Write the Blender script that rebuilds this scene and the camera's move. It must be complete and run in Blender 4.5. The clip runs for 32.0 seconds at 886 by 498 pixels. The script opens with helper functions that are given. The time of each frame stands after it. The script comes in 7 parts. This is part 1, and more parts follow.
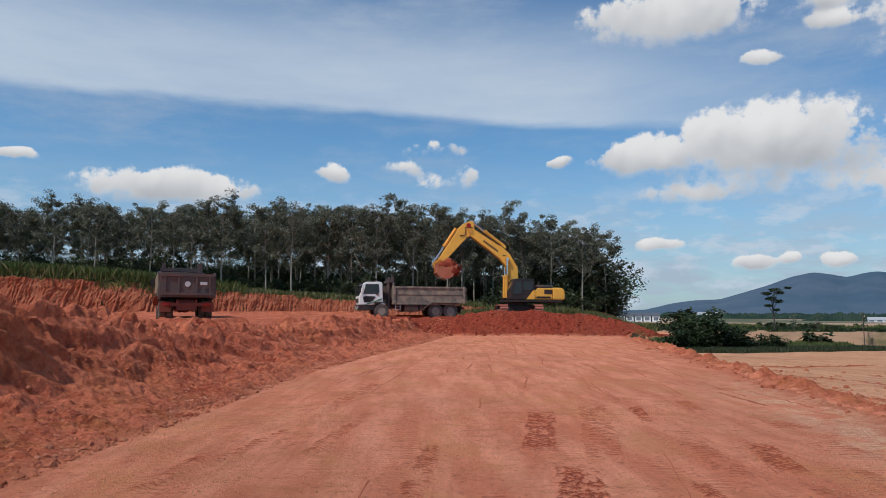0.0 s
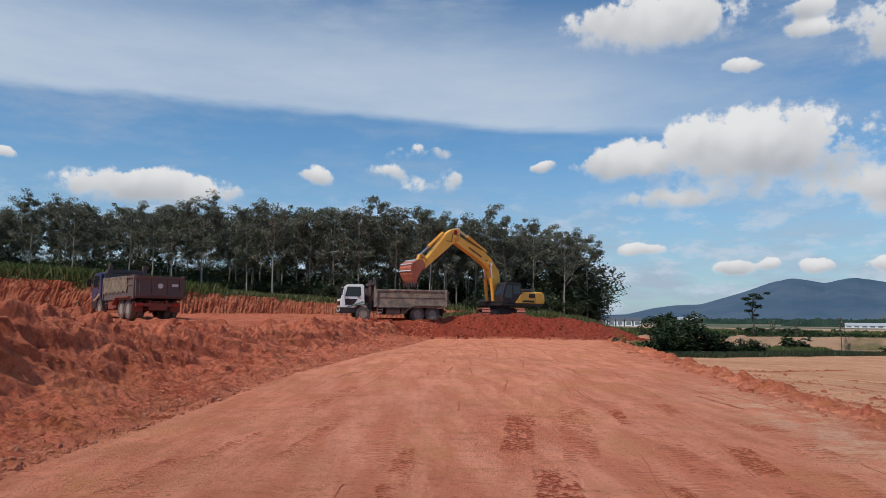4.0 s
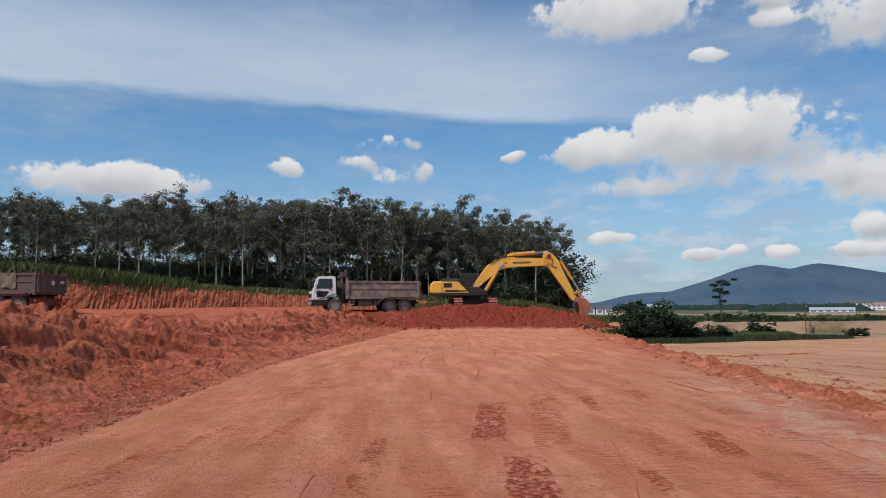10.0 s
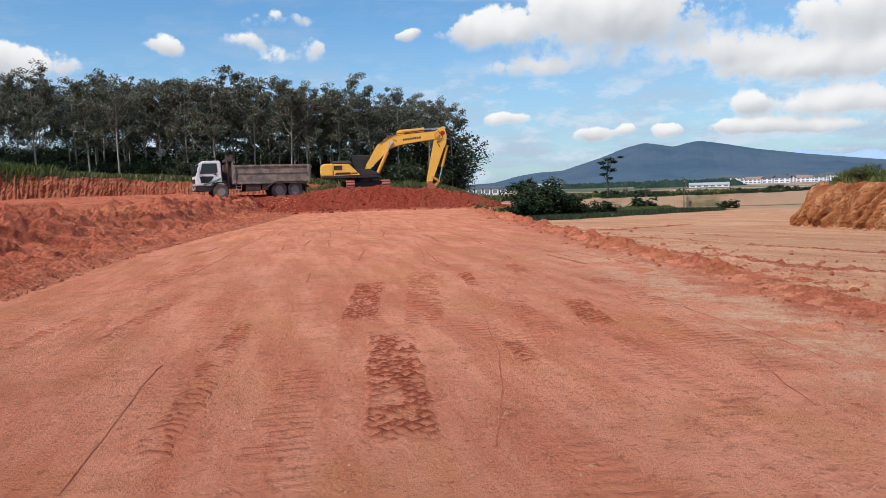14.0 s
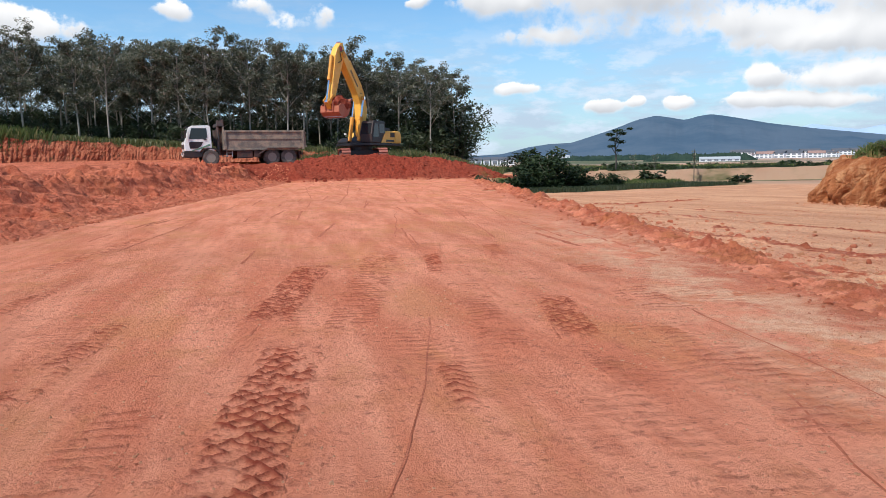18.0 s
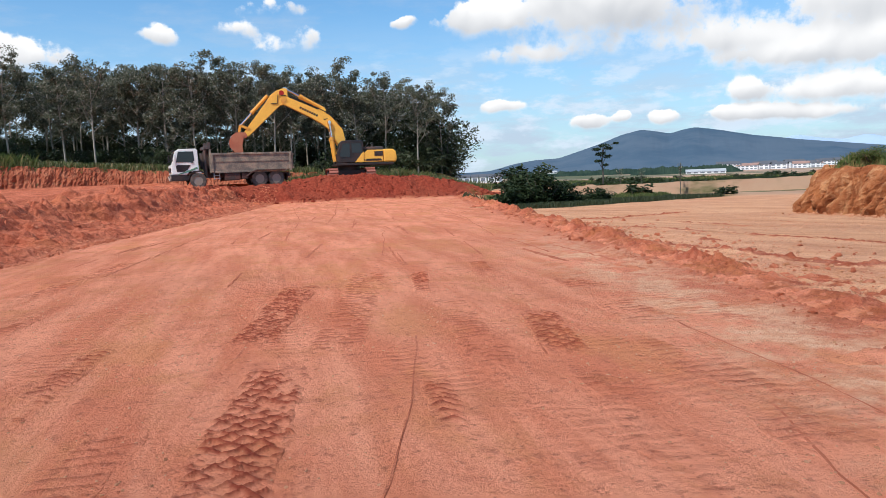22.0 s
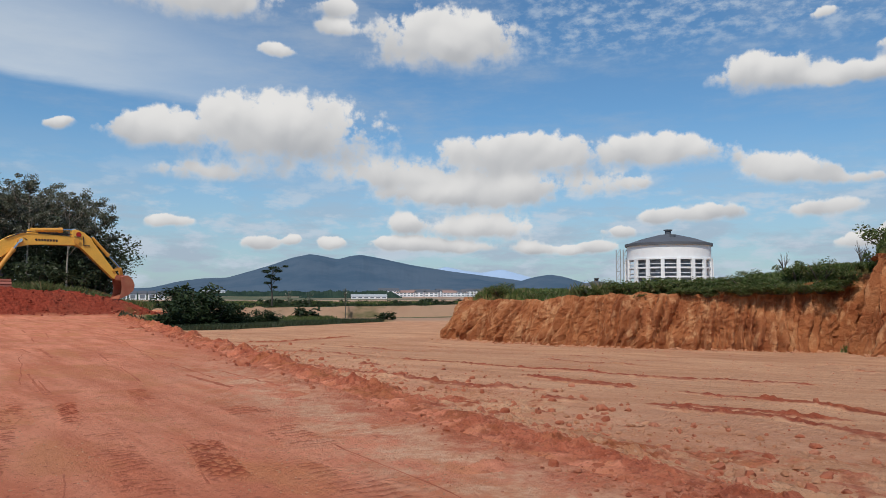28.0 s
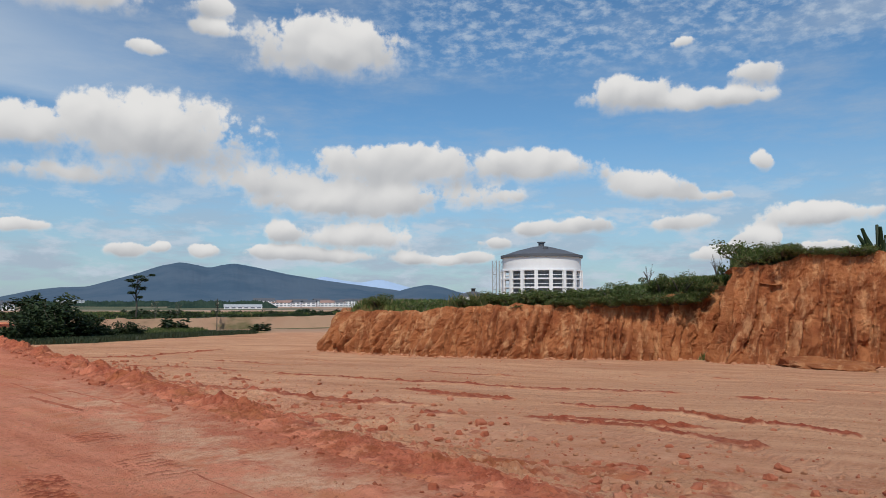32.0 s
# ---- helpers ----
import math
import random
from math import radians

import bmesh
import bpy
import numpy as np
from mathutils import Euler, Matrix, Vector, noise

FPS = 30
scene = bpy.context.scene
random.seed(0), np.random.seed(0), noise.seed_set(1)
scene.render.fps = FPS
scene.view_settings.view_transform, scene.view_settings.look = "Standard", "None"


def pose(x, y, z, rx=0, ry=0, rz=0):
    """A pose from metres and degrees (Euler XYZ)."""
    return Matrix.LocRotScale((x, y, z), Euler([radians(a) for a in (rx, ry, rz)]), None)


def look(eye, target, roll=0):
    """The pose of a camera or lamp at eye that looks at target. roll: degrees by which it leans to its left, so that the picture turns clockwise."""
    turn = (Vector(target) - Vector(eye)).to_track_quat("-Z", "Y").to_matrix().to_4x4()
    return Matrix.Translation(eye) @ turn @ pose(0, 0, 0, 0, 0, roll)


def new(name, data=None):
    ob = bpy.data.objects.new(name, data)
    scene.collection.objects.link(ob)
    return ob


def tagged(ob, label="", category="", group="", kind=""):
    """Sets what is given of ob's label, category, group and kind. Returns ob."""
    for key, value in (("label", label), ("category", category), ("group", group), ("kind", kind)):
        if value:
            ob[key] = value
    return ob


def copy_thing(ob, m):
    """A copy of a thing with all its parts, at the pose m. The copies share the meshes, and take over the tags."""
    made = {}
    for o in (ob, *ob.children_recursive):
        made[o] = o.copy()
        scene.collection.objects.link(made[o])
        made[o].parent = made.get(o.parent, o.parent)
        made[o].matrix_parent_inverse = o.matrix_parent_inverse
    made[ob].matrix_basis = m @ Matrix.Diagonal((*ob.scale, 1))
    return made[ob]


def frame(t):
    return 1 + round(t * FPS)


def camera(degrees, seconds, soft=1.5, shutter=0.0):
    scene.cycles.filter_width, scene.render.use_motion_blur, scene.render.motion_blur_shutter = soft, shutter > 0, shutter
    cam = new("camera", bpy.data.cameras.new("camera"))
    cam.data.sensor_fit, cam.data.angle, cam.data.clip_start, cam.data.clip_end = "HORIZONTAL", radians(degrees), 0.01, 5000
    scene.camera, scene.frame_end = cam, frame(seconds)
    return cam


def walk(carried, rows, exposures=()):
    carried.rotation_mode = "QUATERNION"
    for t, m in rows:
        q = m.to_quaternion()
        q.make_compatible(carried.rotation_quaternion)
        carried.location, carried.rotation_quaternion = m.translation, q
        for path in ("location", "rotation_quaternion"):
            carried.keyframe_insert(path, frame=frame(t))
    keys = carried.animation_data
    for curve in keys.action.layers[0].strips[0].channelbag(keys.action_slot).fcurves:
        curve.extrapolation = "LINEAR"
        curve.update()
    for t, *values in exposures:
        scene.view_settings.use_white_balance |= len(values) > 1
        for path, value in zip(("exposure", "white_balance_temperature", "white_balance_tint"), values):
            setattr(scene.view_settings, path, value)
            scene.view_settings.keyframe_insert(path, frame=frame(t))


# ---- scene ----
cam = camera(63.0, 32.0, soft=0.8)
PATH = [
    (0, (1.285, 1.191, 1.411), (1.315, 3.183, 1.588), 0.2),
    (0.5, (1.32, 1.296, 1.404), (1.386, 3.286, 1.586), 0.6),
    (1, (1.332, 1.298, 1.399), (1.397, 3.288, 1.593), 0.8),
    (1.5, (1.328, 1.296, 1.389), (1.405, 3.288, 1.547), 0.8),
    (2, (1.335, 1.276, 1.399), (1.398, 3.269, 1.562), 0.5),
    (2.5, (1.341, 1.285, 1.391), (1.405, 3.275, 1.576), 0.3),
    (3, (1.339, 1.29, 1.382), (1.407, 3.282, 1.551), 0.5),
    (3.5, (1.332, 1.273, 1.39), (1.405, 3.263, 1.577), 0.6),
    (5.5, (1.356, 1.284, 1.381), (1.456, 3.274, 1.559), -0.1),
    (6, (1.363, 1.289, 1.372), (1.481, 3.279, 1.537), -0.0),
    (6.5, (1.35, 1.289, 1.367), (1.478, 3.278, 1.526), 0.4),
    (7, (1.355, 1.296, 1.373), (1.479, 3.285, 1.541), 0.2),
    (7.5, (1.355, 1.278, 1.376), (1.488, 3.268, 1.534), 0.2),
    (8, (1.354, 1.286, 1.384), (1.497, 3.272, 1.575), -0.1),
    (8.5, (1.368, 1.293, 1.371), (1.537, 3.28, 1.531), -1.2),
    (9, (1.364, 1.281, 1.369), (1.512, 3.269, 1.535), -0.9),
    (9.5, (1.364, 1.275, 1.374), (1.524, 3.262, 1.54), -0.9),
    (10, (1.365, 1.285, 1.373), (1.519, 3.273, 1.535), -0.4),
    (10.5, (1.363, 1.267, 1.372), (1.508, 3.254, 1.551), -0.1),
    (11, (1.364, 1.281, 1.371), (1.5, 3.268, 1.551), -0.1),
    (11.5, (1.362, 1.295, 1.369), (1.481, 3.285, 1.534), 0.1),
    (12, (1.374, 1.276, 1.365), (1.522, 3.263, 1.537), -0.2),
    (12.5, (1.353, 1.172, 1.345), (1.605, 3.154, 1.445), -0.4),
    (13, (1.429, 1.373, 1.301), (1.819, 3.335, 1.285), -2.3),
    (13.5, (1.57, 1.544, 1.291), (1.964, 3.503, 1.198), -2.4),
    (14, (1.73, 1.656, 1.286), (2.155, 3.604, 1.12), -1.8),
    (14.5, (1.839, 1.928, 1.254), (2.388, 3.846, 1.116), -1.1),
    (16.5, (2.282, 2.642, 1.214), (2.778, 4.57, 1.025), -0.4),
    (17, (2.337, 2.837, 1.223), (2.794, 4.768, 0.979), -2.6),
    (17.5, (2.508, 3.094, 1.219), (2.85, 5.054, 1.015), -1.4),
    (18, (2.639, 3.224, 1.211), (3.041, 5.168, 0.965), -1.0),
    (18.5, (2.656, 3.266, 1.203), (3.071, 5.207, 0.96), -0.8),
    (19, (2.663, 3.246, 1.213), (3.063, 5.191, 0.975), -1.5),
    (19.5, (2.635, 3.183, 1.214), (3.047, 5.131, 1.033), -2.0),
    (20, (2.664, 3.232, 1.212), (3.056, 5.184, 1.02), -2.0),
    (20.5, (2.661, 3.218, 1.215), (3.061, 5.169, 1.026), -2.1),
    (21, (2.664, 3.216, 1.216), (3.075, 5.164, 1.022), -1.9),
    (21.5, (2.658, 3.216, 1.216), (3.071, 5.164, 1.024), -1.7),
    (22, (2.676, 3.211, 1.212), (3.107, 5.154, 1.014), -2.2),
    (22.5, (2.684, 3.2, 1.204), (3.254, 5.108, 1.014), -1.7),
    (23, (2.705, 3.256, 1.208), (3.412, 5.114, 0.986), -0.9),
    (23.5, (2.716, 3.253, 1.212), (3.55, 5.056, 0.982), 0.0),
    (24, (2.741, 3.253, 1.213), (3.663, 5.013, 0.98), -0.4),
    (24.5, (2.744, 3.245, 1.216), (3.71, 4.983, 1.005), -0.6),
    (25, (2.768, 3.283, 1.219), (3.787, 4.998, 1.075), -0.8),
    (25.5, (2.759, 3.255, 1.22), (3.809, 4.954, 1.113), -0.9),
    (27.5, (2.545, 2.86, 1.304), (3.721, 4.477, 1.353), 0.2),
    (28, (2.487, 2.777, 1.313), (3.727, 4.341, 1.433), 0.1),
    (28.5, (2.606, 2.931, 1.34), (3.885, 4.46, 1.503), -0.3),
    (29, (2.648, 2.978, 1.343), (3.942, 4.493, 1.519), 0.0),
    (29.5, (2.649, 2.955, 1.345), (3.979, 4.441, 1.5), 0.5),
    (30, (2.607, 2.901, 1.34), (3.97, 4.357, 1.491), 0.7),
    (30.5, (2.667, 2.972, 1.352), (4.064, 4.395, 1.505), 0.9),
    (31, (2.662, 2.964, 1.362), (4.095, 4.35, 1.52), 0.6),
    (31.5, (2.602, 2.896, 1.345), (4.07, 4.246, 1.498), 0.3),
    (32, (2.667, 2.981, 1.354), (4.149, 4.316, 1.502), 0.1),
]
walk(cam, [(t, look(eye, target, roll)) for t, eye, target, roll in PATH],
     exposures=[(0, -0.44, 6500, 10), (12, -0.44, 6500, 10), (13, -0.30, 6500, 10), (17, 0.08, 6520, 10), (22, 0.08, 6560, 10), (24, -0.10, 6720, 10), (26, -0.32, 6720, 10), (28, -0.46, 6680, 10), (32, -0.46, 6680, 10)])

# ---- sky, sun, exposure ----
SUN_AZ, SUN_EL = radians(-126), radians(52)
scene.view_settings.exposure = 0.0

world = bpy.data.worlds.new("sky")
scene.world = world
world.use_nodes = True
wt = world.node_tree
wt.nodes.clear()


def wn(kind, **values):
    n = wt.nodes.new(kind)
    for k, v in values.items():
        if k == "op":
            n.operation = v
        elif k == "clamp":
            n.use_clamp = v
    return n


def put(sock, v):
    if isinstance(v, (int, float, tuple)):
        sock.default_value = v
    else:
        wt.links.new(v, sock)


def wmath(op, a, b=0.0, c=0.0, clamp=False):
    n = wn("ShaderNodeMath", op=op, clamp=clamp)
    for i, v in enumerate((a, b, c)):
        put(n.inputs[i], v)
    return n.outputs[0]


def wmix(f, a, b):
    n = wt.nodes.new("ShaderNodeMix")
    n.data_type = "RGBA"
    put(n.inputs[0], f)
    put(n.inputs[6], a)
    put(n.inputs[7], b)
    return n.outputs[2]


def wnoise(vec, scale, detail, rough, stretch=None):
    if stretch:
        m = wn("ShaderNodeVectorMath", op="MULTIPLY")
        put(m.inputs[0], vec)
        put(m.inputs[1], stretch)
        vec = m.outputs[0]
    n = wt.nodes.new("ShaderNodeTexNoise")
    put(n.inputs["Vector"], vec)
    n.inputs["Scale"].default_value = scale
    n.inputs["Detail"].default_value = detail
    n.inputs["Roughness"].default_value = rough
    return n.outputs["Fac"]


def wramp(v, lo, hi):
    n = wt.nodes.new("ShaderNodeMapRange")
    n.interpolation_type = "SMOOTHSTEP"
    put(n.inputs[0], v)
    n.inputs[1].default_value, n.inputs[2].default_value = lo, hi
    return n.outputs[0]


sky = wt.nodes.new("ShaderNodeTexSky")
sky.sky_type = "NISHITA"
sky.sun_disc = False
sky.sun_elevation, sky.sun_rotation = SUN_EL, SUN_AZ
sky.altitude, sky.air_density, sky.dust_density, sky.ozone_density = 50, 1.0, 0.6, 1.6
way = wt.nodes.new("ShaderNodeTexCoord").outputs["Generated"]
sep = wt.nodes.new("ShaderNodeSeparateXYZ")
put(sep.inputs[0], way)
az = wmath("MULTIPLY", wmath("ARCTAN2", sep.outputs[0], sep.outputs[1]), 57.2958)
el = wmath("MULTIPLY", wmath("ARCSINE", sep.outputs[2]), 57.2958)
flat = wt.nodes.new("ShaderNodeCombineXYZ")
put(flat.inputs[0], az)
put(flat.inputs[1], el)
flat = flat.outputs[0]

# cumulus clouds: azimuth, elevation, half width, half height, in degrees
CUMULUS = [
    (25.4, 12.5, 9.4, 3.9), (15.8, 11.8, 3.4, 1.5), (38.7, 19.5, 7.2, 3.3), (44.6, 10.9, 7.2, 2.3), (40.8, 7.8, 9.6, 1.7),
    (55.8, 10.7, 4.8, 1.6), (63.7, 9.0, 3.5, 1.5), (41.7, 5.0, 4.8, 1.3), (35.8, 5.4, 1.6, 0.9), (62.9, 15.8, 4.2, 1.9),
    (69.2, 14.9, 4.2, 0.9), (71.8, 16.7, 2.2, 1.2), (59.0, 6.1, 2.5, 1.0), (66.2, 6.1, 2.8, 1.0), (68.8, 3.6, 2.0, 0.8),
]
CUMULUS_LOW = [
    (55.1, 5.8, 1.6, 0.9), (17.4, 5.3, 2.0, 0.8), (34.1, 3.8, 1.5, 0.7), (29.7, 3.9, 1.3, 0.7), (26.5, 4.1, 1.0, 0.6),
    (24.0, 3.9, 1.4, 0.7), (36.3, 3.7, 1.4, 0.7), (45.5, 3.4, 1.4, 0.7), (48.1, 3.2, 1.2, 0.5), (50.5, 3.4, 1.5, 0.6),
    (51.9, 4.6, 1.4, 0.7), (71.5, 4.8, 1.6, 0.8), (75.3, 6.3, 4.4, 1.2), (75.9, 3.8, 2.4, 0.8), (71.6, 4.6, 1.2, 0.9), (39.9, 3.5, 3.0, 0.6),
]
CUMULUS_HIGH = [
    (19.1, 21.9, 8.6, 2.6), (29.8, 21.8, 1.6, 0.9), (29.8, 20.2, 1.7, 0.7), (32.7, 23.6, 2.4, 0.8), (25.1, 18.4, 1.7, 0.6),
    (9.9, 11.9, 1.2, 0.6), (71.8, 10.3, 1.0, 1.0), (66.5, 19.4, 1.3, 0.7), (-20.1, 9.4, 7.2, 2.0), (-7.9, 11.0, 1.7, 0.9),
    (-30.1, 10.8, 1.6, 0.5),
]
CUMULUS_WISPY = [(0.2, 13.0, 2.9, 1.0), (-2.5, 11.6, 2.4, 0.9), (-0.2, 10.3, 2.1, 1.0), (2.9, 11.0, 1.8, 1.5), (33.0, 9.2, 5.0, 1.2), (52.0, 8.4, 4.0, 1.0), (20.5, 9.0, 6.0, 1.0), (68.0, 8.0, 4.0, 0.8)]
def shifted(vec, by):
    n = wn("ShaderNodeVectorMath", op="ADD")
    put(n.inputs[0], vec)
    put(n.inputs[1], by)
    return n.outputs[0]


def cells(vec, scale, detail):
    n = wt.nodes.new("ShaderNodeTexVoronoi")
    n.voronoi_dimensions, n.feature, n.normalize = "2D", "SMOOTH_F1", True
    n.inputs["Scale"].default_value = scale
    n.inputs["Smoothness"].default_value = 0.45
    n.inputs["Detail"].default_value = detail
    n.inputs["Roughness"].default_value = 0.55
    put(n.inputs["Vector"], vec)
    return n.outputs["Distance"]


def billow(vec):
    """Heaped cauliflower shapes: round bulges at several sizes, frayed a little."""
    frayed = wmath("MULTIPLY", wmath("SUBTRACT", wnoise(vec, 1.3, 6.0, 0.6), 0.5), 0.34)
    return wmath("ADD", wmath("SUBTRACT", 0.40, cells(vec, 0.46, 4.0)), frayed)


puff = billow(flat)
warp = wt.nodes.new("ShaderNodeTexNoise")
put(warp.inputs["Vector"], flat)
warp.inputs["Scale"].default_value, warp.inputs["Detail"].default_value = 0.3, 4.0
bent = wn("ShaderNodeVectorMath", op="MULTIPLY_ADD")
put(bent.inputs[0], warp.outputs["Color"])
put(bent.inputs[1], (3.0, 1.1, 0.0))
put(bent.inputs[2], shifted(flat, (-1.5, -0.55, 0.0)))
bent = bent.outputs[0]
heap = cells(bent, 0.27, 0.6)
heap_sunward = cells(shifted(bent, (-0.3, 0.6, 0.0)), 0.27, 0.6)
field, rise = 0.0, 0.0
for a, e, w, h in CUMULUS + CUMULUS_LOW + CUMULUS_HIGH + CUMULUS_WISPY:
    weight = 0.5 if (a, e, w, h) in CUMULUS_WISPY else 1.22 if (a, e, w, h) in CUMULUS_LOW else 1.0
    q = wn("ShaderNodeVectorMath", op="MULTIPLY_ADD")
    put(q.inputs[0], bent)
    w, h = w * 1.14, h * 1.06
    put(q.inputs[1], (1 / w, 1 / h, 0.0))
    put(q.inputs[2], (-a / w, -e / h + 0.2, 0.0))
    s = wt.nodes.new("ShaderNodeSeparateXYZ")
    put(s.inputs[0], q.outputs[0])
    v = wmath("MAXIMUM", wmath("MULTIPLY", s.outputs[1], 0.85), wmath("MULTIPLY", s.outputs[1], -1.35))
    d = wmath("MULTIPLY_ADD", s.outputs[0], s.outputs[0], wmath("MULTIPLY", v, v))
    g = wmath("MULTIPLY", wmath("EXPONENT", wmath("MULTIPLY", d, -1.8)), weight)
    field = wmath("ADD", field, g)
    rise = wmath("MULTIPLY_ADD", s.outputs[1], g, rise)
rise = wmath("DIVIDE", rise, wmath("ADD", field, 0.02))
held = wmath("MINIMUM", wmath("MULTIPLY", field, 2.2), 1.0)
body = wmath("ADD", wmath("MINIMUM", field, 1.15), wmath("MULTIPLY", wmath("MULTIPLY", puff, held), 1.45))
soft_edge = wmath("MULTIPLY_ADD", wramp(rise, -0.55, 0.35), -0.80, 1.05)
cumulus = wramp(wmath("DIVIDE", wmath("SUBTRACT", body, 0.36), soft_edge), 0.0, 1.0)

# thin veil with a sharp lower edge, high in the west
edge = wmath("ADD", 15.6, wmath("MULTIPLY", wmath("MULTIPLY", wmath("ADD", az, 18.0), wmath("ADD", az, 18.0)), -0.0013))
streak = wnoise(flat, 0.12, 6.0, 0.6, (0.35, 1.6, 1.0))
over = wmath("SUBTRACT", wmath("ADD", el, wmath("MULTIPLY", wmath("SUBTRACT", streak, 0.5), 2.4)), edge)
veil = wmath("MULTIPLY", wramp(over, -0.3, 0.7), wmath("SUBTRACT", 1.0, wramp(over, 2.5, 11.0)))
veil = wmath("MULTIPLY", veil, wmath("SUBTRACT", 1.0, wramp(az, 10.0, 34.0)))
veil = wmath("MULTIPLY", veil, wramp(az, -75.0, -40.0))
veil = wmath("MULTIPLY", veil, wmath("MULTIPLY_ADD", streak, 0.9, 0.3))
# small broken high cloud in the north-east
mack = wnoise(flat, 0.75, 5.0, 0.6, (1.0, 1.9, 1.0))
patch = wmath("MULTIPLY", wramp(wmath("ADD", el, wmath("MULTIPLY", streak, 3.0)), 17.5, 21.0), wmath("MULTIPLY", wramp(az, 36.0, 50.0), wmath("SUBTRACT", 1.0, wramp(az, 85.0, 110.0))))
mackerel = wmath("MULTIPLY", wmath("MULTIPLY", wramp(mack, 0.40, 0.74), patch), 0.62)
# streaks everywhere and the milky band over the horizon
wisps = wmath("MULTIPLY", wramp(wnoise(flat, 0.09, 7.0, 0.65, (0.5, 1.8, 1.0)), 0.42, 0.72), 0.6)
low = wmath("SUBTRACT", 1.0, wramp(el, 1.5, 14.0))
lowband = wmath("MULTIPLY", low, wmath("MULTIPLY_ADD", wramp(wnoise(flat, 0.34, 8.0, 0.62, (0.36, 1.5, 1.0)), 0.40, 0.62), 0.45, 0.5))
scraps = wmath("MULTIPLY", wmath("SUBTRACT", 1.0, wramp(el, 6.0, 11.0)), wramp(wnoise(shifted(flat, (31.0, 7.0, 0.0)), 0.42, 8.0, 0.6, (0.6, 1.5, 1.0)), 0.47, 0.64))
lowband = wmath("MINIMUM", lowband, 0.9)
high_thin = wmath("MAXIMUM", wmath("MAXIMUM", veil, mackerel), wmath("MULTIPLY", scraps, 0.75))
haze = wmath("MAXIMUM", wisps, lowband)

tone = wmath("MULTIPLY_ADD", rise, 0.62, wmath("MULTIPLY", wmath("SUBTRACT", heap_sunward, heap), 0.8))
tone = wmath("ADD", tone, wmath("MULTIPLY", wmath("SUBTRACT", 1.0, cumulus), 0.35))
lit = wramp(tone, -0.40, 0.55)
cloud_colour = wmix(lit, (0.53, 0.565, 0.62, 1), (1.04, 1.05, 1.06, 1))
SKY = 0.128
scaled = wn("ShaderNodeVectorMath", op="MULTIPLY")
put(scaled.inputs[0], sky.outputs[0])
put(scaled.inputs[1], (SKY * 0.68, SKY * 1.03, SKY * 1.235))
colour = wmix(haze, scaled.outputs[0], (0.505, 0.615, 0.77, 1))
colour = wmix(high_thin, colour, (0.70, 0.82, 0.965, 1))
colour = wmix(cumulus, colour, cloud_colour)
ground_side = wramp(el, -1.5, -0.2)
colour = wmix(ground_side, (0.25, 0.22, 0.2, 1), colour)
bg = wt.nodes.new("ShaderNodeBackground")
put(bg.inputs[0], colour)
bg.inputs[1].default_value = 1.0
wo = wt.nodes.new("ShaderNodeOutputWorld")
wt.links.new(bg.outputs[0], wo.inputs[0])

sun_data = bpy.data.lights.new("sun", "SUN")
sun_data.energy, sun_data.angle, sun_data.color = 4.0, radians(0.6), (1.0, 0.95, 0.87)
sun = new("sun", sun_data)
sun_dir = Vector((math.sin(SUN_AZ) * math.cos(SUN_EL), math.cos(SUN_AZ) * math.cos(SUN_EL), math.sin(SUN_EL)))
sun.matrix_world = look(sun_dir * 50, (0, 0, 0))

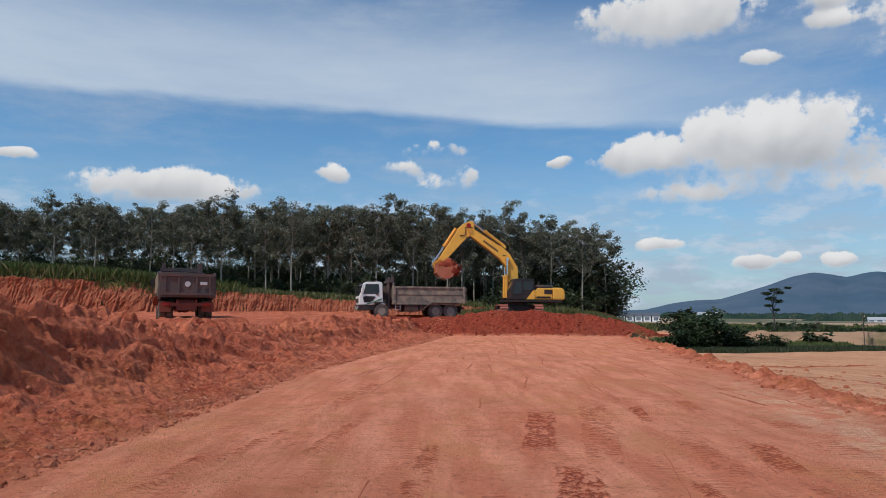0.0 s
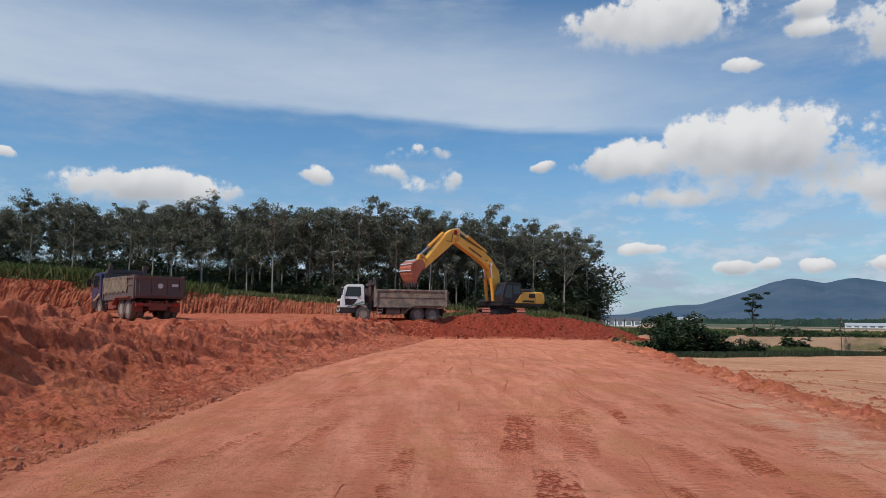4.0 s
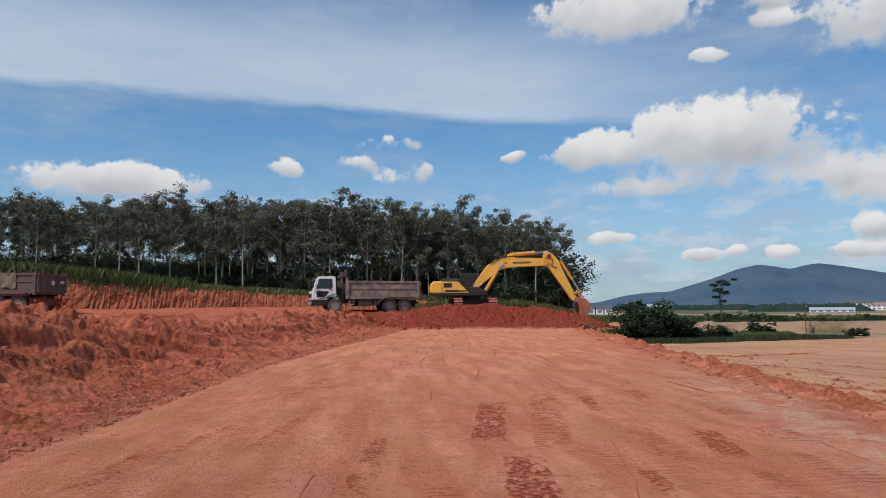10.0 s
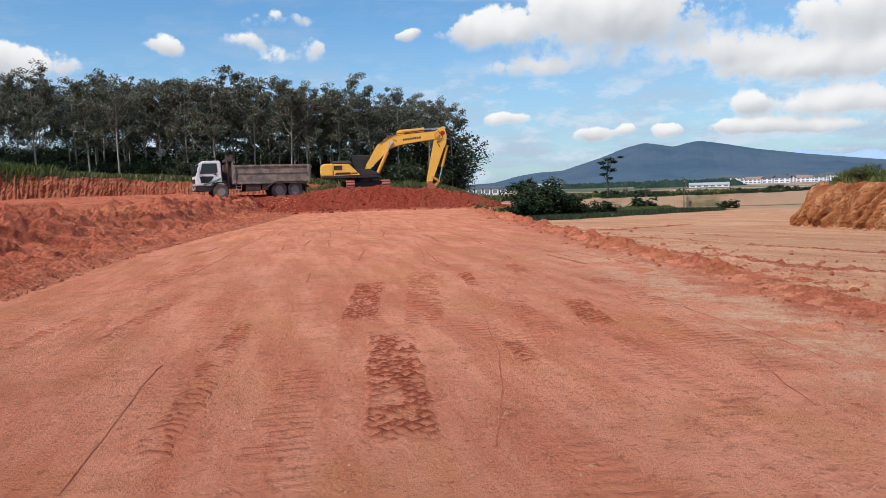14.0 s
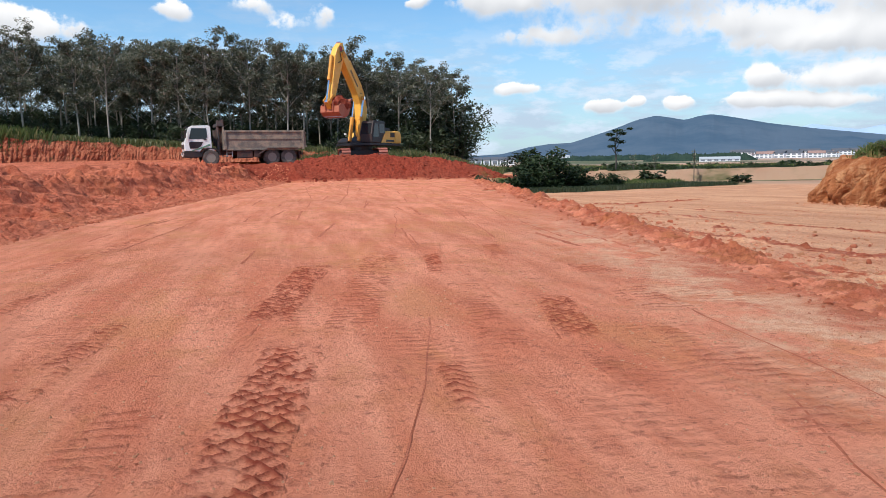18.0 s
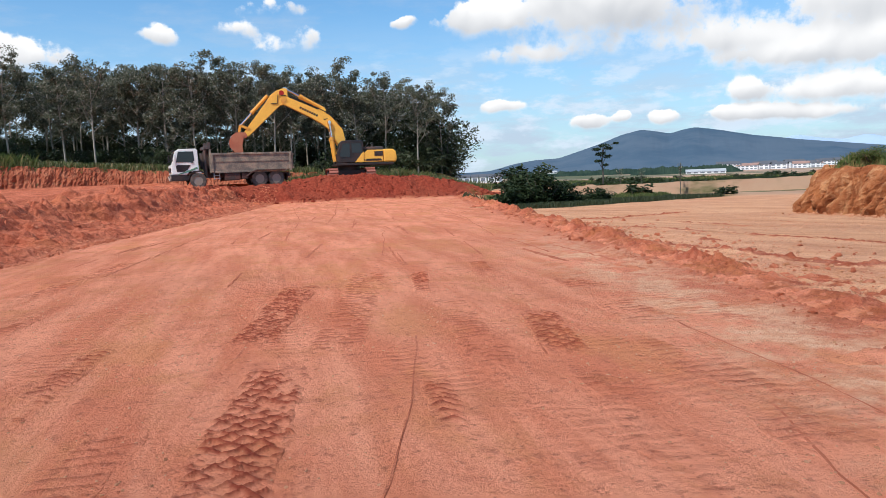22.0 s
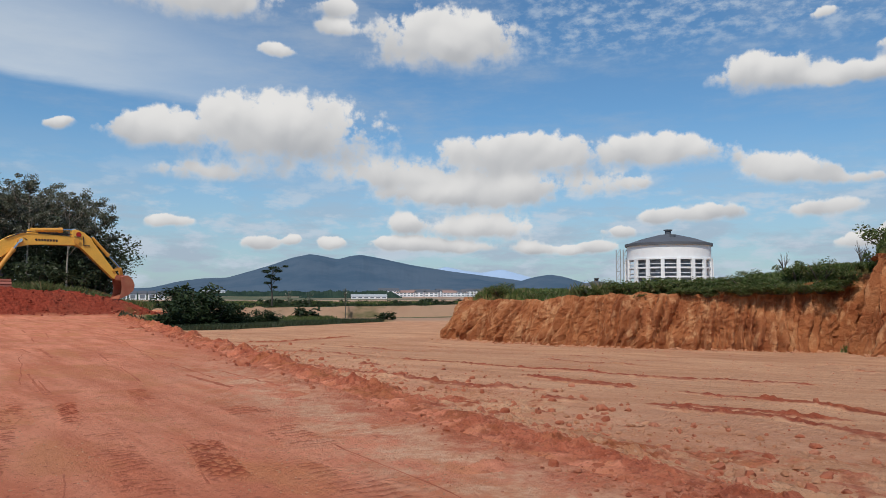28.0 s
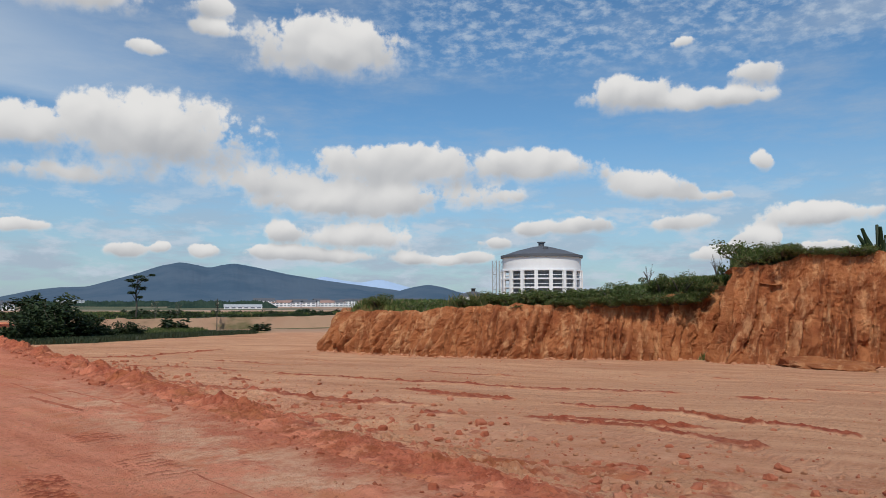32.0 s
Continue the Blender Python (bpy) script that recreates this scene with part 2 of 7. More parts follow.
# ---- materials ----
class Nodes:
    """Short calls for the nodes of one material."""

    def __init__(self, name):
        self.m = bpy.data.materials.new(name)
        self.m.use_nodes = True
        self.t = self.m.node_tree
        self.t.nodes.clear()
        self.out = self.t.nodes.new("ShaderNodeOutputMaterial")
        self.b = self.t.nodes.new("ShaderNodeBsdfPrincipled")
        self.t.links.new(self.b.outputs[0], self.out.inputs[0])
        self.pos = None

    def put(self, sock, v):
        if isinstance(v, (int, float, tuple)):
            sock.default_value = v
        else:
            self.t.links.new(v, sock)

    def coord(self, local=True):
        n = self.t.nodes.new("ShaderNodeTexCoord" if local else "ShaderNodeNewGeometry")
        return n.outputs["Object" if local else "Position"]

    def noise(self, vec, scale, detail=4.0, rough=0.55, colour=False, stretch=None, turn=0):
        if turn:
            r = self.t.nodes.new("ShaderNodeVectorRotate")
            r.rotation_type = "Z_AXIS"
            self.put(r.inputs["Vector"], vec)
            r.inputs["Angle"].default_value = math.radians(turn)
            vec = r.outputs[0]
        if stretch:
            m = self.t.nodes.new("ShaderNodeVectorMath")
            m.operation = "MULTIPLY"
            self.put(m.inputs[0], vec)
            self.put(m.inputs[1], stretch)
            vec = m.outputs[0]
        n = self.t.nodes.new("ShaderNodeTexNoise")
        self.put(n.inputs["Vector"], vec)
        n.inputs["Scale"].default_value = scale
        n.inputs["Detail"].default_value = detail
        n.inputs["Roughness"].default_value = rough
        return n.outputs["Color" if colour else "Fac"]

    def math(self, op, a, b=0.0, c=0.0):
        n = self.t.nodes.new("ShaderNodeMath")
        n.operation = op
        for i, v in enumerate((a, b, c)):
            self.put(n.inputs[i], v)
        return n.outputs[0]

    def ramp(self, v, lo, hi, to_lo=0.0, to_hi=1.0):
        n = self.t.nodes.new("ShaderNodeMapRange")
        n.interpolation_type = "SMOOTHSTEP"
        self.put(n.inputs[0], v)
        for i, x in enumerate((lo, hi, to_lo, to_hi)):
            n.inputs[i + 1].default_value = x
        return n.outputs[0]

    def mix(self, f, a, b, how="MIX"):
        n = self.t.nodes.new("ShaderNodeMix")
        n.data_type, n.blend_type = "RGBA", how
        self.put(n.inputs[0], f)
        self.put(n.inputs[6], a if not isinstance(a, tuple) else (*a[:3], 1))
        self.put(n.inputs[7], b if not isinstance(b, tuple) else (*b[:3], 1))
        return n.outputs[2]

    def attr(self, name):
        n = self.t.nodes.new("ShaderNodeAttribute")
        n.attribute_name = name
        return n.outputs["Fac"]

    def bump(self, height, strength, distance):
        n = self.t.nodes.new("ShaderNodeBump")
        n.inputs["Strength"].default_value = strength
        n.inputs["Distance"].default_value = distance
        self.put(n.inputs["Height"], height)
        self.t.links.new(n.outputs[0], self.b.inputs["Normal"])

    def done(self, colour, rough=0.9, metal=0.0, spec=0.3):
        self.put(self.b.inputs["Base Color"], colour if not isinstance(colour, tuple) else (*colour[:3], 1))
        self.put(self.b.inputs["Roughness"], rough)
        self.put(self.b.inputs["Metallic"], metal)
        self.b.inputs["Specular IOR Level"].default_value = spec
        return self.m


def painted(name, colour, rough=0.45, dirt=(0.30, 0.13, 0.08), amount=0.35, metal=0.0, scale=1.0):
    """Paint with a film of red dust, chips and faint unevenness."""
    n = Nodes(name)
    p = n.coord()
    big = n.noise(p, 1.6 * scale, 5)
    fine = n.noise(p, 14 * scale, 4, 0.65)
    mask = n.math("MULTIPLY", n.ramp(n.math("ADD", n.math("MULTIPLY", big, 0.7), n.math("MULTIPLY", fine, 0.4)), 0.42, 0.72), amount)
    tint = n.mix(n.ramp(fine, 0.3, 0.7), tuple(c * 0.88 for c in colour), tuple(min(1, c * 1.08) for c in colour))
    n.bump(fine, 0.1, 0.01)
    return n.done(n.mix(mask, tint, dirt), n.ramp(big, 0.3, 0.7, rough * 0.85, min(1, rough * 1.35)), metal, 0.4)


def plain(name, colour, rough=0.6, metal=0.0, scale=6.0, spread=0.25, bump=0.0):
    n = Nodes(name)
    p = n.coord()
    f = n.noise(p, scale, 5, 0.6)
    if bump:
        n.bump(f, bump, 0.02)
    return n.done(n.mix(f, tuple(c * (1 - spread) for c in colour), tuple(min(1, c * (1 + spread)) for c in colour)), rough, metal)


def soil_material():
    n = Nodes("soil_ground")
    p = n.coord(False)
    big = n.noise(p, 0.22, 5, 0.6)
    mid = n.noise(p, 1.1, 7, 0.66)
    long_ = n.noise(p, 1.5, 7, 0.66, stretch=(1.6, 0.22, 1))
    across = n.noise(p, 1.1, 8, 0.68, stretch=(1.8, 0.16, 1), turn=-22)
    fine = n.noise(p, 7, 9, 0.74)
    grit = n.noise(p, 40, 5, 0.72)
    road = n.mix(n.ramp(long_, 0.36, 0.64), (0.69, 0.217, 0.116), (0.86, 0.335, 0.198))
    road = n.mix(n.math("MULTIPLY", n.ramp(mid, 0.5, 0.66), 0.6), road, (0.611, 0.206, 0.090))
    road = n.mix(n.math("MULTIPLY", n.ramp(n.noise(p, 2.3, 8, 0.7), 0.54, 0.66), 0.3), road, (0.412, 0.098, 0.052))
    road = n.mix(n.math("MULTIPLY", n.ramp(fine, 0.55, 0.65), 0.5), road, (0.369, 0.085, 0.046))
    road = n.mix(n.math("MULTIPLY", n.ramp(n.noise(p, 0.7, 7, 0.66, stretch=(1.4, 0.5, 1)), 0.5, 0.64), 0.55), road, (0.66, 0.255, 0.105))
    road = n.mix(n.math("MULTIPLY", n.ramp(n.noise(p, 16, 4, 0.6), 0.58, 0.68), 0.5), road, (0.30, 0.07, 0.036))
    road = n.mix(n.math("MULTIPLY", n.ramp(grit, 0.62, 0.72), 0.75), road, (0.800, 0.463, 0.312))
    loose = n.mix(n.ramp(mid, 0.34, 0.66), (0.42, 0.094, 0.046), (0.66, 0.195, 0.105))
    loose = n.mix(n.math("MULTIPLY", n.ramp(fine, 0.5, 0.66), 0.7), loose, (0.70, 0.235, 0.13))
    loose = n.mix(n.math("MULTIPLY", n.ramp(fine, 0.5, 0.36), 0.6), loose, (0.22, 0.046, 0.024))
    loose = n.mix(n.math("MULTIPLY", n.ramp(n.noise(p, 0.35, 4, 0.6), 0.52, 0.72), 0.4), loose, (0.53, 0.165, 0.062))
    fresh = n.mix(n.ramp(fine, 0.4, 0.62), (0.21, 0.032, 0.017), (0.33, 0.063, 0.034))
    pale = n.mix(n.ramp(across, 0.28, 0.70), (0.56, 0.252, 0.128), (0.73, 0.405, 0.235))
    pale = n.mix(n.math("MULTIPLY", n.ramp(n.noise(p, 0.6, 8, 0.7, stretch=(1.3, 0.22, 1), turn=-18), 0.53, 0.66), 0.6), pale, (0.42, 0.16, 0.08))
    pale = n.mix(n.math("MULTIPLY", n.ramp(fine, 0.58, 0.72), 0.45), pale, (0.31, 0.14, 0.08))
    pale = n.mix(n.math("MULTIPLY", n.ramp(grit, 0.64, 0.76), 0.5), pale, (0.30, 0.15, 0.09))
    streaks = n.noise(p, 5, 6, 0.65, stretch=(2.2, 0.1, 1), turn=-20)
    pale = n.mix(n.math("MULTIPLY", n.ramp(streaks, 0.54, 0.66), 0.26), pale, (0.36, 0.155, 0.088))
    # dark and light specks paint crumb shading into the soil colours
    specks = n.noise(p, 17, 5, 0.65)
    pale = n.mix(n.math("MULTIPLY", n.ramp(specks, 0.57, 0.64), 0.55), pale, (0.30, 0.125, 0.07))
    pale = n.mix(n.math("MULTIPLY", n.ramp(specks, 0.43, 0.37), 0.5), pale, (0.70, 0.44, 0.29))
    loose = n.mix(n.math("MULTIPLY", n.ramp(specks, 0.57, 0.64), 0.5), loose, (0.20, 0.04, 0.02))
    loose = n.mix(n.math("MULTIPLY", n.ramp(specks, 0.42, 0.36), 0.45), loose, (0.74, 0.29, 0.17))
    white = n.mix(n.ramp(fine, 0.40, 0.58), (0.72, 0.33, 0.19), (0.82, 0.475, 0.30))
    grass = n.mix(n.ramp(fine, 0.4, 0.6), (0.035, 0.062, 0.016), (0.10, 0.135, 0.04))
    scrub = n.mix(n.ramp(n.noise(p, 0.05, 7, 0.66, stretch=(0.4, 1.5, 1)), 0.5, 0.57), (0.46, 0.29, 0.19), (0.10, 0.115, 0.05))
    far = n.mix(n.ramp(n.noise(p, 0.004, 5, 0.6), 0.42, 0.56), (0.45, 0.31, 0.23), (0.075, 0.11, 0.06))
    c = n.mix(n.attr("loose"), road, loose)
    earth = n.mix(n.ramp(fine, 0.36, 0.62), (0.30, 0.088, 0.030), (0.56, 0.20, 0.080))
    c = n.mix(n.math("MULTIPLY", n.attr("ochre"), n.ramp(n.noise(p, 0.9, 6, 0.68), 0.42, 0.66)), c, earth)
    c = n.mix(n.attr("pale"), c, pale)
    c = n.mix(n.math("MULTIPLY", n.attr("bleached"), n.ramp(n.noise(p, 1.5, 8, 0.72), 0.42, 0.58)), c, white)
    c = n.mix(n.attr("fresh"), c, fresh)
    c = n.mix(n.attr("scrub"), c, scrub)
    c = n.mix(n.attr("grass"), c, grass)
    c = n.mix(n.attr("far"), c, far)
    c = n.mix(n.math("MULTIPLY", n.ramp(big, 0.4, 0.65), 0.2), c, (0.36, 0.13, 0.07))
    # chatter left across the lanes by roller and tracks
    wave = n.t.nodes.new("ShaderNodeTexWave")
    wave.bands_direction = "Y"
    n.put(wave.inputs["Vector"], p)
    for key, value in (("Scale", 2.6), ("Distortion", 5.5), ("Detail", 3.0), ("Detail Scale", 1.3), ("Detail Roughness", 0.6)):
        wave.inputs[key].default_value = value
    lanes = n.ramp(n.noise(p, 0.9, 5, 0.6, stretch=(1.5, 0.4, 1)), 0.50, 0.64)
    on_road = n.math("MULTIPLY", n.math("SUBTRACT", 1.0, n.attr("loose")), n.math("SUBTRACT", 1.0, n.attr("grass")))
    bars = n.math("MULTIPLY", n.math("MULTIPLY", wave.outputs["Fac"], lanes), on_road)
    c = n.mix(n.math("MULTIPLY", n.ramp(bars, 0.55, 0.95), 0.14), c, (0.36, 0.085, 0.045))
    h = n.math("ADD", n.math("MULTIPLY", fine, 1.0), n.math("MULTIPLY_ADD", grit, 0.5, n.math("MULTIPLY", bars, 0.32)))
    n.bump(h, 0.9, 0.07)
    return n.done(c, 0.95, 0, 0.15)


def earth_wall_material(name, dark, light, streak):
    n = Nodes(name)
    p = n.coord(False)
    mid = n.noise(p, 1.3, 6, 0.62)
    vert = n.noise(p, 3.2, 5, 0.6, stretch=(1, 1, 0.3))
    fine = n.noise(p, 11, 7, 0.7)
    c = n.mix(n.ramp(mid, 0.32, 0.68), dark, light)
    c = n.mix(n.math("MULTIPLY", n.ramp(vert, 0.48, 0.66), 0.7), c, streak)
    c = n.mix(n.math("MULTIPLY", n.ramp(fine, 0.55, 0.8), 0.5), c, tuple(v * 0.6 for v in dark))
    n.bump(n.math("ADD", fine, n.math("MULTIPLY", vert, 0.6)), 0.9, 0.1)
    return n.done(c, 0.95, 0, 0.15)


def leaf_material(name, dark, light, thin=0.35, dry=None, gloss=0.5):
    n = Nodes(name)
    g = n.t.nodes.new("ShaderNodeNewGeometry")
    o = n.t.nodes.new("ShaderNodeObjectInfo")
    r = g.outputs["Random Per Island"]
    c = n.mix(r, dark, light)
    c = n.mix(n.math("MULTIPLY", o.outputs["Random"], 0.4), c, tuple(v * 0.7 for v in light))
    # random pale leaves: dry on creeper and grass, painted glints on rubber trees
    if dry:
        c = n.mix(n.ramp(r, 0.87, 0.91), c, dry)
    t = n.t.nodes.new("ShaderNodeBsdfTranslucent")
    n.put(t.inputs[0], c)
    mixer = n.t.nodes.new("ShaderNodeMixShader")
    mixer.inputs[0].default_value = thin
    m = n.done(c, 0.48, 0, gloss)
    n.t.links.new(n.b.outputs[0], mixer.inputs[1])
    n.t.links.new(t.outputs[0], mixer.inputs[2])
    n.t.links.new(mixer.outputs[0], n.out.inputs[0])
    return m


def painted_haze_material(name, low, high, strength, patchy=0.0025):
    """Far hills and woods: haze of kilometres of air put into colour and glow."""
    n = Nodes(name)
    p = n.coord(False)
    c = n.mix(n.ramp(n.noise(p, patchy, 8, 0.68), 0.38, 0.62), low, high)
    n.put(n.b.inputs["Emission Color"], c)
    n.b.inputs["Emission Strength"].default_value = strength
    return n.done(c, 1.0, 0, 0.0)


SOIL = soil_material()
CLIFF = earth_wall_material("cut_earth_orange", (0.28, 0.086, 0.034), (0.45, 0.172, 0.070), (0.62, 0.32, 0.155))
REDWALL = earth_wall_material("cut_earth_red", (0.31, 0.080, 0.040), (0.45, 0.145, 0.078), (0.48, 0.185, 0.10))
CLOD = earth_wall_material("soil_clods", (0.42, 0.108, 0.055), (0.62, 0.215, 0.118), (0.68, 0.30, 0.18))
CLOD_FRESH = earth_wall_material("soil_fresh_red", (0.21, 0.034, 0.018), (0.32, 0.064, 0.035), (0.38, 0.098, 0.058))
CLOD_PALE = earth_wall_material("soil_clods_pale", (0.50, 0.205, 0.105), (0.64, 0.32, 0.18), (0.72, 0.40, 0.25))
PRINT = earth_wall_material("pressed_red_soil", (0.48, 0.128, 0.066), (0.60, 0.182, 0.098), (0.66, 0.235, 0.135))
# the last colour paints silvery sun glints on some rubber leaves
LEAF = leaf_material("rubber_tree_leaves", (0.048, 0.056, 0.032), (0.225, 0.23, 0.155), 0.38, (0.38, 0.35, 0.28))
LEAF_DARK = leaf_material("bush_leaves", (0.014, 0.026, 0.010), (0.048, 0.072, 0.028), 0.25, gloss=0.2)
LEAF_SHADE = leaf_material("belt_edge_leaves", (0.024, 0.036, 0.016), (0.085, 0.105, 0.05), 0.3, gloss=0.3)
LEAF_GREEN = leaf_material("creeper_leaves", (0.04, 0.068, 0.016), (0.15, 0.19, 0.055), 0.3, (0.26, 0.22, 0.10), 0.25)
GRASS = leaf_material("tall_grass", (0.06, 0.09, 0.02), (0.19, 0.2, 0.07), 0.3, (0.34, 0.26, 0.13))
BARK = plain("pale_bark", (0.34, 0.30, 0.25), 0.9, 0, 3.0, 0.45, 0.4)
BARK_DARK = plain("dark_bark", (0.10, 0.085, 0.07), 0.9, 0, 4.0, 0.4, 0.4)
# distance haze is mixed into these base colours, which also glow faintly
HILL = painted_haze_material("forest_hill_painted_haze", (0.046, 0.078, 0.118), (0.066, 0.096, 0.134), 0.55, 0.0025)
HILL_FAR = painted_haze_material("far_hill_painted_haze", (0.25, 0.34, 0.47), (0.27, 0.36, 0.49), 0.6)
WOODS = painted_haze_material("far_woods_painted_haze", (0.018, 0.034, 0.028), (0.03, 0.05, 0.038), 0.3, 0.05)
YELLOW = painted("yellow_machine_paint", (0.95, 0.50, 0.075), 0.38, amount=0.16)
YELLOW_WORN = painted("worn_yellow_paint", (0.82, 0.38, 0.05), 0.5, amount=0.4)
BLACK = painted("black_machine_paint", (0.018, 0.018, 0.02), 0.45, amount=0.12)
DARK_STEEL = painted("dark_grey_steel", (0.055, 0.055, 0.058), 0.55, amount=0.35)
CHROME = plain("bright_cylinder_rod", (0.75, 0.75, 0.76), 0.18, 1.0, 20, 0.05)
BUCKET_STEEL = painted("red_dusted_bucket_steel", (0.46, 0.16, 0.085), 0.6, (0.36, 0.075, 0.045), 0.75)
TRACK_STEEL = painted("red_muddy_track_steel", (0.33, 0.11, 0.08), 0.7, (0.40, 0.13, 0.08), 0.8)
TYRE = painted("dusty_tyre_rubber", (0.075, 0.065, 0.058), 0.85, (0.26, 0.18, 0.14), 0.7, scale=2)
RIM = painted("dusty_steel_rim", (0.30, 0.26, 0.22), 0.6, (0.34, 0.23, 0.17), 0.6, scale=2)
WHITE_PAINT = painted("white_cab_paint", (0.88, 0.90, 0.87), 0.35, (0.55, 0.42, 0.32), 0.14)
BLUE_PAINT = painted("dark_blue_cab_paint", (0.03, 0.045, 0.12), 0.35, (0.3, 0.15, 0.1), 0.3)
BED_GREY = painted("weathered_grey_bed_steel", (0.15, 0.128, 0.11), 0.75, (0.40, 0.30, 0.22), 0.95, scale=1.4)
BED_DARK = painted("dark_bed_steel", (0.10, 0.082, 0.078), 0.7, (0.22, 0.10, 0.07), 0.5)
CHASSIS_RED = painted("muddy_red_chassis", (0.20, 0.045, 0.03), 0.7, (0.25, 0.09, 0.06), 0.6)
CHASSIS = painted("dark_chassis", (0.045, 0.038, 0.036), 0.75, (0.25, 0.09, 0.06), 0.5)
TARP = plain("tan_canvas", (0.21, 0.165, 0.115), 0.95, 0, 3.5, 0.7, 0.6)
STRIPE_GREEN = painted("green_stripe", (0.12, 0.30, 0.2), 0.4, amount=0.2)
STRIPE_TAN = painted("tan_stripe", (0.62, 0.42, 0.2), 0.4, amount=0.2)
LAMP_RED = plain("red_lamp_lens", (0.4, 0.02, 0.015), 0.25)
LAMP_CLEAR = plain("clear_lamp_lens", (0.7, 0.7, 0.68), 0.15)
PLATE = plain("pale_plate", (0.6, 0.6, 0.58), 0.5)
CONCRETE_WHITE = plain("white_render", (0.80, 0.80, 0.80), 0.8, 0, 0.3, 0.05)
ROOF_GREY = plain("dark_grey_roof_sheet", (0.105, 0.11, 0.125), 0.6, 0, 0.3, 0.15)
ROOF_PALE = plain("pale_roof_sheet", (0.40, 0.42, 0.44), 0.6, 0, 0.3, 0.1)
ROOF_ORANGE = plain("orange_roof_tile", (0.33, 0.205, 0.17), 0.8, 0, 0.3, 0.2)
# shade inside windows and open storeys, put in as a dark colour
DARK_OPENING = plain("painted_interior_shade", (0.18, 0.20, 0.23), 0.8, 0, 0.4, 0.3)
STEEL_PALE = plain("galvanised_steel", (0.5, 0.52, 0.54), 0.5, 0.4)
gl = Nodes("dark_glass")
gl.b.inputs["Coat Weight"].default_value = 0.3
gl.b.inputs["IOR"].default_value = 1.45
GLASS = gl.done((0.018, 0.022, 0.026), 0.08, 0, 0.5)

# ---- mesh tools ----
class Shape:
    """Collects faces for one mesh."""

    def __init__(self):
        self.v, self.f = [], []

    def add(self, verts, faces, m=None):
        k = len(self.v)
        self.v += [tuple(m @ Vector(p)) for p in verts] if m is not None else [tuple(p) for p in verts]
        self.f += [tuple(k + i for i in q) for q in faces]
        return self

    def box(self, c, s, m=None, taper=1.0):
        x, y, z = (a / 2 for a in s)
        v = [(c[0] + i * x * (taper if k > 0 else 1), c[1] + j * y * (taper if k > 0 else 1), c[2] + k * z) for k in (-1, 1) for j in (-1, 1) for i in (-1, 1)]
        return self.add(v, [(0, 2, 3, 1), (4, 5, 7, 6), (0, 1, 5, 4), (2, 6, 7, 3), (0, 4, 6, 2), (1, 3, 7, 5)], m)

    def prism(self, outline, x0, x1, m=None):
        """An outline in (y, z), drawn out along x."""
        n = len(outline)
        v = [(x0, a, b) for a, b in outline] + [(x1, a, b) for a, b in outline]
        f = [tuple(range(n)), tuple(range(2 * n - 1, n - 1, -1))] + [(i, n + i, n + (i + 1) % n, (i + 1) % n) for i in range(n)]
        return self.add(v, f, m)

    def tube(self, pts, radii, n=8, cap=True):
        pts = [Vector(p) for p in pts]
        k = len(self.v)
        for i, p in enumerate(pts):
            d = (pts[min(i + 1, len(pts) - 1)] - pts[max(i - 1, 0)]).normalized()
            a = d.orthogonal().normalized() if abs(d.z) > 0.9 else d.cross(Vector((0, 0, 1))).normalized()
            b = d.cross(a)
            r = radii[i] if isinstance(radii, (list, tuple)) else radii
            self.v += [tuple(p + a * r * math.cos(t) + b * r * math.sin(t)) for t in (2 * math.pi * j / n for j in range(n))]
        for i in range(len(pts) - 1):
            for j in range(n):
                self.f.append((k + i * n + j, k + i * n + (j + 1) % n, k + (i + 1) * n + (j + 1) % n, k + (i + 1) * n + j))
        if cap:
            self.f.append(tuple(k + j for j in reversed(range(n))))
            self.f.append(tuple(k + (len(pts) - 1) * n + j for j in range(n)))
        return self

    def lathe(self, profile, n=24, axis="x", cap=True):
        """A profile of (along, radius) turned round an axis."""
        k = len(self.v)
        for a, r in profile:
            for j in range(n):
                t = 2 * math.pi * j / n
                c, s = r * math.cos(t), r * math.sin(t)
                self.v.append((a, c, s) if axis == "x" else (c, s, a))
        for i in range(len(profile) - 1):
            for j in range(n):
                q = (k + i * n + j, k + i * n + (j + 1) % n, k + (i + 1) * n + (j + 1) % n, k + (i + 1) * n + j)
                self.f.append(q)
        if cap:
            self.f.append(tuple(k + j for j in range(n)))
            self.f.append(tuple(k + (len(profile) - 1) * n + j for j in reversed(range(n))))
        return self

    def mesh(self, name, material, bevel=0.0, smooth=False):
        me = bpy.data.meshes.new(name)
        me.from_pydata(self.v, [], self.f)
        bm = bmesh.new()
        bm.from_mesh(me)
        bmesh.ops.recalc_face_normals(bm, faces=bm.faces)
        if bevel:
            edges = [e for e in bm.edges if len(e.link_faces) == 2 and e.calc_face_angle(0) > 0.5]
            bmesh.ops.bevel(bm, geom=edges, offset=bevel, segments=2, profile=0.6, affect="EDGES", clamp_overlap=True)
        bm.to_mesh(me)
        bm.free()
        if smooth:
            me.polygons.foreach_set("use_smooth", [True] * len(me.polygons))
        me.materials.append(material)
        return me


def part(name, shape, material, parent=None, label="", bevel=0.0, smooth=False, m=None):
    me = shape if isinstance(shape, bpy.types.Mesh) else shape.mesh(name, material, bevel, smooth)
    ob = new(name, me)
    if parent is not None:
        ob.parent = parent
    if m is not None:
        ob.matrix_basis = m
    return tagged(ob, label)


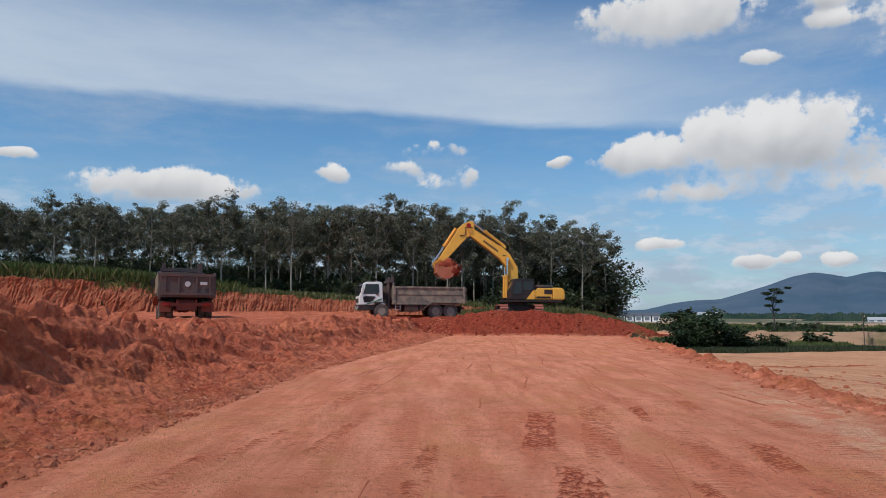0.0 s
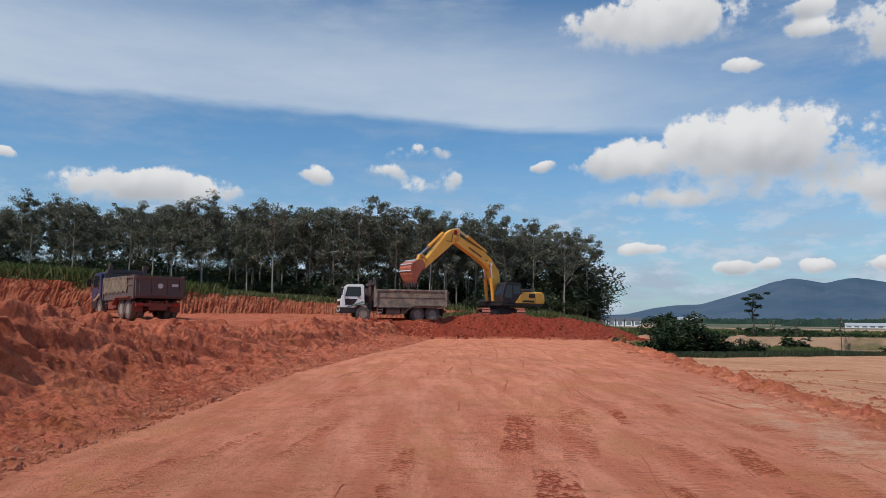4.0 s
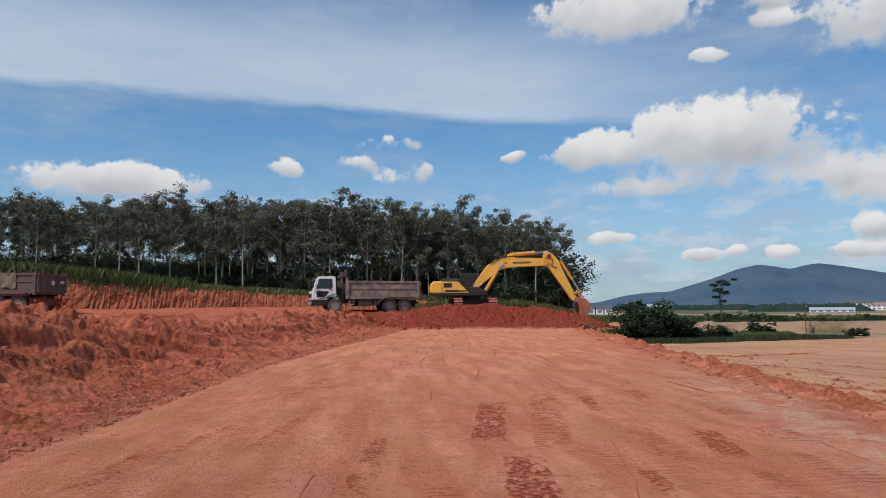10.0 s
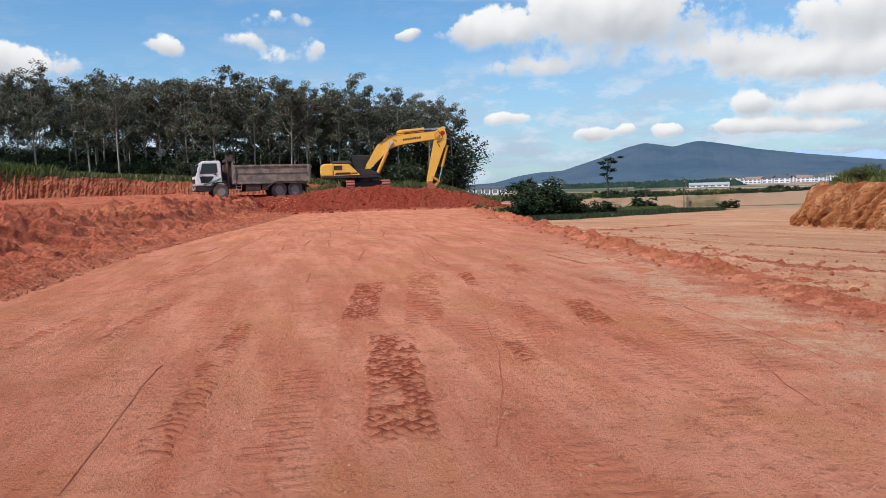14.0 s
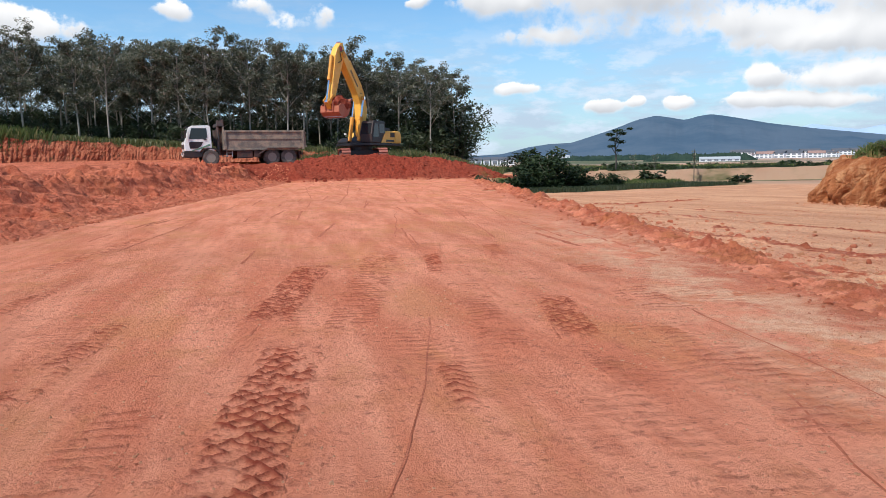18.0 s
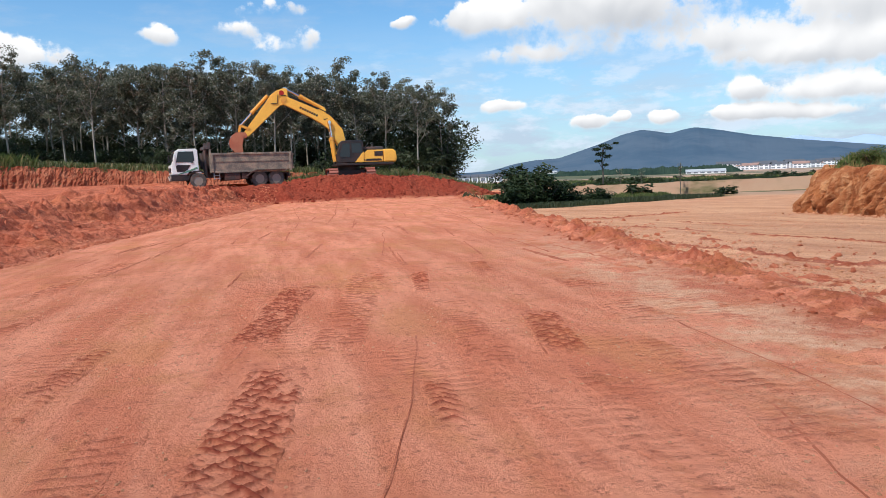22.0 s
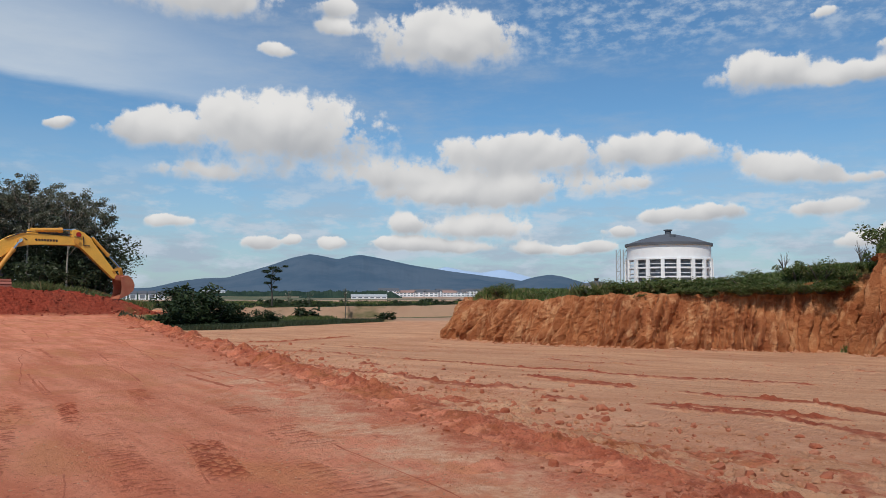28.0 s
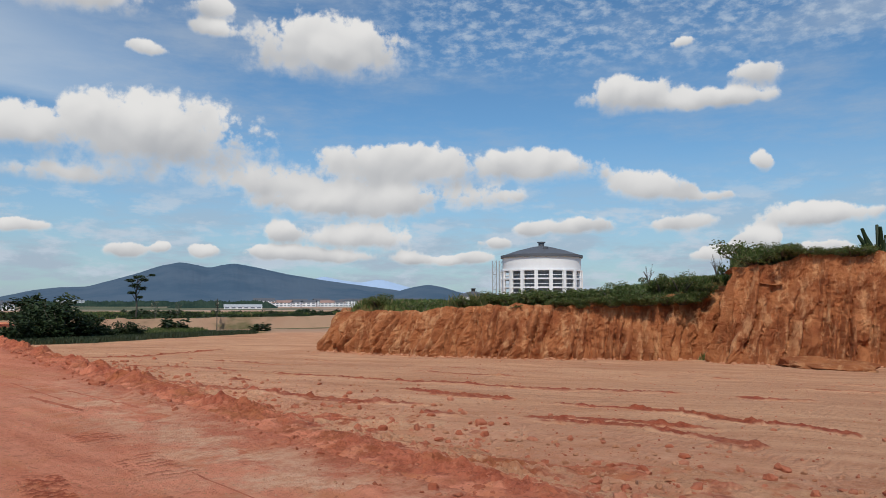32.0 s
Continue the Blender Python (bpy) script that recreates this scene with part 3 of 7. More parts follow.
def array_mesh(name, verts, faces, material, smooth=True):
    """A mesh from arrays, all faces with the same number of corners."""
    verts, faces = np.asarray(verts, np.float32), np.asarray(faces, np.int32)
    me = bpy.data.meshes.new(name)
    me.vertices.add(len(verts))
    me.vertices.foreach_set("co", verts.ravel())
    k = faces.shape[1]
    me.loops.add(faces.size)
    me.loops.foreach_set("vertex_index", faces.ravel())
    me.polygons.add(len(faces))
    me.polygons.foreach_set("loop_start", np.arange(len(faces), dtype=np.int32) * k)
    me.polygons.foreach_set("use_smooth", np.full(len(faces), smooth))
    me.materials.append(material)
    me.update(calc_edges=True)
    return me


# ---- lie of the land ----
def lattice(ix, iy, seed):
    h = (ix.astype(np.int64) * 374761393 + iy.astype(np.int64) * 668265263 + seed * 1274126177) & 0xFFFFFFFF
    h = ((h ^ (h >> 13)) * 1103515245) & 0xFFFFFFFF
    return ((h ^ (h >> 16)) & 0xFFFF) / 65535.0


def vnoise(x, y, seed=0):
    ix, iy = np.floor(x), np.floor(y)
    fx, fy = x - ix, y - iy
    fx, fy = fx * fx * (3 - 2 * fx), fy * fy * (3 - 2 * fy)
    ix, iy = ix.astype(np.int64), iy.astype(np.int64)
    a = lattice(ix, iy, seed) * (1 - fx) + lattice(ix + 1, iy, seed) * fx
    b = lattice(ix, iy + 1, seed) * (1 - fx) + lattice(ix + 1, iy + 1, seed) * fx
    return a * (1 - fy) + b * fy - 0.5


def fbm(x, y, octaves=4, seed=0):
    out, amp = 0.0, 1.0
    for k in range(octaves):
        out = out + amp * vnoise(x * 2 ** k + 17.3 * k, y * 2 ** k - 9.1 * k, seed + k)
        amp *= 0.5
    return out


def step(x, a, b):
    t = np.clip((x - a) / (b - a), 0, 1)
    return t * t * (3 - 2 * t)


BANK_Y = [-30, 5, 8.3, 11.6, 15.7, 20.7, 27.9, 36, 42.8, 47.5]
BANK_X = [-2.6, -2.35, -2.2, -2.0, -1.8, -1.4, -0.4, 0.9, 1.8, 2.4]
ROW_Y = [-30, 4, 7, 9, 11, 14.5, 19, 27.6, 31, 37, 46, 52]
ROW_X = [6.0, 6.7, 7.1, 7.4, 7.7, 8.2, 8.9, 10.4, 10.9, 11.9, 13.6, 14.5]
BANK_H_Y = [-10, 8, 12, 19, 30, 42, 50]
BANK_H = [1.7, 1.62, 1.45, 1.08, 1.0, 1.02, 1.1]
# foot of the right-hand cut, from its far corner towards the south
CUT_Y = [-60, 1, 6, 9, 11.2, 11.75, 12.3, 13.2, 14, 16, 18.3, 21.5, 25.5]
CUT_X = [31, 28, 27.2, 26.0, 24.6, 24.9, 26.8, 25.1, 23.9, 22.5, 21.35, 20.7, 20.55]
# foot of the red cut behind the trucks
BACK_X = [-90, -45, -30, -19, -8, -3, 2, 6]
BACK_Y = [36, 43, 46.5, 49.5, 54.5, 55.8, 56.8, 57.5]


def back_top(x):
    return np.interp(x, [-60, -34, -26, -20, -15, -11, -5, 0, 6], [4.0, 4.0, 3.9, 3.5, 2.95, 2.75, 2.35, 2.1, 1.9])


def cut_top(y):
    """Height of the rim of the right-hand cut."""
    return np.interp(y, [-20, 7.3, 8.5, 9.4, 10.2, 10.7, 11.4, 12.4, 13.2, 16, 19, 21.2, 22.5, 24, 25.5], [3.2, 2.85, 2.85, 2.9, 2.88, 2.75, 2.3, 1.95, 1.45, 1.33, 1.22, 1.0, 1.42, 1.38, 0.95])


def bank_form(x, y):
    """Distance in from the foot of the left bank, where its scarp begins, and the clefts in it."""
    d = np.interp(y, BANK_Y, BANK_X) - x + 0.4 * fbm(x * 0.6, y * 0.6, 3, 8)
    slant = y + 0.6 * d
    spur = fbm(slant * 0.36 + 7, d * 0.10, 3, 21)
    notch = np.abs(fbm(slant * 0.75 + 3, d * 0.22, 4, 51))
    return d, 1.75 + 1.5 * spur + 0.9 * notch, notch


def land(x, y):
    """Height and kinds of ground at arrays of places."""
    xl, xr = np.interp(y, BANK_Y, BANK_X), np.interp(y, ROW_Y, ROW_X)
    hb = np.interp(y, BANK_H_Y, BANK_H)
    wob = fbm(x * 0.35, y * 0.35, 3, 5)
    z = 0.05 * fbm(x * 0.5, y * 0.25, 3, 1) + 0.02 * fbm(x * 3, y * 2, 3, 2)
    # left bank with slumped soil, then the shelf on which the trucks drive
    d, d0, notch = bank_form(x, y)
    lumpy = fbm(x * 1.3, y * 1.3, 4, 31)
    shelf = 1.0 + 0.5 * step(y, 36, 54)
    scarp = step(d, d0, d0 + 1.5 + 0.6 * wob + 0.8 * notch)
    crest = hb + (0.42 * lumpy - 0.25 * notch) * scarp * (1 - 0.6 * step(d, 5, 8)) + 0.25 * wob
    bank = crest * (1 - step(d, 4.2, 7.4)) + shelf * step(d, 4.2, 7.4) + 0.10 * fbm(x, y, 3, 44)
    apron = 0.25 * hb * np.clip(d / np.maximum(d0, 0.5), 0, 1.2) ** 1.25 + 0.10 * fbm(x * 1.1, y * 1.1, 3, 52) * step(d, 0.1, 0.9)
    left = apron + (bank - apron) * scarp - 0.16 * notch * scarp + (0.13 * scarp + 0.05) * fbm(x * 2.4, y * 2.4, 4, 62) * (1 - step(d, 5, 7)) + (0.05 * fbm(x * 3.0, y * 3.0, 4, 61) + 0.05 * np.abs(fbm(x * 8, y * 8, 3, 64))) * step(d, 0, 0.4) * (1 - step(d, 5, 7))
    # slipped slabs: level tops and steeper faces
    sway = 1.7 * fbm(x * 0.4 + 5, y * 0.4, 3, 57) + 0.45 * y + 0.5 * np.abs(fbm(x * 1.2, y * 1.2, 3, 58))
    slab = left / 0.40 + sway
    slab = (np.floor(slab) + step(slab - np.floor(slab), 0.45, 1.0) - sway) * 0.40
    left = left + (slab - left) * 0.55 * step(d, 0.8, 1.5) * (1 - step(d, 4.6, 6.2))
    left_mask = step(d, 0.0, 0.25)
    z = z * (1 - left_mask) + left * left_mask
    # mound at the head of the road
    mh = np.interp(x, [-2, 1, 3, 5.5, 8.5, 10.5, 12.5, 14.2, 16.5], [0.95, 1.0, 1.15, 1.50, 1.48, 1.28, 1.0, 0.62, 0.0])
    mf = step(y + 0.35 * fbm(x * 0.8, y * 0.8, 3, 71), 46.0, 48.5) * (x > -3)
    mound = mf * (mh + 0.22 * fbm(x * 1.1, y * 1.1, 4, 72) - 0.35 * step(y, 49.8, 51.0) * (x < 11))
    z = np.maximum(z, mound)
    # levelled stands for the parked truck and the digger
    stand = step(y, 48.5, 49.3) * (1 - step(y, 52.5, 54)) * (1 - step(x, 4.0, 5.2)) * step(x, -8, -6)
    z = z * (1 - stand) + (1.06 + 0.03 * fbm(x, y, 3, 75)) * stand
    stand = step(y, 48.4, 49.0) * (1 - step(y, 53.4, 54.6)) * (1 - step(x, 9.6, 10.6)) * step(x, 4.2, 5.0)
    z = z * (1 - stand) + (1.13 + 0.03 * fbm(x, y, 3, 76)) * stand
    # ridge of loose soil along the right edge, then the pale plain that falls slowly away
    w = np.abs(x - xr)
    row = (0.05 + 0.14 * fbm(x * 0.9, y * 0.9, 3, 81)) * np.exp(-(w / 0.5) ** 2) + 0.06 * fbm(x * 5, y * 5, 3, 83) * np.exp(-(w / 1.0) ** 2)
    row *= 1 - 0.7 * step(-y, -15, -9)
    right = step(x - xr - 3.6 * step(y, 43.5, 46.5), 0.0, 1.2)
    dist = np.hypot(x - 2, y - 2)
    fall = -0.22 - 0.016 * np.clip(dist - 10, 0, 20) - 0.0125 * np.clip(dist - 30, 0, 75) - 0.0065 * np.clip(dist - 105, 0, 600) - 0.0012 * np.clip(dist - 705, 0, 2500)
    z = z * (1 - right * (y < 60)) + right * (fall + 0.05 * fbm(x * 0.4, y * 0.9, 4, 90)) * (y < 60) + np.maximum(row, 0) * (y < 47)
    rough_edge = right * (1 - step(x - xr, 2.0, 4.5)) * (y < 40)
    z = z + rough_edge * 0.04 * fbm(x * 3.2, y * 3.2, 4, 95)
    # cut behind the trucks, grassy ground and the tree belt above it
    yb = np.interp(x, BACK_X, BACK_Y)
    behind = step(y - yb, 0.55, 1.0) * (x < 8)
    top = back_top(x) + 0.02 * np.clip(y - yb, 0, 30) + 0.15 * fbm(x * 0.3, y * 0.3, 3, 101)
    z = z * (1 - behind) + top * behind
    belt = step(y, 55.5 + 2.0 * step(x, 10, 14), 60) * (1 - step(x, 14.5, 19.5)) * (x >= 8)
    z = z * (1 - belt) + (1.5 + 0.02 * (y - 55)) * belt
    farther = step(y, 60, 62) * (x >= 14.5)
    z = z * (1 - farther * (1 - belt)) + fall * farther * (1 - belt)
    hidden = step(y, 95, 160)
    z = z * (1 - hidden) + fall * hidden
    # plateau behind the right-hand cut
    xc = np.interp(y, CUT_Y, CUT_X)
    inside = np.where(y < 25.5, x - xc, (25.5 + (x - 20.55) * 0.85 - y) * 0.76)
    inside = np.where(y < 25.5, np.minimum(inside, (25.5 + (x - 20.55) * 0.85 - y) * 0.76 + 2.0), inside)
    yy = np.clip(y - 0.55 * np.clip(x - xc, 0, 40), -20, 25.5)
    plat = cut_top(yy) - 0.05 + 0.012 * np.clip(inside, 0, 45) + 0.2 * fbm(x * 0.5, y * 0.5, 3, 111)
    plat = plat - 0.62 * step(inside, 1.2, 4.5) * np.clip(cut_top(yy) - 1.9, 0, 1) * (1 - 0.7 * step(-y, -9, -6))
    up = step(inside, 1.0, 1.4) * (1 - step(dist, 120, 170))
    z = z * (1 - up) + plat * up
    # kinds of soil
    loose = np.maximum(left_mask * (1 - behind), np.exp(-(w / 0.7) ** 2) * (y < 47))
    pale = right * (1 - np.exp(-(w / 0.6) ** 2) * (y < 47)) * (1 - 0.4 * np.exp(-((x - xr) / 3.0) ** 2) * (1 - step(y, 12, 22)))
    fresh = step(mf, 0.02, 0.1) * (y < 56) * (x < 17)
    grass = np.maximum(np.maximum(behind, belt), up)
    gfront = np.interp(x, [13.8, 15, 19, 24, 33, 45, 60], [43, 39.5, 40.5, 43.5, 47, 60, 80])
    strip = step(y + 0.9 * wob, gfront, gfront + 1.2) * (1 - step(y, gfront + 5, gfront + 8)) * step(x, 14.0, 14.8) * (1 - step(x, 30, 40))
    grass = np.maximum(grass, strip)
    scrub = step(dist, 52, 62) * (1 - step(dist, 300, 420)) * (1 - grass) * right
    far = step(dist, 330, 480)
    ochre = left_mask * (1 - behind) * (1 - step(y, 8, 17)) * (1 - 0.8 * step(d, 1.2, 2.6)) + 0.35 * (1 - left_mask) * (1 - right) * (1 - step(y, 8, 22)) * step(xl + 3.2 - x, 0, 2.2)
    bleached = 1.0 * np.exp(-((x - xr + 1.1) / 0.75) ** 2) * (1 - step(y, 12, 20)) + 0.5 * np.exp(-((x - xr - 2.5) / 1.5) ** 2) * (1 - step(y, 20, 30))
    return z, dict(ochre=ochre, bleached=bleached, loose=loose, pale=pale, fresh=fresh, grass=grass, scrub=scrub, far=far)


def height(x, y):
    return float(land(np.array([float(x)]), np.array([float(y)]))[0][0])


def spaced(*runs):
    out = [runs[0][0]]
    for a, b, s in runs:
        out += list(np.arange(a, b, s))[1:] + [b]
    return np.array(sorted(set(np.round(out, 4))))


def outward(start, end, first, grow=1.25):
    out, s = [start], first
    sign = 1 if end > start else -1
    while abs(out[-1]) < abs(end):
        out.append(out[-1] + sign * s)
        s *= grow
    return out


def build_ground():
    xs = np.unique(np.concatenate([outward(-60, -4800, 4), spaced((-60, -26, 1.2), (-26, -9, 0.35), (-9, -3, 0.12), (-3, 10, 0.075), (10, 19, 0.12), (19, 29, 0.16), (29, 70, 0.8)), outward(70, 4800, 4)]))
    ys = np.unique(np.concatenate([outward(-8, -4800, 3), spaced((-8, 3, 0.4), (3, 15, 0.075), (15, 30, 0.13), (30, 60, 0.26), (60, 110, 1.2)), outward(110, 4800, 5)]))
    gx, gy = np.meshgrid(xs, ys)
    z, kinds = land(gx.ravel(), gy.ravel())
    nx, ny = len(xs), len(ys)
    v = np.column_stack([gx.ravel(), gy.ravel(), z])
    i = (np.arange(ny - 1)[:, None] * nx + np.arange(nx - 1)[None, :]).ravel()
    me = array_mesh("ground", v, np.column_stack([i, i + 1, i + nx + 1, i + nx]), SOIL)
    for name, values in kinds.items():
        a = me.attributes.new(name, "FLOAT", "POINT")
        a.data.foreach_set("value", np.clip(values, 0, 1).astype(np.float32))
    return tagged(new("ground", me), "red and pale earth ground with graded road and banks", "ground", kind="structure")


def earth_wall(name, path, tops, bottoms, material, lean, groove, seed, label, rows=46, spacing=0.05, top_back=1.3, rib=0.4, foot=0.5, broken=1.0):
    """A cut face of earth along a path: slanted ribs and notches left by bucket teeth, crumbled faces, spilled soil at the foot, and a lip that runs back into the ground."""
    path = np.array(path, float)
    seg = np.hypot(*np.diff(path, axis=0).T)
    s = np.concatenate([[0], np.cumsum(seg)])
    u = np.arange(0, s[-1], spacing)
    px, py = np.interp(u, s, path[:, 0]), np.interp(u, s, path[:, 1])
    px, py = (np.convolve(np.pad(a, 5, mode="edge"), np.ones(11) / 11, "valid") for a in (px, py))
    tx, ty = np.gradient(px), np.gradient(py)
    k = np.hypot(tx, ty)
    nx, ny = -ty / k, tx / k
    zt, zb = np.interp(u, s, tops), np.interp(u, s, bottoms)
    zt = zt + 0.16 * fbm(u * 0.5, u * 0, 4, seed + 9) + 0.12 * fbm(u * 3, u * 0, 3, seed + 4)
    tall = zt - zb
    warp = 0.9 * fbm(u * 0.8, u * 0, 3, seed)
    verts = []
    n_rows = rows + 5
    for r in range(n_rows):
        h = min(1.0, r / (rows - 1))
        zh = h * tall
        back = lean * h + (top_back * (r - rows + 1) / 5 if r >= rows else 0)
        slant = u - 0.30 * zh + 0.12 * fbm(u * 1.3, zh * 1.5, 3, seed + 12)
        ph = (slant + warp) / rib
        cell = np.floor(ph)
        ph = ph - cell
        own = lattice(cell.astype(np.int64), cell.astype(np.int64) * 0, seed)
        other = lattice(cell.astype(np.int64), cell.astype(np.int64) * 0 + 5, seed)
        # each rib is a rounded ridge between two sharp notches, strong where a tooth bit deep
        ridge = 1 - np.abs(2 * ph - 1) ** (1.2 + own)
        reach = step(1.15 - h, 0.0, 0.25 + 0.9 * other) * step(h, -0.25, 0.3)
        teeth = -groove * (0.35 + 0.9 * own) * ridge * reach
        rough = 0.42 * fbm(u * 0.5, zh * 0.8, 3, seed + 1) + 0.18 * np.abs(fbm(slant * 1.7, zh * 1.4, 4, seed + 2)) + 0.17 * np.abs(fbm(slant * 5, zh * 4.2, 4, seed + 7)) + 0.10 * fbm(slant * 14, zh * 13, 3, seed + 8)
        rough = rough * broken
        fade = min(1.0, 0.5 + 2.5 * h) * (1.0 if r < rows else 0.5)
        # soil that has run down and lies in small cones
        cone = foot * np.clip(0.16 + 0.5 * (0.5 - np.abs(ph - 0.5)) * other + 0.5 * fbm(u * 0.7, u * 0, 3, seed + 3) - h, 0, 1)
        off = back + (teeth + rough) * fade - cone
        zz = zb - 0.12 + (tall + 0.12) * h + (0.05 * fbm(u * 2, u * 0 + r, 2, seed + 5) if r >= rows else 0) - (0.14 * (r - rows + 1) / 5 if r >= rows else 0)
        if r < rows:
            zz = zz + 0.05 * fbm(slant * 4, zh * 4 + 3, 3, seed + 15) * min(1.0, 4 * h)
        verts.append(np.column_stack([px + nx * off, py + ny * off, zz]))
    n = len(u)
    i = (np.arange(n_rows - 1)[:, None] * n + np.arange(n - 1)[None, :]).ravel()
    me = array_mesh(name, np.concatenate(verts), np.column_stack([i, i + 1, i + n + 1, i + n]), material, False)
    return tagged(new(name, me), label, "earth bank", kind="structure")


def heaped(x, y, cell, chance, seed):
    """Height of half-buried clods: one bump for each cell of a jittered lattice."""
    x, y = x + 0.5 * cell * fbm(x / cell * 1.3, y / cell * 1.3, 2, seed + 40), y + 0.5 * cell * fbm(x / cell * 1.3 + 50, y / cell * 1.3, 2, seed + 41)
    ix, iy = np.floor(x / cell).astype(np.int64), np.floor(y / cell).astype(np.int64)
    out = np.zeros_like(x)
    for i in (-1, 0, 1):
        for j in (-1, 0, 1):
            a, b = ix + i, iy + j
            cx, cy = (a + lattice(a, b, seed)) * cell, (b + lattice(a, b, seed + 1)) * cell
            r = cell * (0.18 + 0.5 * lattice(a, b, seed + 2) ** 1.6)
            q = 1 - ((x - cx) ** 2 + (y - cy) ** 2) / r ** 2
            out = np.maximum(out, np.where(lattice(a, b, seed + 3) < chance, r * np.sqrt(np.clip(q, 0, 1)), 0))
    return out


def crumbled(name, path, lo, hi, along, across, amount, label, seed, size=1.0, tint=None, category="loose soil"):
    """A strip of broken soil along a path of (x, y); amount(offset, x, y) says how much lies there."""
    path = np.array(path, float)
    s = np.concatenate([[0], np.cumsum(np.hypot(*np.diff(path, axis=0).T))])
    u = np.arange(0, s[-1], along)
    px, py = np.interp(u, s, path[:, 0]), np.interp(u, s, path[:, 1])
    m = max(3, int(0.6 / along)) | 1
    px, py = (np.convolve(np.pad(a, m // 2, mode="edge"), np.ones(m) / m, "valid") for a in (px, py))
    tx, ty = np.gradient(px), np.gradient(py)
    k = np.hypot(tx, ty)
    w = np.arange(lo, hi, across)
    x = (px[None] + (ty / k)[None] * w[:, None]).ravel()
    y = (py[None] - (tx / k)[None] * w[:, None]).ravel()
    ww = np.repeat(w, len(u))
    z, kinds = land(x, y)
    a = amount(ww, x, y)
    edge = np.minimum(np.minimum(ww - lo, hi - ww), np.minimum(np.tile(u, len(w)), s[-1] - np.tile(u, len(w))))
    a = a * step(edge, 0.0, 6 * across)
    pile = np.maximum(np.maximum(0.7 * heaped(x, y, 0.34 * size, 0.45, seed), 0.8 * heaped(x, y, 0.16 * size, 0.75, seed + 10)), 0.9 * heaped(x, y, 0.075 * size, 0.9, seed + 20))
    pile = pile * (1 + 0.7 * fbm(x * 9 / size, y * 9 / size, 3, seed + 5)) + 0.05 * size * np.abs(fbm(x * 6 / size, y * 6 / size, 4, seed + 6))
    z = z + np.clip(a, 0, 2.4) * pile + 0.012 * np.clip(a * 3, 0, 1) - 0.03 * (1 - np.clip(a * 5, 0, 1))
    n = len(u)
    i = (np.arange(len(w) - 1)[:, None] * n + np.arange(n - 1)[None, :]).ravel()
    me = array_mesh(name, np.column_stack([x, y, z]), np.column_stack([i, i + n, i + n + 1, i + 1]), SOIL, False)
    if tint is not None:
        kinds.update(tint(ww, x, y, a))
    for key, values in kinds.items():
        at = me.attributes.new(key, "FLOAT", "POINT")
        at.data.foreach_set("value", np.clip(values, 0, 1).astype(np.float32))
    return tagged(new(name, me), label, category, kind="stuff")


ground = build_ground()
cut_path = [(60, 59.5), (38, 40.8), (24.35, 28.7)] + [(x, y) for x, y in zip(CUT_X[:0:-1], CUT_Y[:0:-1])] + [(29.5, -20)]
cut_tops = [1.2, 1.2, 1.1] + [float(cut_top(y)) for y in CUT_Y[:0:-1]] + [3.3]
earth_wall("cliff_right", cut_path, cut_tops, [-1.1, -0.75, -0.6] + [-0.50] * (len(CUT_Y) - 1) + [-0.55], CLIFF, 0.62, 0.34, 200, "orange earth cut face with vertical tooth grooves", rib=0.36, broken=0.6)
back_path = list(zip(BACK_X, BACK_Y))
earth_wall("cut_bank_back", back_path[1:], [float(back_top(x)) for x in BACK_X[1:]], [1.0, 1.05, 1.15, 1.35, 1.4, 1.4, 1.4], REDWALL, 0.85, 0.11, 300, "red earth cut bank with tooth grooves behind trucks", 30, 0.06, 1.0, 0.34, broken=0.7)

# ---- far distance ----
def polar(azimuth, distance, z=0.0):
    a = radians(azimuth)
    return Vector((2.0 + distance * math.sin(a), 2.5 + distance * math.cos(a), z))


def hill(name, crest, distance, depth, material, label, seed, rough):
    """A ridge seen over the plain: crest is (azimuth, elevation) from the road."""
    az_ = np.array([c[0] for c in crest])
    el_ = np.array([c[1] for c in crest])
    a = np.arange(az_[0], az_[-1], 0.06)
    top = np.interp(a, az_, el_)
    top = np.convolve(np.pad(top, 5, mode="edge"), np.ones(11) / 11, "valid")
    verts, rows = [], 14
    for r in range(rows):
        t = r / (rows - 1)
        d = distance - depth * (1 - t)
        spur = 1 + rough * fbm(a * 0.8 + t * 1.7, a * 0 + t * 2.0, 4, seed) * math.sin(math.pi * min(1, t * 1.0)) * 2
        h = (np.tan(np.radians(top + 0.12)) * distance + 13 + rough * 9 * fbm(a * 6, a * 0, 3, seed + 3)) * (t ** 0.85) * spur - 14
        verts.append(np.column_stack([2 + d * np.sin(np.radians(a)), 2.5 + d * np.cos(np.radians(a)), h]))
    n = len(a)
    i = (np.arange(rows - 1)[:, None] * n + np.arange(n - 1)[None, :]).ravel()
    me = array_mesh(name, np.concatenate(verts), np.column_stack([i, i + 1, i + n + 1, i + n]), material)
    return tagged(new(name, me), label, "hill", kind="structure")


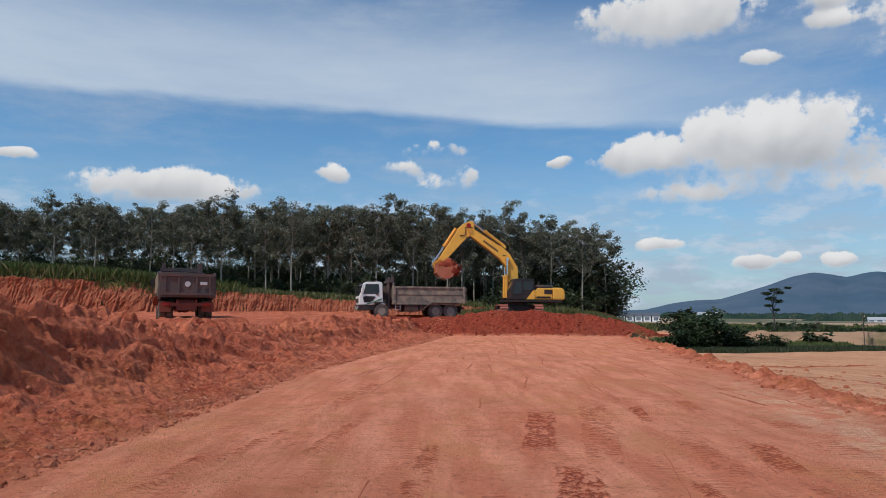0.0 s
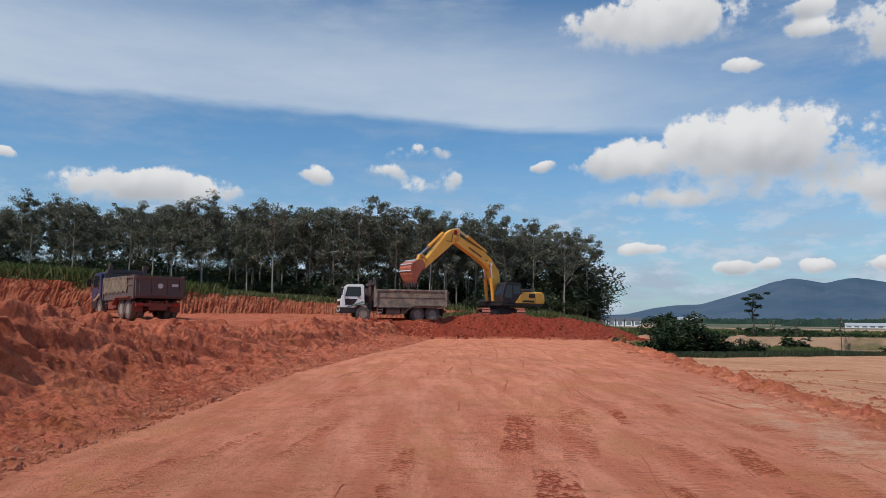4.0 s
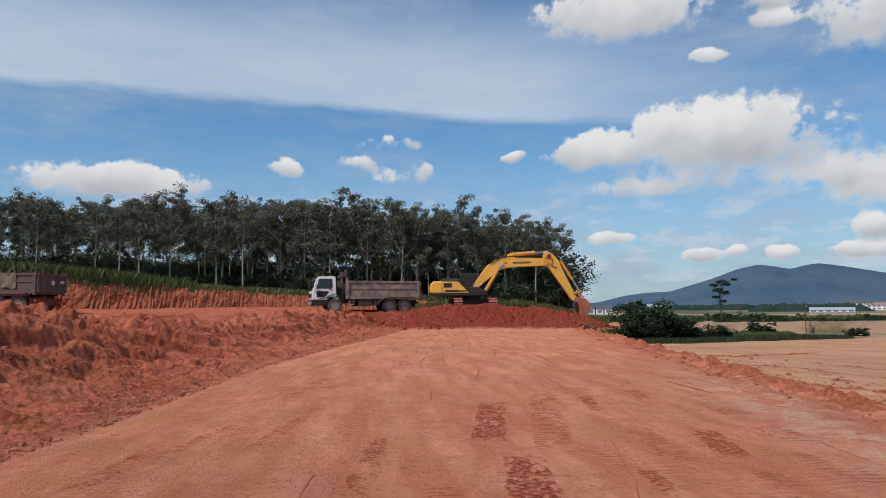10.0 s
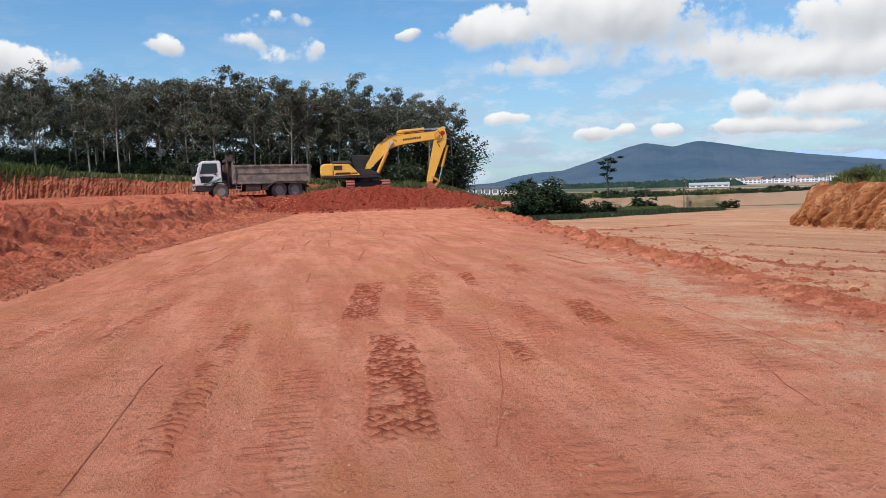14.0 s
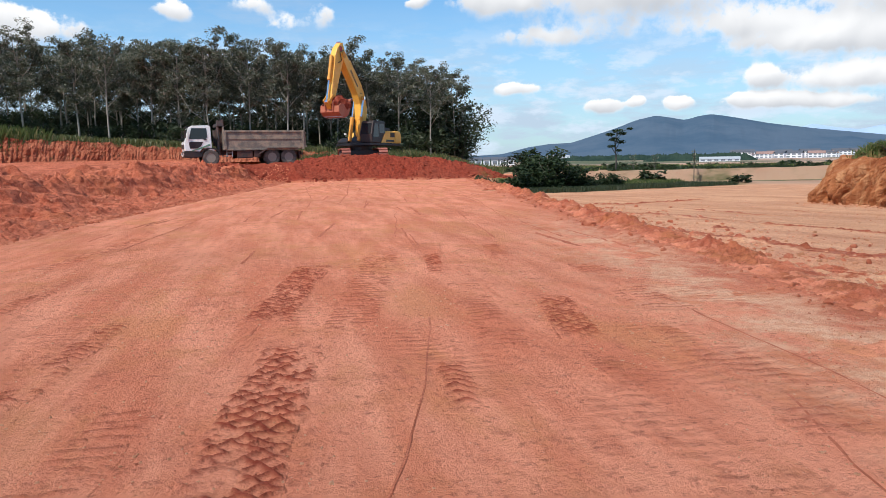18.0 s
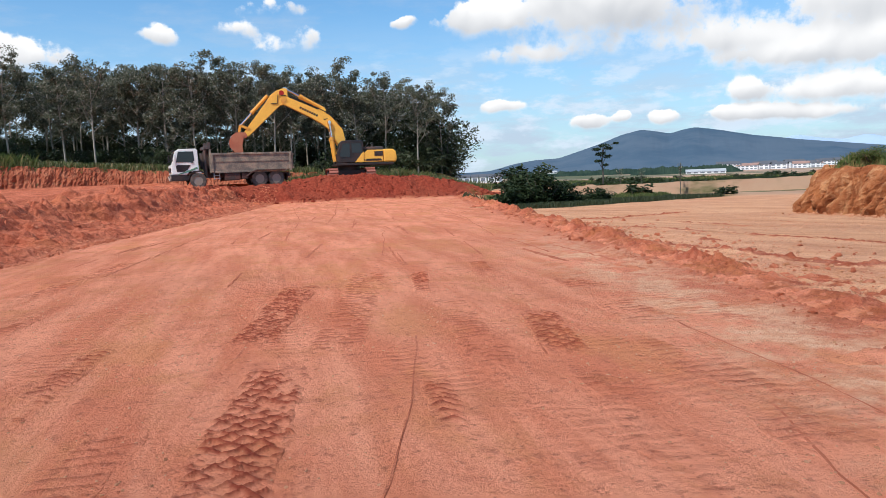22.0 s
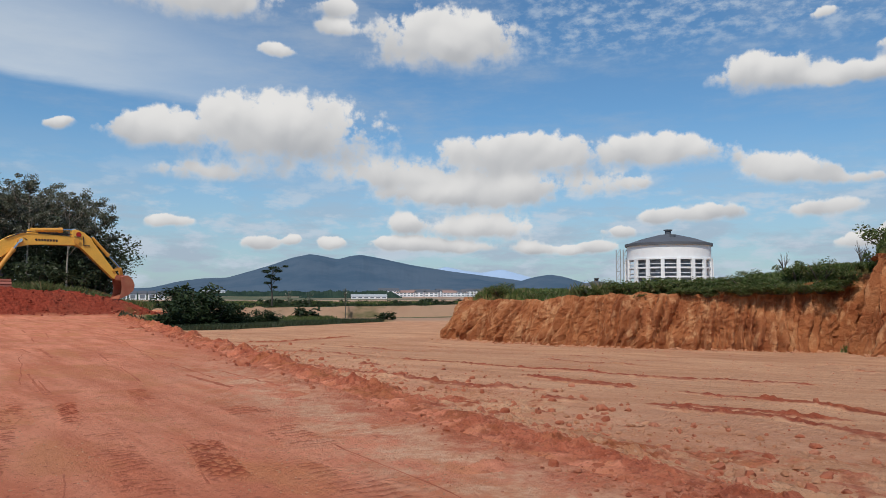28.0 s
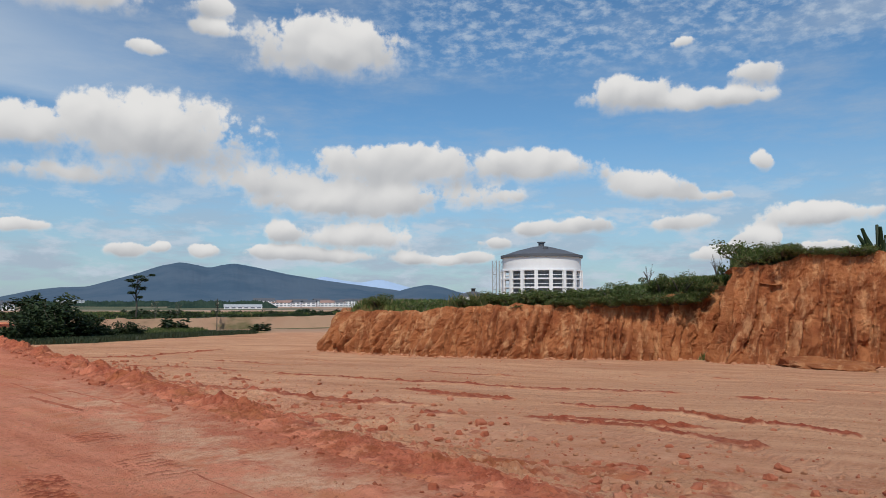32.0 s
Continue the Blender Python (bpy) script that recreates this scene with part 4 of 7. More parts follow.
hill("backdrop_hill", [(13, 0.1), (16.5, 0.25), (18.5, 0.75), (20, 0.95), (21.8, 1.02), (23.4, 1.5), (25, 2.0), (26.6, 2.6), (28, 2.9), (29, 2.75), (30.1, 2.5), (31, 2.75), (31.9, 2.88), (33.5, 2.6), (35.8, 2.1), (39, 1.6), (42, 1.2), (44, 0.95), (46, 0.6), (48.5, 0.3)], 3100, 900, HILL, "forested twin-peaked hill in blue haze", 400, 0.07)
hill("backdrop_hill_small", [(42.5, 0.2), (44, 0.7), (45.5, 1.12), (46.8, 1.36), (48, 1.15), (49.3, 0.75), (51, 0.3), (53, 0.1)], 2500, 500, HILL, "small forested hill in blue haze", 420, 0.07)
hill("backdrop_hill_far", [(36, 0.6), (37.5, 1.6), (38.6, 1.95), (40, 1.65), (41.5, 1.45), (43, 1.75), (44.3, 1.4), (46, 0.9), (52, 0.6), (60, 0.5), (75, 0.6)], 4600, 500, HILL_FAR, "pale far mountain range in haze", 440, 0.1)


def woods(name, a0, a1, distance, height_, label, seed):
    """A far strip of woods with an uneven top."""
    a = np.arange(a0, a1, 0.035)
    verts, rows = [], 6
    base = -0.0065 * min(600, distance - 105) - 1.2
    for r in range(rows):
        t = r / (rows - 1)
        d = distance + 18 * t + 3 * fbm(a * 14, a * 0 + t * 5, 2, seed)
        ends = np.clip(np.minimum(a - a0, a1 - a) / 0.8, 0.25, 1)
        h = base - 1 + ends * height_ * math.sin(math.pi * 0.5 * t) * (1 + 0.22 * fbm(a * 3.5, a * 0 + t, 4, seed + 2) + 0.3 * fbm(a * 24, a * 0 + t * 3, 2, seed + 4))
        verts.append(np.column_stack([2 + d * np.sin(np.radians(a)), 2.5 + d * np.cos(np.radians(a)), h]))
    n = len(a)
    i = (np.arange(rows - 1)[:, None] * n + np.arange(n - 1)[None, :]).ravel()
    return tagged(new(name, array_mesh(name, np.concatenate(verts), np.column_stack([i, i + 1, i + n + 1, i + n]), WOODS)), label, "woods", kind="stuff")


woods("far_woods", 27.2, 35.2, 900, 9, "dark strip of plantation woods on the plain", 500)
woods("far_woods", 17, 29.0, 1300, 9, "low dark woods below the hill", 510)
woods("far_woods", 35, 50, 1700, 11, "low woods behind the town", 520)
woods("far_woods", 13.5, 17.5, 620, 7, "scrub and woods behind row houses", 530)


def row_house(name, w, d, h, roof, label, group, storeys=2, bays=3):
    root = tagged(new(name), label, "house", group)
    part("wall", Shape().box((0, 0, h / 2), (w, d, h)), CONCRETE_WHITE, root)
    part("roof", Shape().prism([(-d / 2 - 0.5, h), (0, h + d * 0.26), (d / 2 + 0.5, h), (d / 2 + 0.5, h - 0.25), (0, h + d * 0.26 - 0.3), (-d / 2 - 0.5, h - 0.25)], -w / 2 - 0.3, w / 2 + 0.3), roof, root)
    for s in range(storeys):
        for b in range(bays):
            part("window", Shape().box(((b + 0.5) * w / bays - w / 2, -d / 2 - 0.02, h * (s + 0.52) / storeys), (w / bays * 0.62, 0.12, h / storeys * 0.55)), DARK_OPENING, root)
    return root


def plain_z(d):
    return -0.22 - 0.016 * max(0, min(20, d - 10)) - 0.0125 * max(0, min(75, d - 30)) - 0.0065 * max(0, min(600, d - 105)) - 0.0012 * max(0, d - 705)


rng = random.Random(4)
house = row_house("row_house", 5.2, 8.0, 4.6, ROOF_GREY, "white terrace house in a far row", "terrace row", 1, 1)
house.matrix_basis = Matrix.Translation(polar(14.1, 560, plain_z(560))) @ pose(0, 0, 0, 0, 0, -14)
for k in range(1, 6):
    copy_thing(house, Matrix.Translation(polar(14.0 + k * 0.64, 560, plain_z(560))) @ pose(0, 0, 0, 0, 0, -14 - k * 0.8))
town = [row_house("town_house", 20, 12, 6.5, ROOF_GREY, "white terraced houses with grey roofs in far town", "far town"),
        row_house("town_house", 16, 12, 6, ROOF_ORANGE, "white houses with reddish roofs in far town", "far town"),
        row_house("town_house", 26, 14, 8.5, ROOF_GREY, "tall white terraced block in far town", "far town", 3, 5)]
first = [True, True, True]
for k in range(54):
    a = 34.0 + 12.0 * (k + rng.random() * 0.8) / 54
    d = rng.choice((1050, 1120, 1200, 1300))
    kind = rng.choice((0, 0, 1, 2))
    m = Matrix.Translation(polar(a, d, plain_z(d) + 1)) @ pose(0, 0, 0, 0, 0, -a + rng.uniform(-25, 25))
    if first[kind]:
        town[kind].matrix_basis, first[kind] = m, False
    else:
        copy_thing(town[kind], m)
shed = row_house("long_shed", 38, 9, 2.4, ROOF_PALE, "long low white industrial shed on the plain", "sheds", 1, 6)
shed.matrix_basis = Matrix.Translation(polar(32.6, 780, plain_z(780))) @ pose(0, 0, 0, 0, 0, -30)
for a, d in ((20.8, 1250),):
    copy_thing(shed, Matrix.Translation(polar(a, d, plain_z(d) + (6 if d > 950 else 0))) @ pose(0, 0, 0, 0, 0, -a + 8))


def water_tank(name, radius, wall_h, floors, label):
    """A round white tank house: columns and ring beams below, a blank drum and a low conical roof above."""
    root = tagged(new(name), label, "building")
    legs = 18
    top = floors * wall_h
    part("core_wall", Shape().lathe([(-8, radius * 0.8), (top, radius * 0.8)], 40, "z"), DARK_OPENING, root, "shaded inner wall")
    for k in range(floors + 1):
        part("ring_beam", Shape().lathe([(k * wall_h - 0.28, radius * 0.78), (k * wall_h - 0.28, radius + 0.25), (k * wall_h + 0.28, radius + 0.25), (k * wall_h + 0.28, radius * 0.78)], 56, "z"), CONCRETE_WHITE, root)
    col = Shape().box((0, 0, (top - 8) / 2), (1.3, 1.0, top + 8)).mesh("column", CONCRETE_WHITE)
    for k in range(legs):
        t = 2 * math.pi * k / legs
        part("column", col, CONCRETE_WHITE, root, m=Matrix.Translation((radius * math.cos(t), radius * math.sin(t), 0)) @ pose(0, 0, 0, 0, 0, 90 + math.degrees(t)))
    rail = Shape().box((0, 0, 0), (radius * 2 * math.pi / legs * 0.93, 0.3, 0.22)).mesh("rail", CONCRETE_WHITE)
    for f in range(floors):
        for k in range(legs):
            t = 2 * math.pi * (k + 0.5) / legs
            part("parapet", rail, CONCRETE_WHITE, root, m=Matrix.Translation((radius * 0.985 * math.cos(t), radius * 0.985 * math.sin(t), f * wall_h + wall_h * 0.42)) @ pose(0, 0, 0, 0, 0, 90 + math.degrees(t)))
    part("drum", Shape().lathe([(top, radius * 0.985), (top + 5.4, radius * 0.985)], 72, "z"), CONCRETE_WHITE, root, "blank white drum wall")
    part("eave", Shape().lathe([(top + 5.2, radius * 0.9), (top + 5.2, radius + 0.5), (top + 6.2, radius + 0.5), (top + 6.4, radius * 0.9)], 72, "z"), ROOF_GREY, root, "dark roof edge")
    part("roof", Shape().lathe([(top + 6.1, radius + 0.3), (top + 8.3, radius * 0.62), (top + 9.9, radius * 0.22), (top + 10.2, 1.4)], 72, "z"), ROOF_GREY, root, "low conical dark grey roof")
    part("roof_vent", Shape().lathe([(top + 10.0, 1.2), (top + 11.6, 1.2), (top + 11.6, 1.7), (top + 12.0, 1.7)], 20, "z"), ROOF_GREY, root)
    part("roof_hatch", Shape().box((-radius * 0.45, -radius * 0.35, top + 8.6), (1.6, 1.6, 1.6)), ROOF_GREY, root)
    return root


tank = water_tank("water_tank", 16.2, 3.45, 4, "round white concrete water tank with grey conical roof")
tank.matrix_basis = Matrix.Translation(polar(55.75, 300, 0.5)) @ pose(0, 0, 0, 0, 0, 7)
for part_name, x in (("stair_frame", 0),):
    tower = Shape()
    for i in (-1, 1):
        for j in (-1, 1):
            tower.box((i * 1.6, j * 1.6, 7), (0.3, 0.3, 22))
    for k in range(7):
        for j in (-1, 1):
            tower.box((0, j * 1.6, -3 + k * 3.1), (3.2, 0.22, 0.22))
            tower.tube([(-1.6, j * 1.6, -3 + k * 3.1), (1.6, j * 1.6, -3 + (k + 1) * 3.1 * 1.0 - 0.2)], 0.12, 6)
    part(part_name, tower, STEEL_PALE, tank, "pale steel stair frame", m=Matrix.Translation(Matrix.Rotation(radians(-7), 3, "Z") @ Vector((-17.9 * math.cos(radians(55.75)), 17.9 * math.sin(radians(55.75)), 0))))
small = tagged(new("small_tank"), "small round tank with grey domed roof", "building")
part("wall", Shape().lathe([(-8, 7.2), (1.2, 7.2)], 40, "z"), CONCRETE_WHITE, small)
part("roof", Shape().lathe([(1.0, 7.6), (2.4, 5.2), (3.2, 2.4), (3.5, 0.8)], 40, "z"), ROOF_GREY, small)
part("roof_vent", Shape().lathe([(3.3, 0.9), (4.5, 0.9), (4.5, 1.2), (4.8, 1.2)], 16, "z"), BLACK, small)
small.matrix_basis = Matrix.Translation(polar(50.4, 330, 3.0))

# ---- trees and bushes ----
def leaf_cloud(rand, centres, count, size, droop=0.4, squash=0.75):
    """Small folded leaves scattered in clumps round the given centres."""
    v, f = [], []
    for _ in range(count):
        c, r = rand.choice(centres)
        d = Vector((rand.gauss(0, 1), rand.gauss(0, 1), rand.gauss(0, 1)))
        d = d.normalized() * r * rand.random() ** 0.45
        p = Vector(c) + Vector((d.x, d.y, d.z * squash))
        s = size * rand.uniform(0.6, 1.35)
        q = Euler((rand.uniform(-1.0, 1.0) - droop, rand.uniform(-1.0, 1.0), rand.uniform(0, 6.28))).to_matrix()
        k = len(v)
        for a, b, e in ((0, -1, 0), (0.5, 0, 0.14), (0, 1, -0.1), (-0.5, 0, 0.14)):
            v.append(tuple(p + q @ Vector((a * s, b * s, e * s))))
        f.append((k, k + 1, k + 2, k + 3))
    return v, f


def rubber_tree(name, seed, h, lean, spread, leaves, label, first_limb=0.3):
    """A slim trunk that parts into steep limbs; leaf clumps fill the upper two thirds."""
    rand = random.Random(seed)
    root = tagged(new(name), label, "tree", "tree belt")
    bend = Vector((rand.uniform(-1, 1) * lean, rand.uniform(-1, 1) * lean, 0))
    trunk_pts = [Vector((0, 0, -0.3)) + bend * (t * t * h) + Vector((0.1 * math.sin(3 * t + seed), 0.1 * math.cos(4 * t + seed), h * 0.78 * t)) for t in (i / 7 for i in range(8))]
    part("trunk", Shape().tube(trunk_pts, [0.085 * (1 - 0.8 * i / 7) + 0.016 for i in range(8)], 7), BARK, root, "slim pale grey trunk", smooth=True)
    centres = []
    for k in range(10):
        t = first_limb + (0.98 - first_limb) * (k / 9) ** 0.9
        i = t * 7
        a = trunk_pts[min(7, int(i))].lerp(trunk_pts[min(7, int(i) + 1)], i - int(i))
        ang = k * 2.4 + rand.random()
        out = spread * (1.05 - 0.5 * t) * rand.uniform(0.7, 1.15)
        tip = a + Vector((math.cos(ang) * out, math.sin(ang) * out, out * rand.uniform(0.9, 1.45) * (1.0 if k < 7 else 0.6)))
        mid = a.lerp(tip, 0.5) + Vector((math.cos(ang) * 0.12 * out, math.sin(ang) * 0.12 * out, -0.10 * out))
        limb = Shape().tube([a, mid, tip], [0.04, 0.026, 0.010], 5)
        for w in (0.35, 0.6, 0.85, 1.0):
            base = a.lerp(mid, w * 2) if w < 0.5 else mid.lerp(tip, w * 2 - 1)
            side = Vector((rand.uniform(-1, 1), rand.uniform(-1, 1), rand.uniform(-0.25, 0.8))) * 0.34 * spread
            if w < 1:
                limb.tube([base, base + side * 0.5 + Vector((0, 0, 0.06)), base + side], [0.016, 0.011, 0.005], 4)
            centres.append((base + side, rand.uniform(0.28, 0.62) * spread / 2.2))
            if w > 0.5:
                centres.append((base + side * 0.4, rand.uniform(0.25, 0.45) * spread / 2.2))
        part("limb", limb, BARK, root, smooth=True)
    centres.append((trunk_pts[7] + Vector((0, 0, 0.5)), 0.5))
    v, f = leaf_cloud(rand, centres, int(leaves * 1.35), 0.102, 0.4, 0.62)
    part("crown", array_mesh("crown", v, f, LEAF, False), LEAF, root, "sparse dark green leaf clumps with gaps")
    return root


def bush(name, seed, w, h, leaves, size, material, label, group, stems=7):
    rand = random.Random(seed)
    root = tagged(new(name), label, "bush", group)
    stem, centres = Shape(), []
    for k in range(stems):
        a, r = k * 2.4 + rand.random(), w * 0.5 * math.sqrt((k + 0.5) / stems)
        tip = Vector((math.cos(a) * r, math.sin(a) * r, h * rand.uniform(0.55, 0.95) * (1 - 0.35 * r / w)))
        stem.tube([(tip.x * 0.2, tip.y * 0.2, -0.1), (tip.x * 0.6, tip.y * 0.6, tip.z * 0.5), tip], [0.05, 0.035, 0.012], 5)
        for t in (0.35, 0.65, 0.95):
            centres.append((tip * t + Vector((rand.uniform(-0.2, 0.2) * w, rand.uniform(-0.2, 0.2) * w, 0.03 * h)), rand.uniform(0.16, 0.26) * (w + h) * 0.5))
    part("stem", stem, BARK_DARK, root, smooth=True)
    v, f = leaf_cloud(rand, centres, leaves, size, 0.3)
    part("foliage", array_mesh("foliage", v, f, material, False), material, root)
    return root


TREES = [
    rubber_tree("rubber_tree", 11, 10.8, 0.010, 3.0, 5200, "tall slim rubber tree with sparse dark crown"),
    rubber_tree("rubber_tree", 12, 10.3, 0.016, 2.8, 4500, "slim rubber tree with leaning pale trunk", 0.34),
    rubber_tree("rubber_tree", 13, 10.9, 0.008, 3.2, 5600, "tall rubber tree with wide dark crown", 0.27),
    rubber_tree("rubber_tree", 14, 10.2, 0.020, 2.7, 4000, "bent rubber tree with thin crown", 0.3),
    rubber_tree("rubber_tree", 15, 10.5, 0.012, 2.7, 3000, "rubber tree with thin silvery crown", 0.42),
]


def plant_belt():
    rand = random.Random(77)
    used = set()
    for row in range(5):
        y = 60.5 + row * 4.6
        x = -62.0
        while x < 16.2 - row * 0.4:
            px, py = x + rand.uniform(-0.8, 0.8), y + rand.uniform(-1.2, 1.2)
            k = rand.randrange(len(TREES))
            if px > 12 and row < 3:
                k = rand.choice((1, 3, 4))
            right = float(np.interp(px, [-50, -28, -14, 0, 8, 17], [0.64, 0.68, 0.785, 0.86, 0.83, 0.75])) * (1 + 0.012 * row)
            s = rand.uniform(0.94, 1.06) * right
            m = Matrix.Translation((px, py, height(px, py) - 0.1)) @ pose(0, 0, 0, 0, 0, rand.uniform(0, 360))
            if k not in used:
                used.add(k)
                TREES[k].matrix_basis = m @ Matrix.Diagonal((s, s, s, 1))
            else:
                c = copy_thing(TREES[k], m)
                c.scale = (s, s, s * rand.uniform(0.95, 1.05))
            x += rand.uniform(1.9, 2.9)
    # dark bushy edge at the eastern end and undergrowth along the front
    edge = bush("edge_tree", 31, 4.6, 6.0, 3400, 0.14, LEAF_SHADE, "dense dark leafy tree at the end of the belt", "belt edge", 12)
    edge.matrix_basis = Matrix.Translation((15.9, 61.6, height(15.9, 61.6) - 0.2))
    for x, y, s in ((14.4, 64.5, 1.2), (16.9, 65.5, 1.0), (12.4, 63.0, 0.8), (16.4, 70.0, 1.25), (10.6, 66.0, 0.9)):
        c = copy_thing(edge, Matrix.Translation((x, y, height(x, y) - 0.2)) @ pose(0, 0, 0, 0, 0, x * 40))
        c.scale = (s, s, s)
    for row in range(2):
        x = -62.0
        while x < 12:
            y = 79 + row * 5 + rand.uniform(-1.5, 1.5)
            s = rand.uniform(0.7, 1.0) * (0.8 if x < -20 else 1.0)
            c = copy_thing(edge, Matrix.Translation((x, y, height(x, y) - 0.2)) @ pose(0, 0, 0, 0, 0, rand.uniform(0, 360)))
            c.scale = (s * 1.3, s * 1.2, s * 0.82)
            tagged(c, "dark leafy tree deep in the belt")
            x += rand.uniform(1.7, 2.6)
    under = [bush("undergrowth_bush", 41 + k, 2.6, 1.6, 620, 0.12, LEAF_SHADE, "low dark undergrowth bush below the trees", "undergrowth") for k in range(2)]
    used.clear()
    x = -60.0
    while x < 15:
        y = 60.0 + rand.uniform(-0.8, 3.5) 
        k = rand.randrange(2)
        m = Matrix.Translation((x, y, height(x, y) - 0.1)) @ pose(0, 0, 0, 0, 0, rand.uniform(0, 360))
        if ("u", k) not in used:
            used.add(("u", k))
            under[k].matrix_basis = m
        else:
            c = copy_thing(under[k], m)
            s = rand.uniform(0.7, 1.4)
            c.scale = (s, s, s * rand.uniform(0.8, 1.3))
        x += rand.uniform(0.9, 1.9)


def grass_patch(name, spots, blades, tall, material, label, seed, wide=0.03):
    """Blades of grass round (x, y, radius) spots, as one thing nobody could count."""
    rand = np.random.RandomState(seed)
    spots = np.array(spots, float)
    k = rand.randint(0, len(spots), blades)
    a, r = rand.rand(blades) * 6.283, np.sqrt(rand.rand(blades))
    x, y = spots[k, 0] + np.cos(a) * r * spots[k, 2], spots[k, 1] + np.sin(a) * r * spots[k, 2]
    z = land(x, y)[0] - 0.03
    h = tall * rand.uniform(0.5, 1.2, blades)
    b, w = rand.rand(blades) * 6.283, wide * rand.uniform(0.6, 1.4, blades)
    lx, ly = rand.normal(0, 0.28, blades) * h, rand.normal(0, 0.28, blades) * h
    dx, dy = np.cos(b) * w, np.sin(b) * w
    v = np.stack([np.column_stack([x - dx, y - dy, z]), np.column_stack([x + dx, y + dy, z]), np.column_stack([x + lx * 0.4 + dx * 0.7, y + ly * 0.4 + dy * 0.7, z + h * 0.6]), np.column_stack([x + lx, y + ly, z + h])], 1).reshape(-1, 3)
    return tagged(new(name, array_mesh(name, v, np.arange(len(v)).reshape(-1, 4), material, False)), label, "grass", kind="stuff")


plant_belt()
grass_patch("belt_grass", [(x, np.interp(x, BACK_X, BACK_Y) + 2.6, 2.0) for x in np.arange(-48, 6, 1.2)], 26000, 0.42, GRASS, "rough green grass above the cut bank", 1, 0.035)
grass_patch("belt_grass", [(x, np.interp(x, BACK_X, BACK_Y) + 2.4, 1.8) for x in np.arange(-46, -13, 1.0)], 16000, 0.8, LEAF_GREEN, "tall green grass along the top of the cut bank", 4, 0.035)
grass_patch("mound_grass", [(x, 56.5 + 0.2 * math.sin(x * 3), 1.6) for x in np.arange(3.5, 17, 0.7)], 9000, 0.75, GRASS, "tall yellow-green grass below the trees", 2, 0.03)
strip_spots = [(x, float(np.interp(x, [12, 15, 19, 24, 33], [43, 39.5, 40.5, 43.5, 47])) + 2.6, 2.4) for x in np.arange(15.0, 31, 0.8)]
grass_patch("plain_grass", strip_spots, 30000, 0.26, LEAF_SHADE, "green grass strip at the edge of the plain", 3, 0.04)


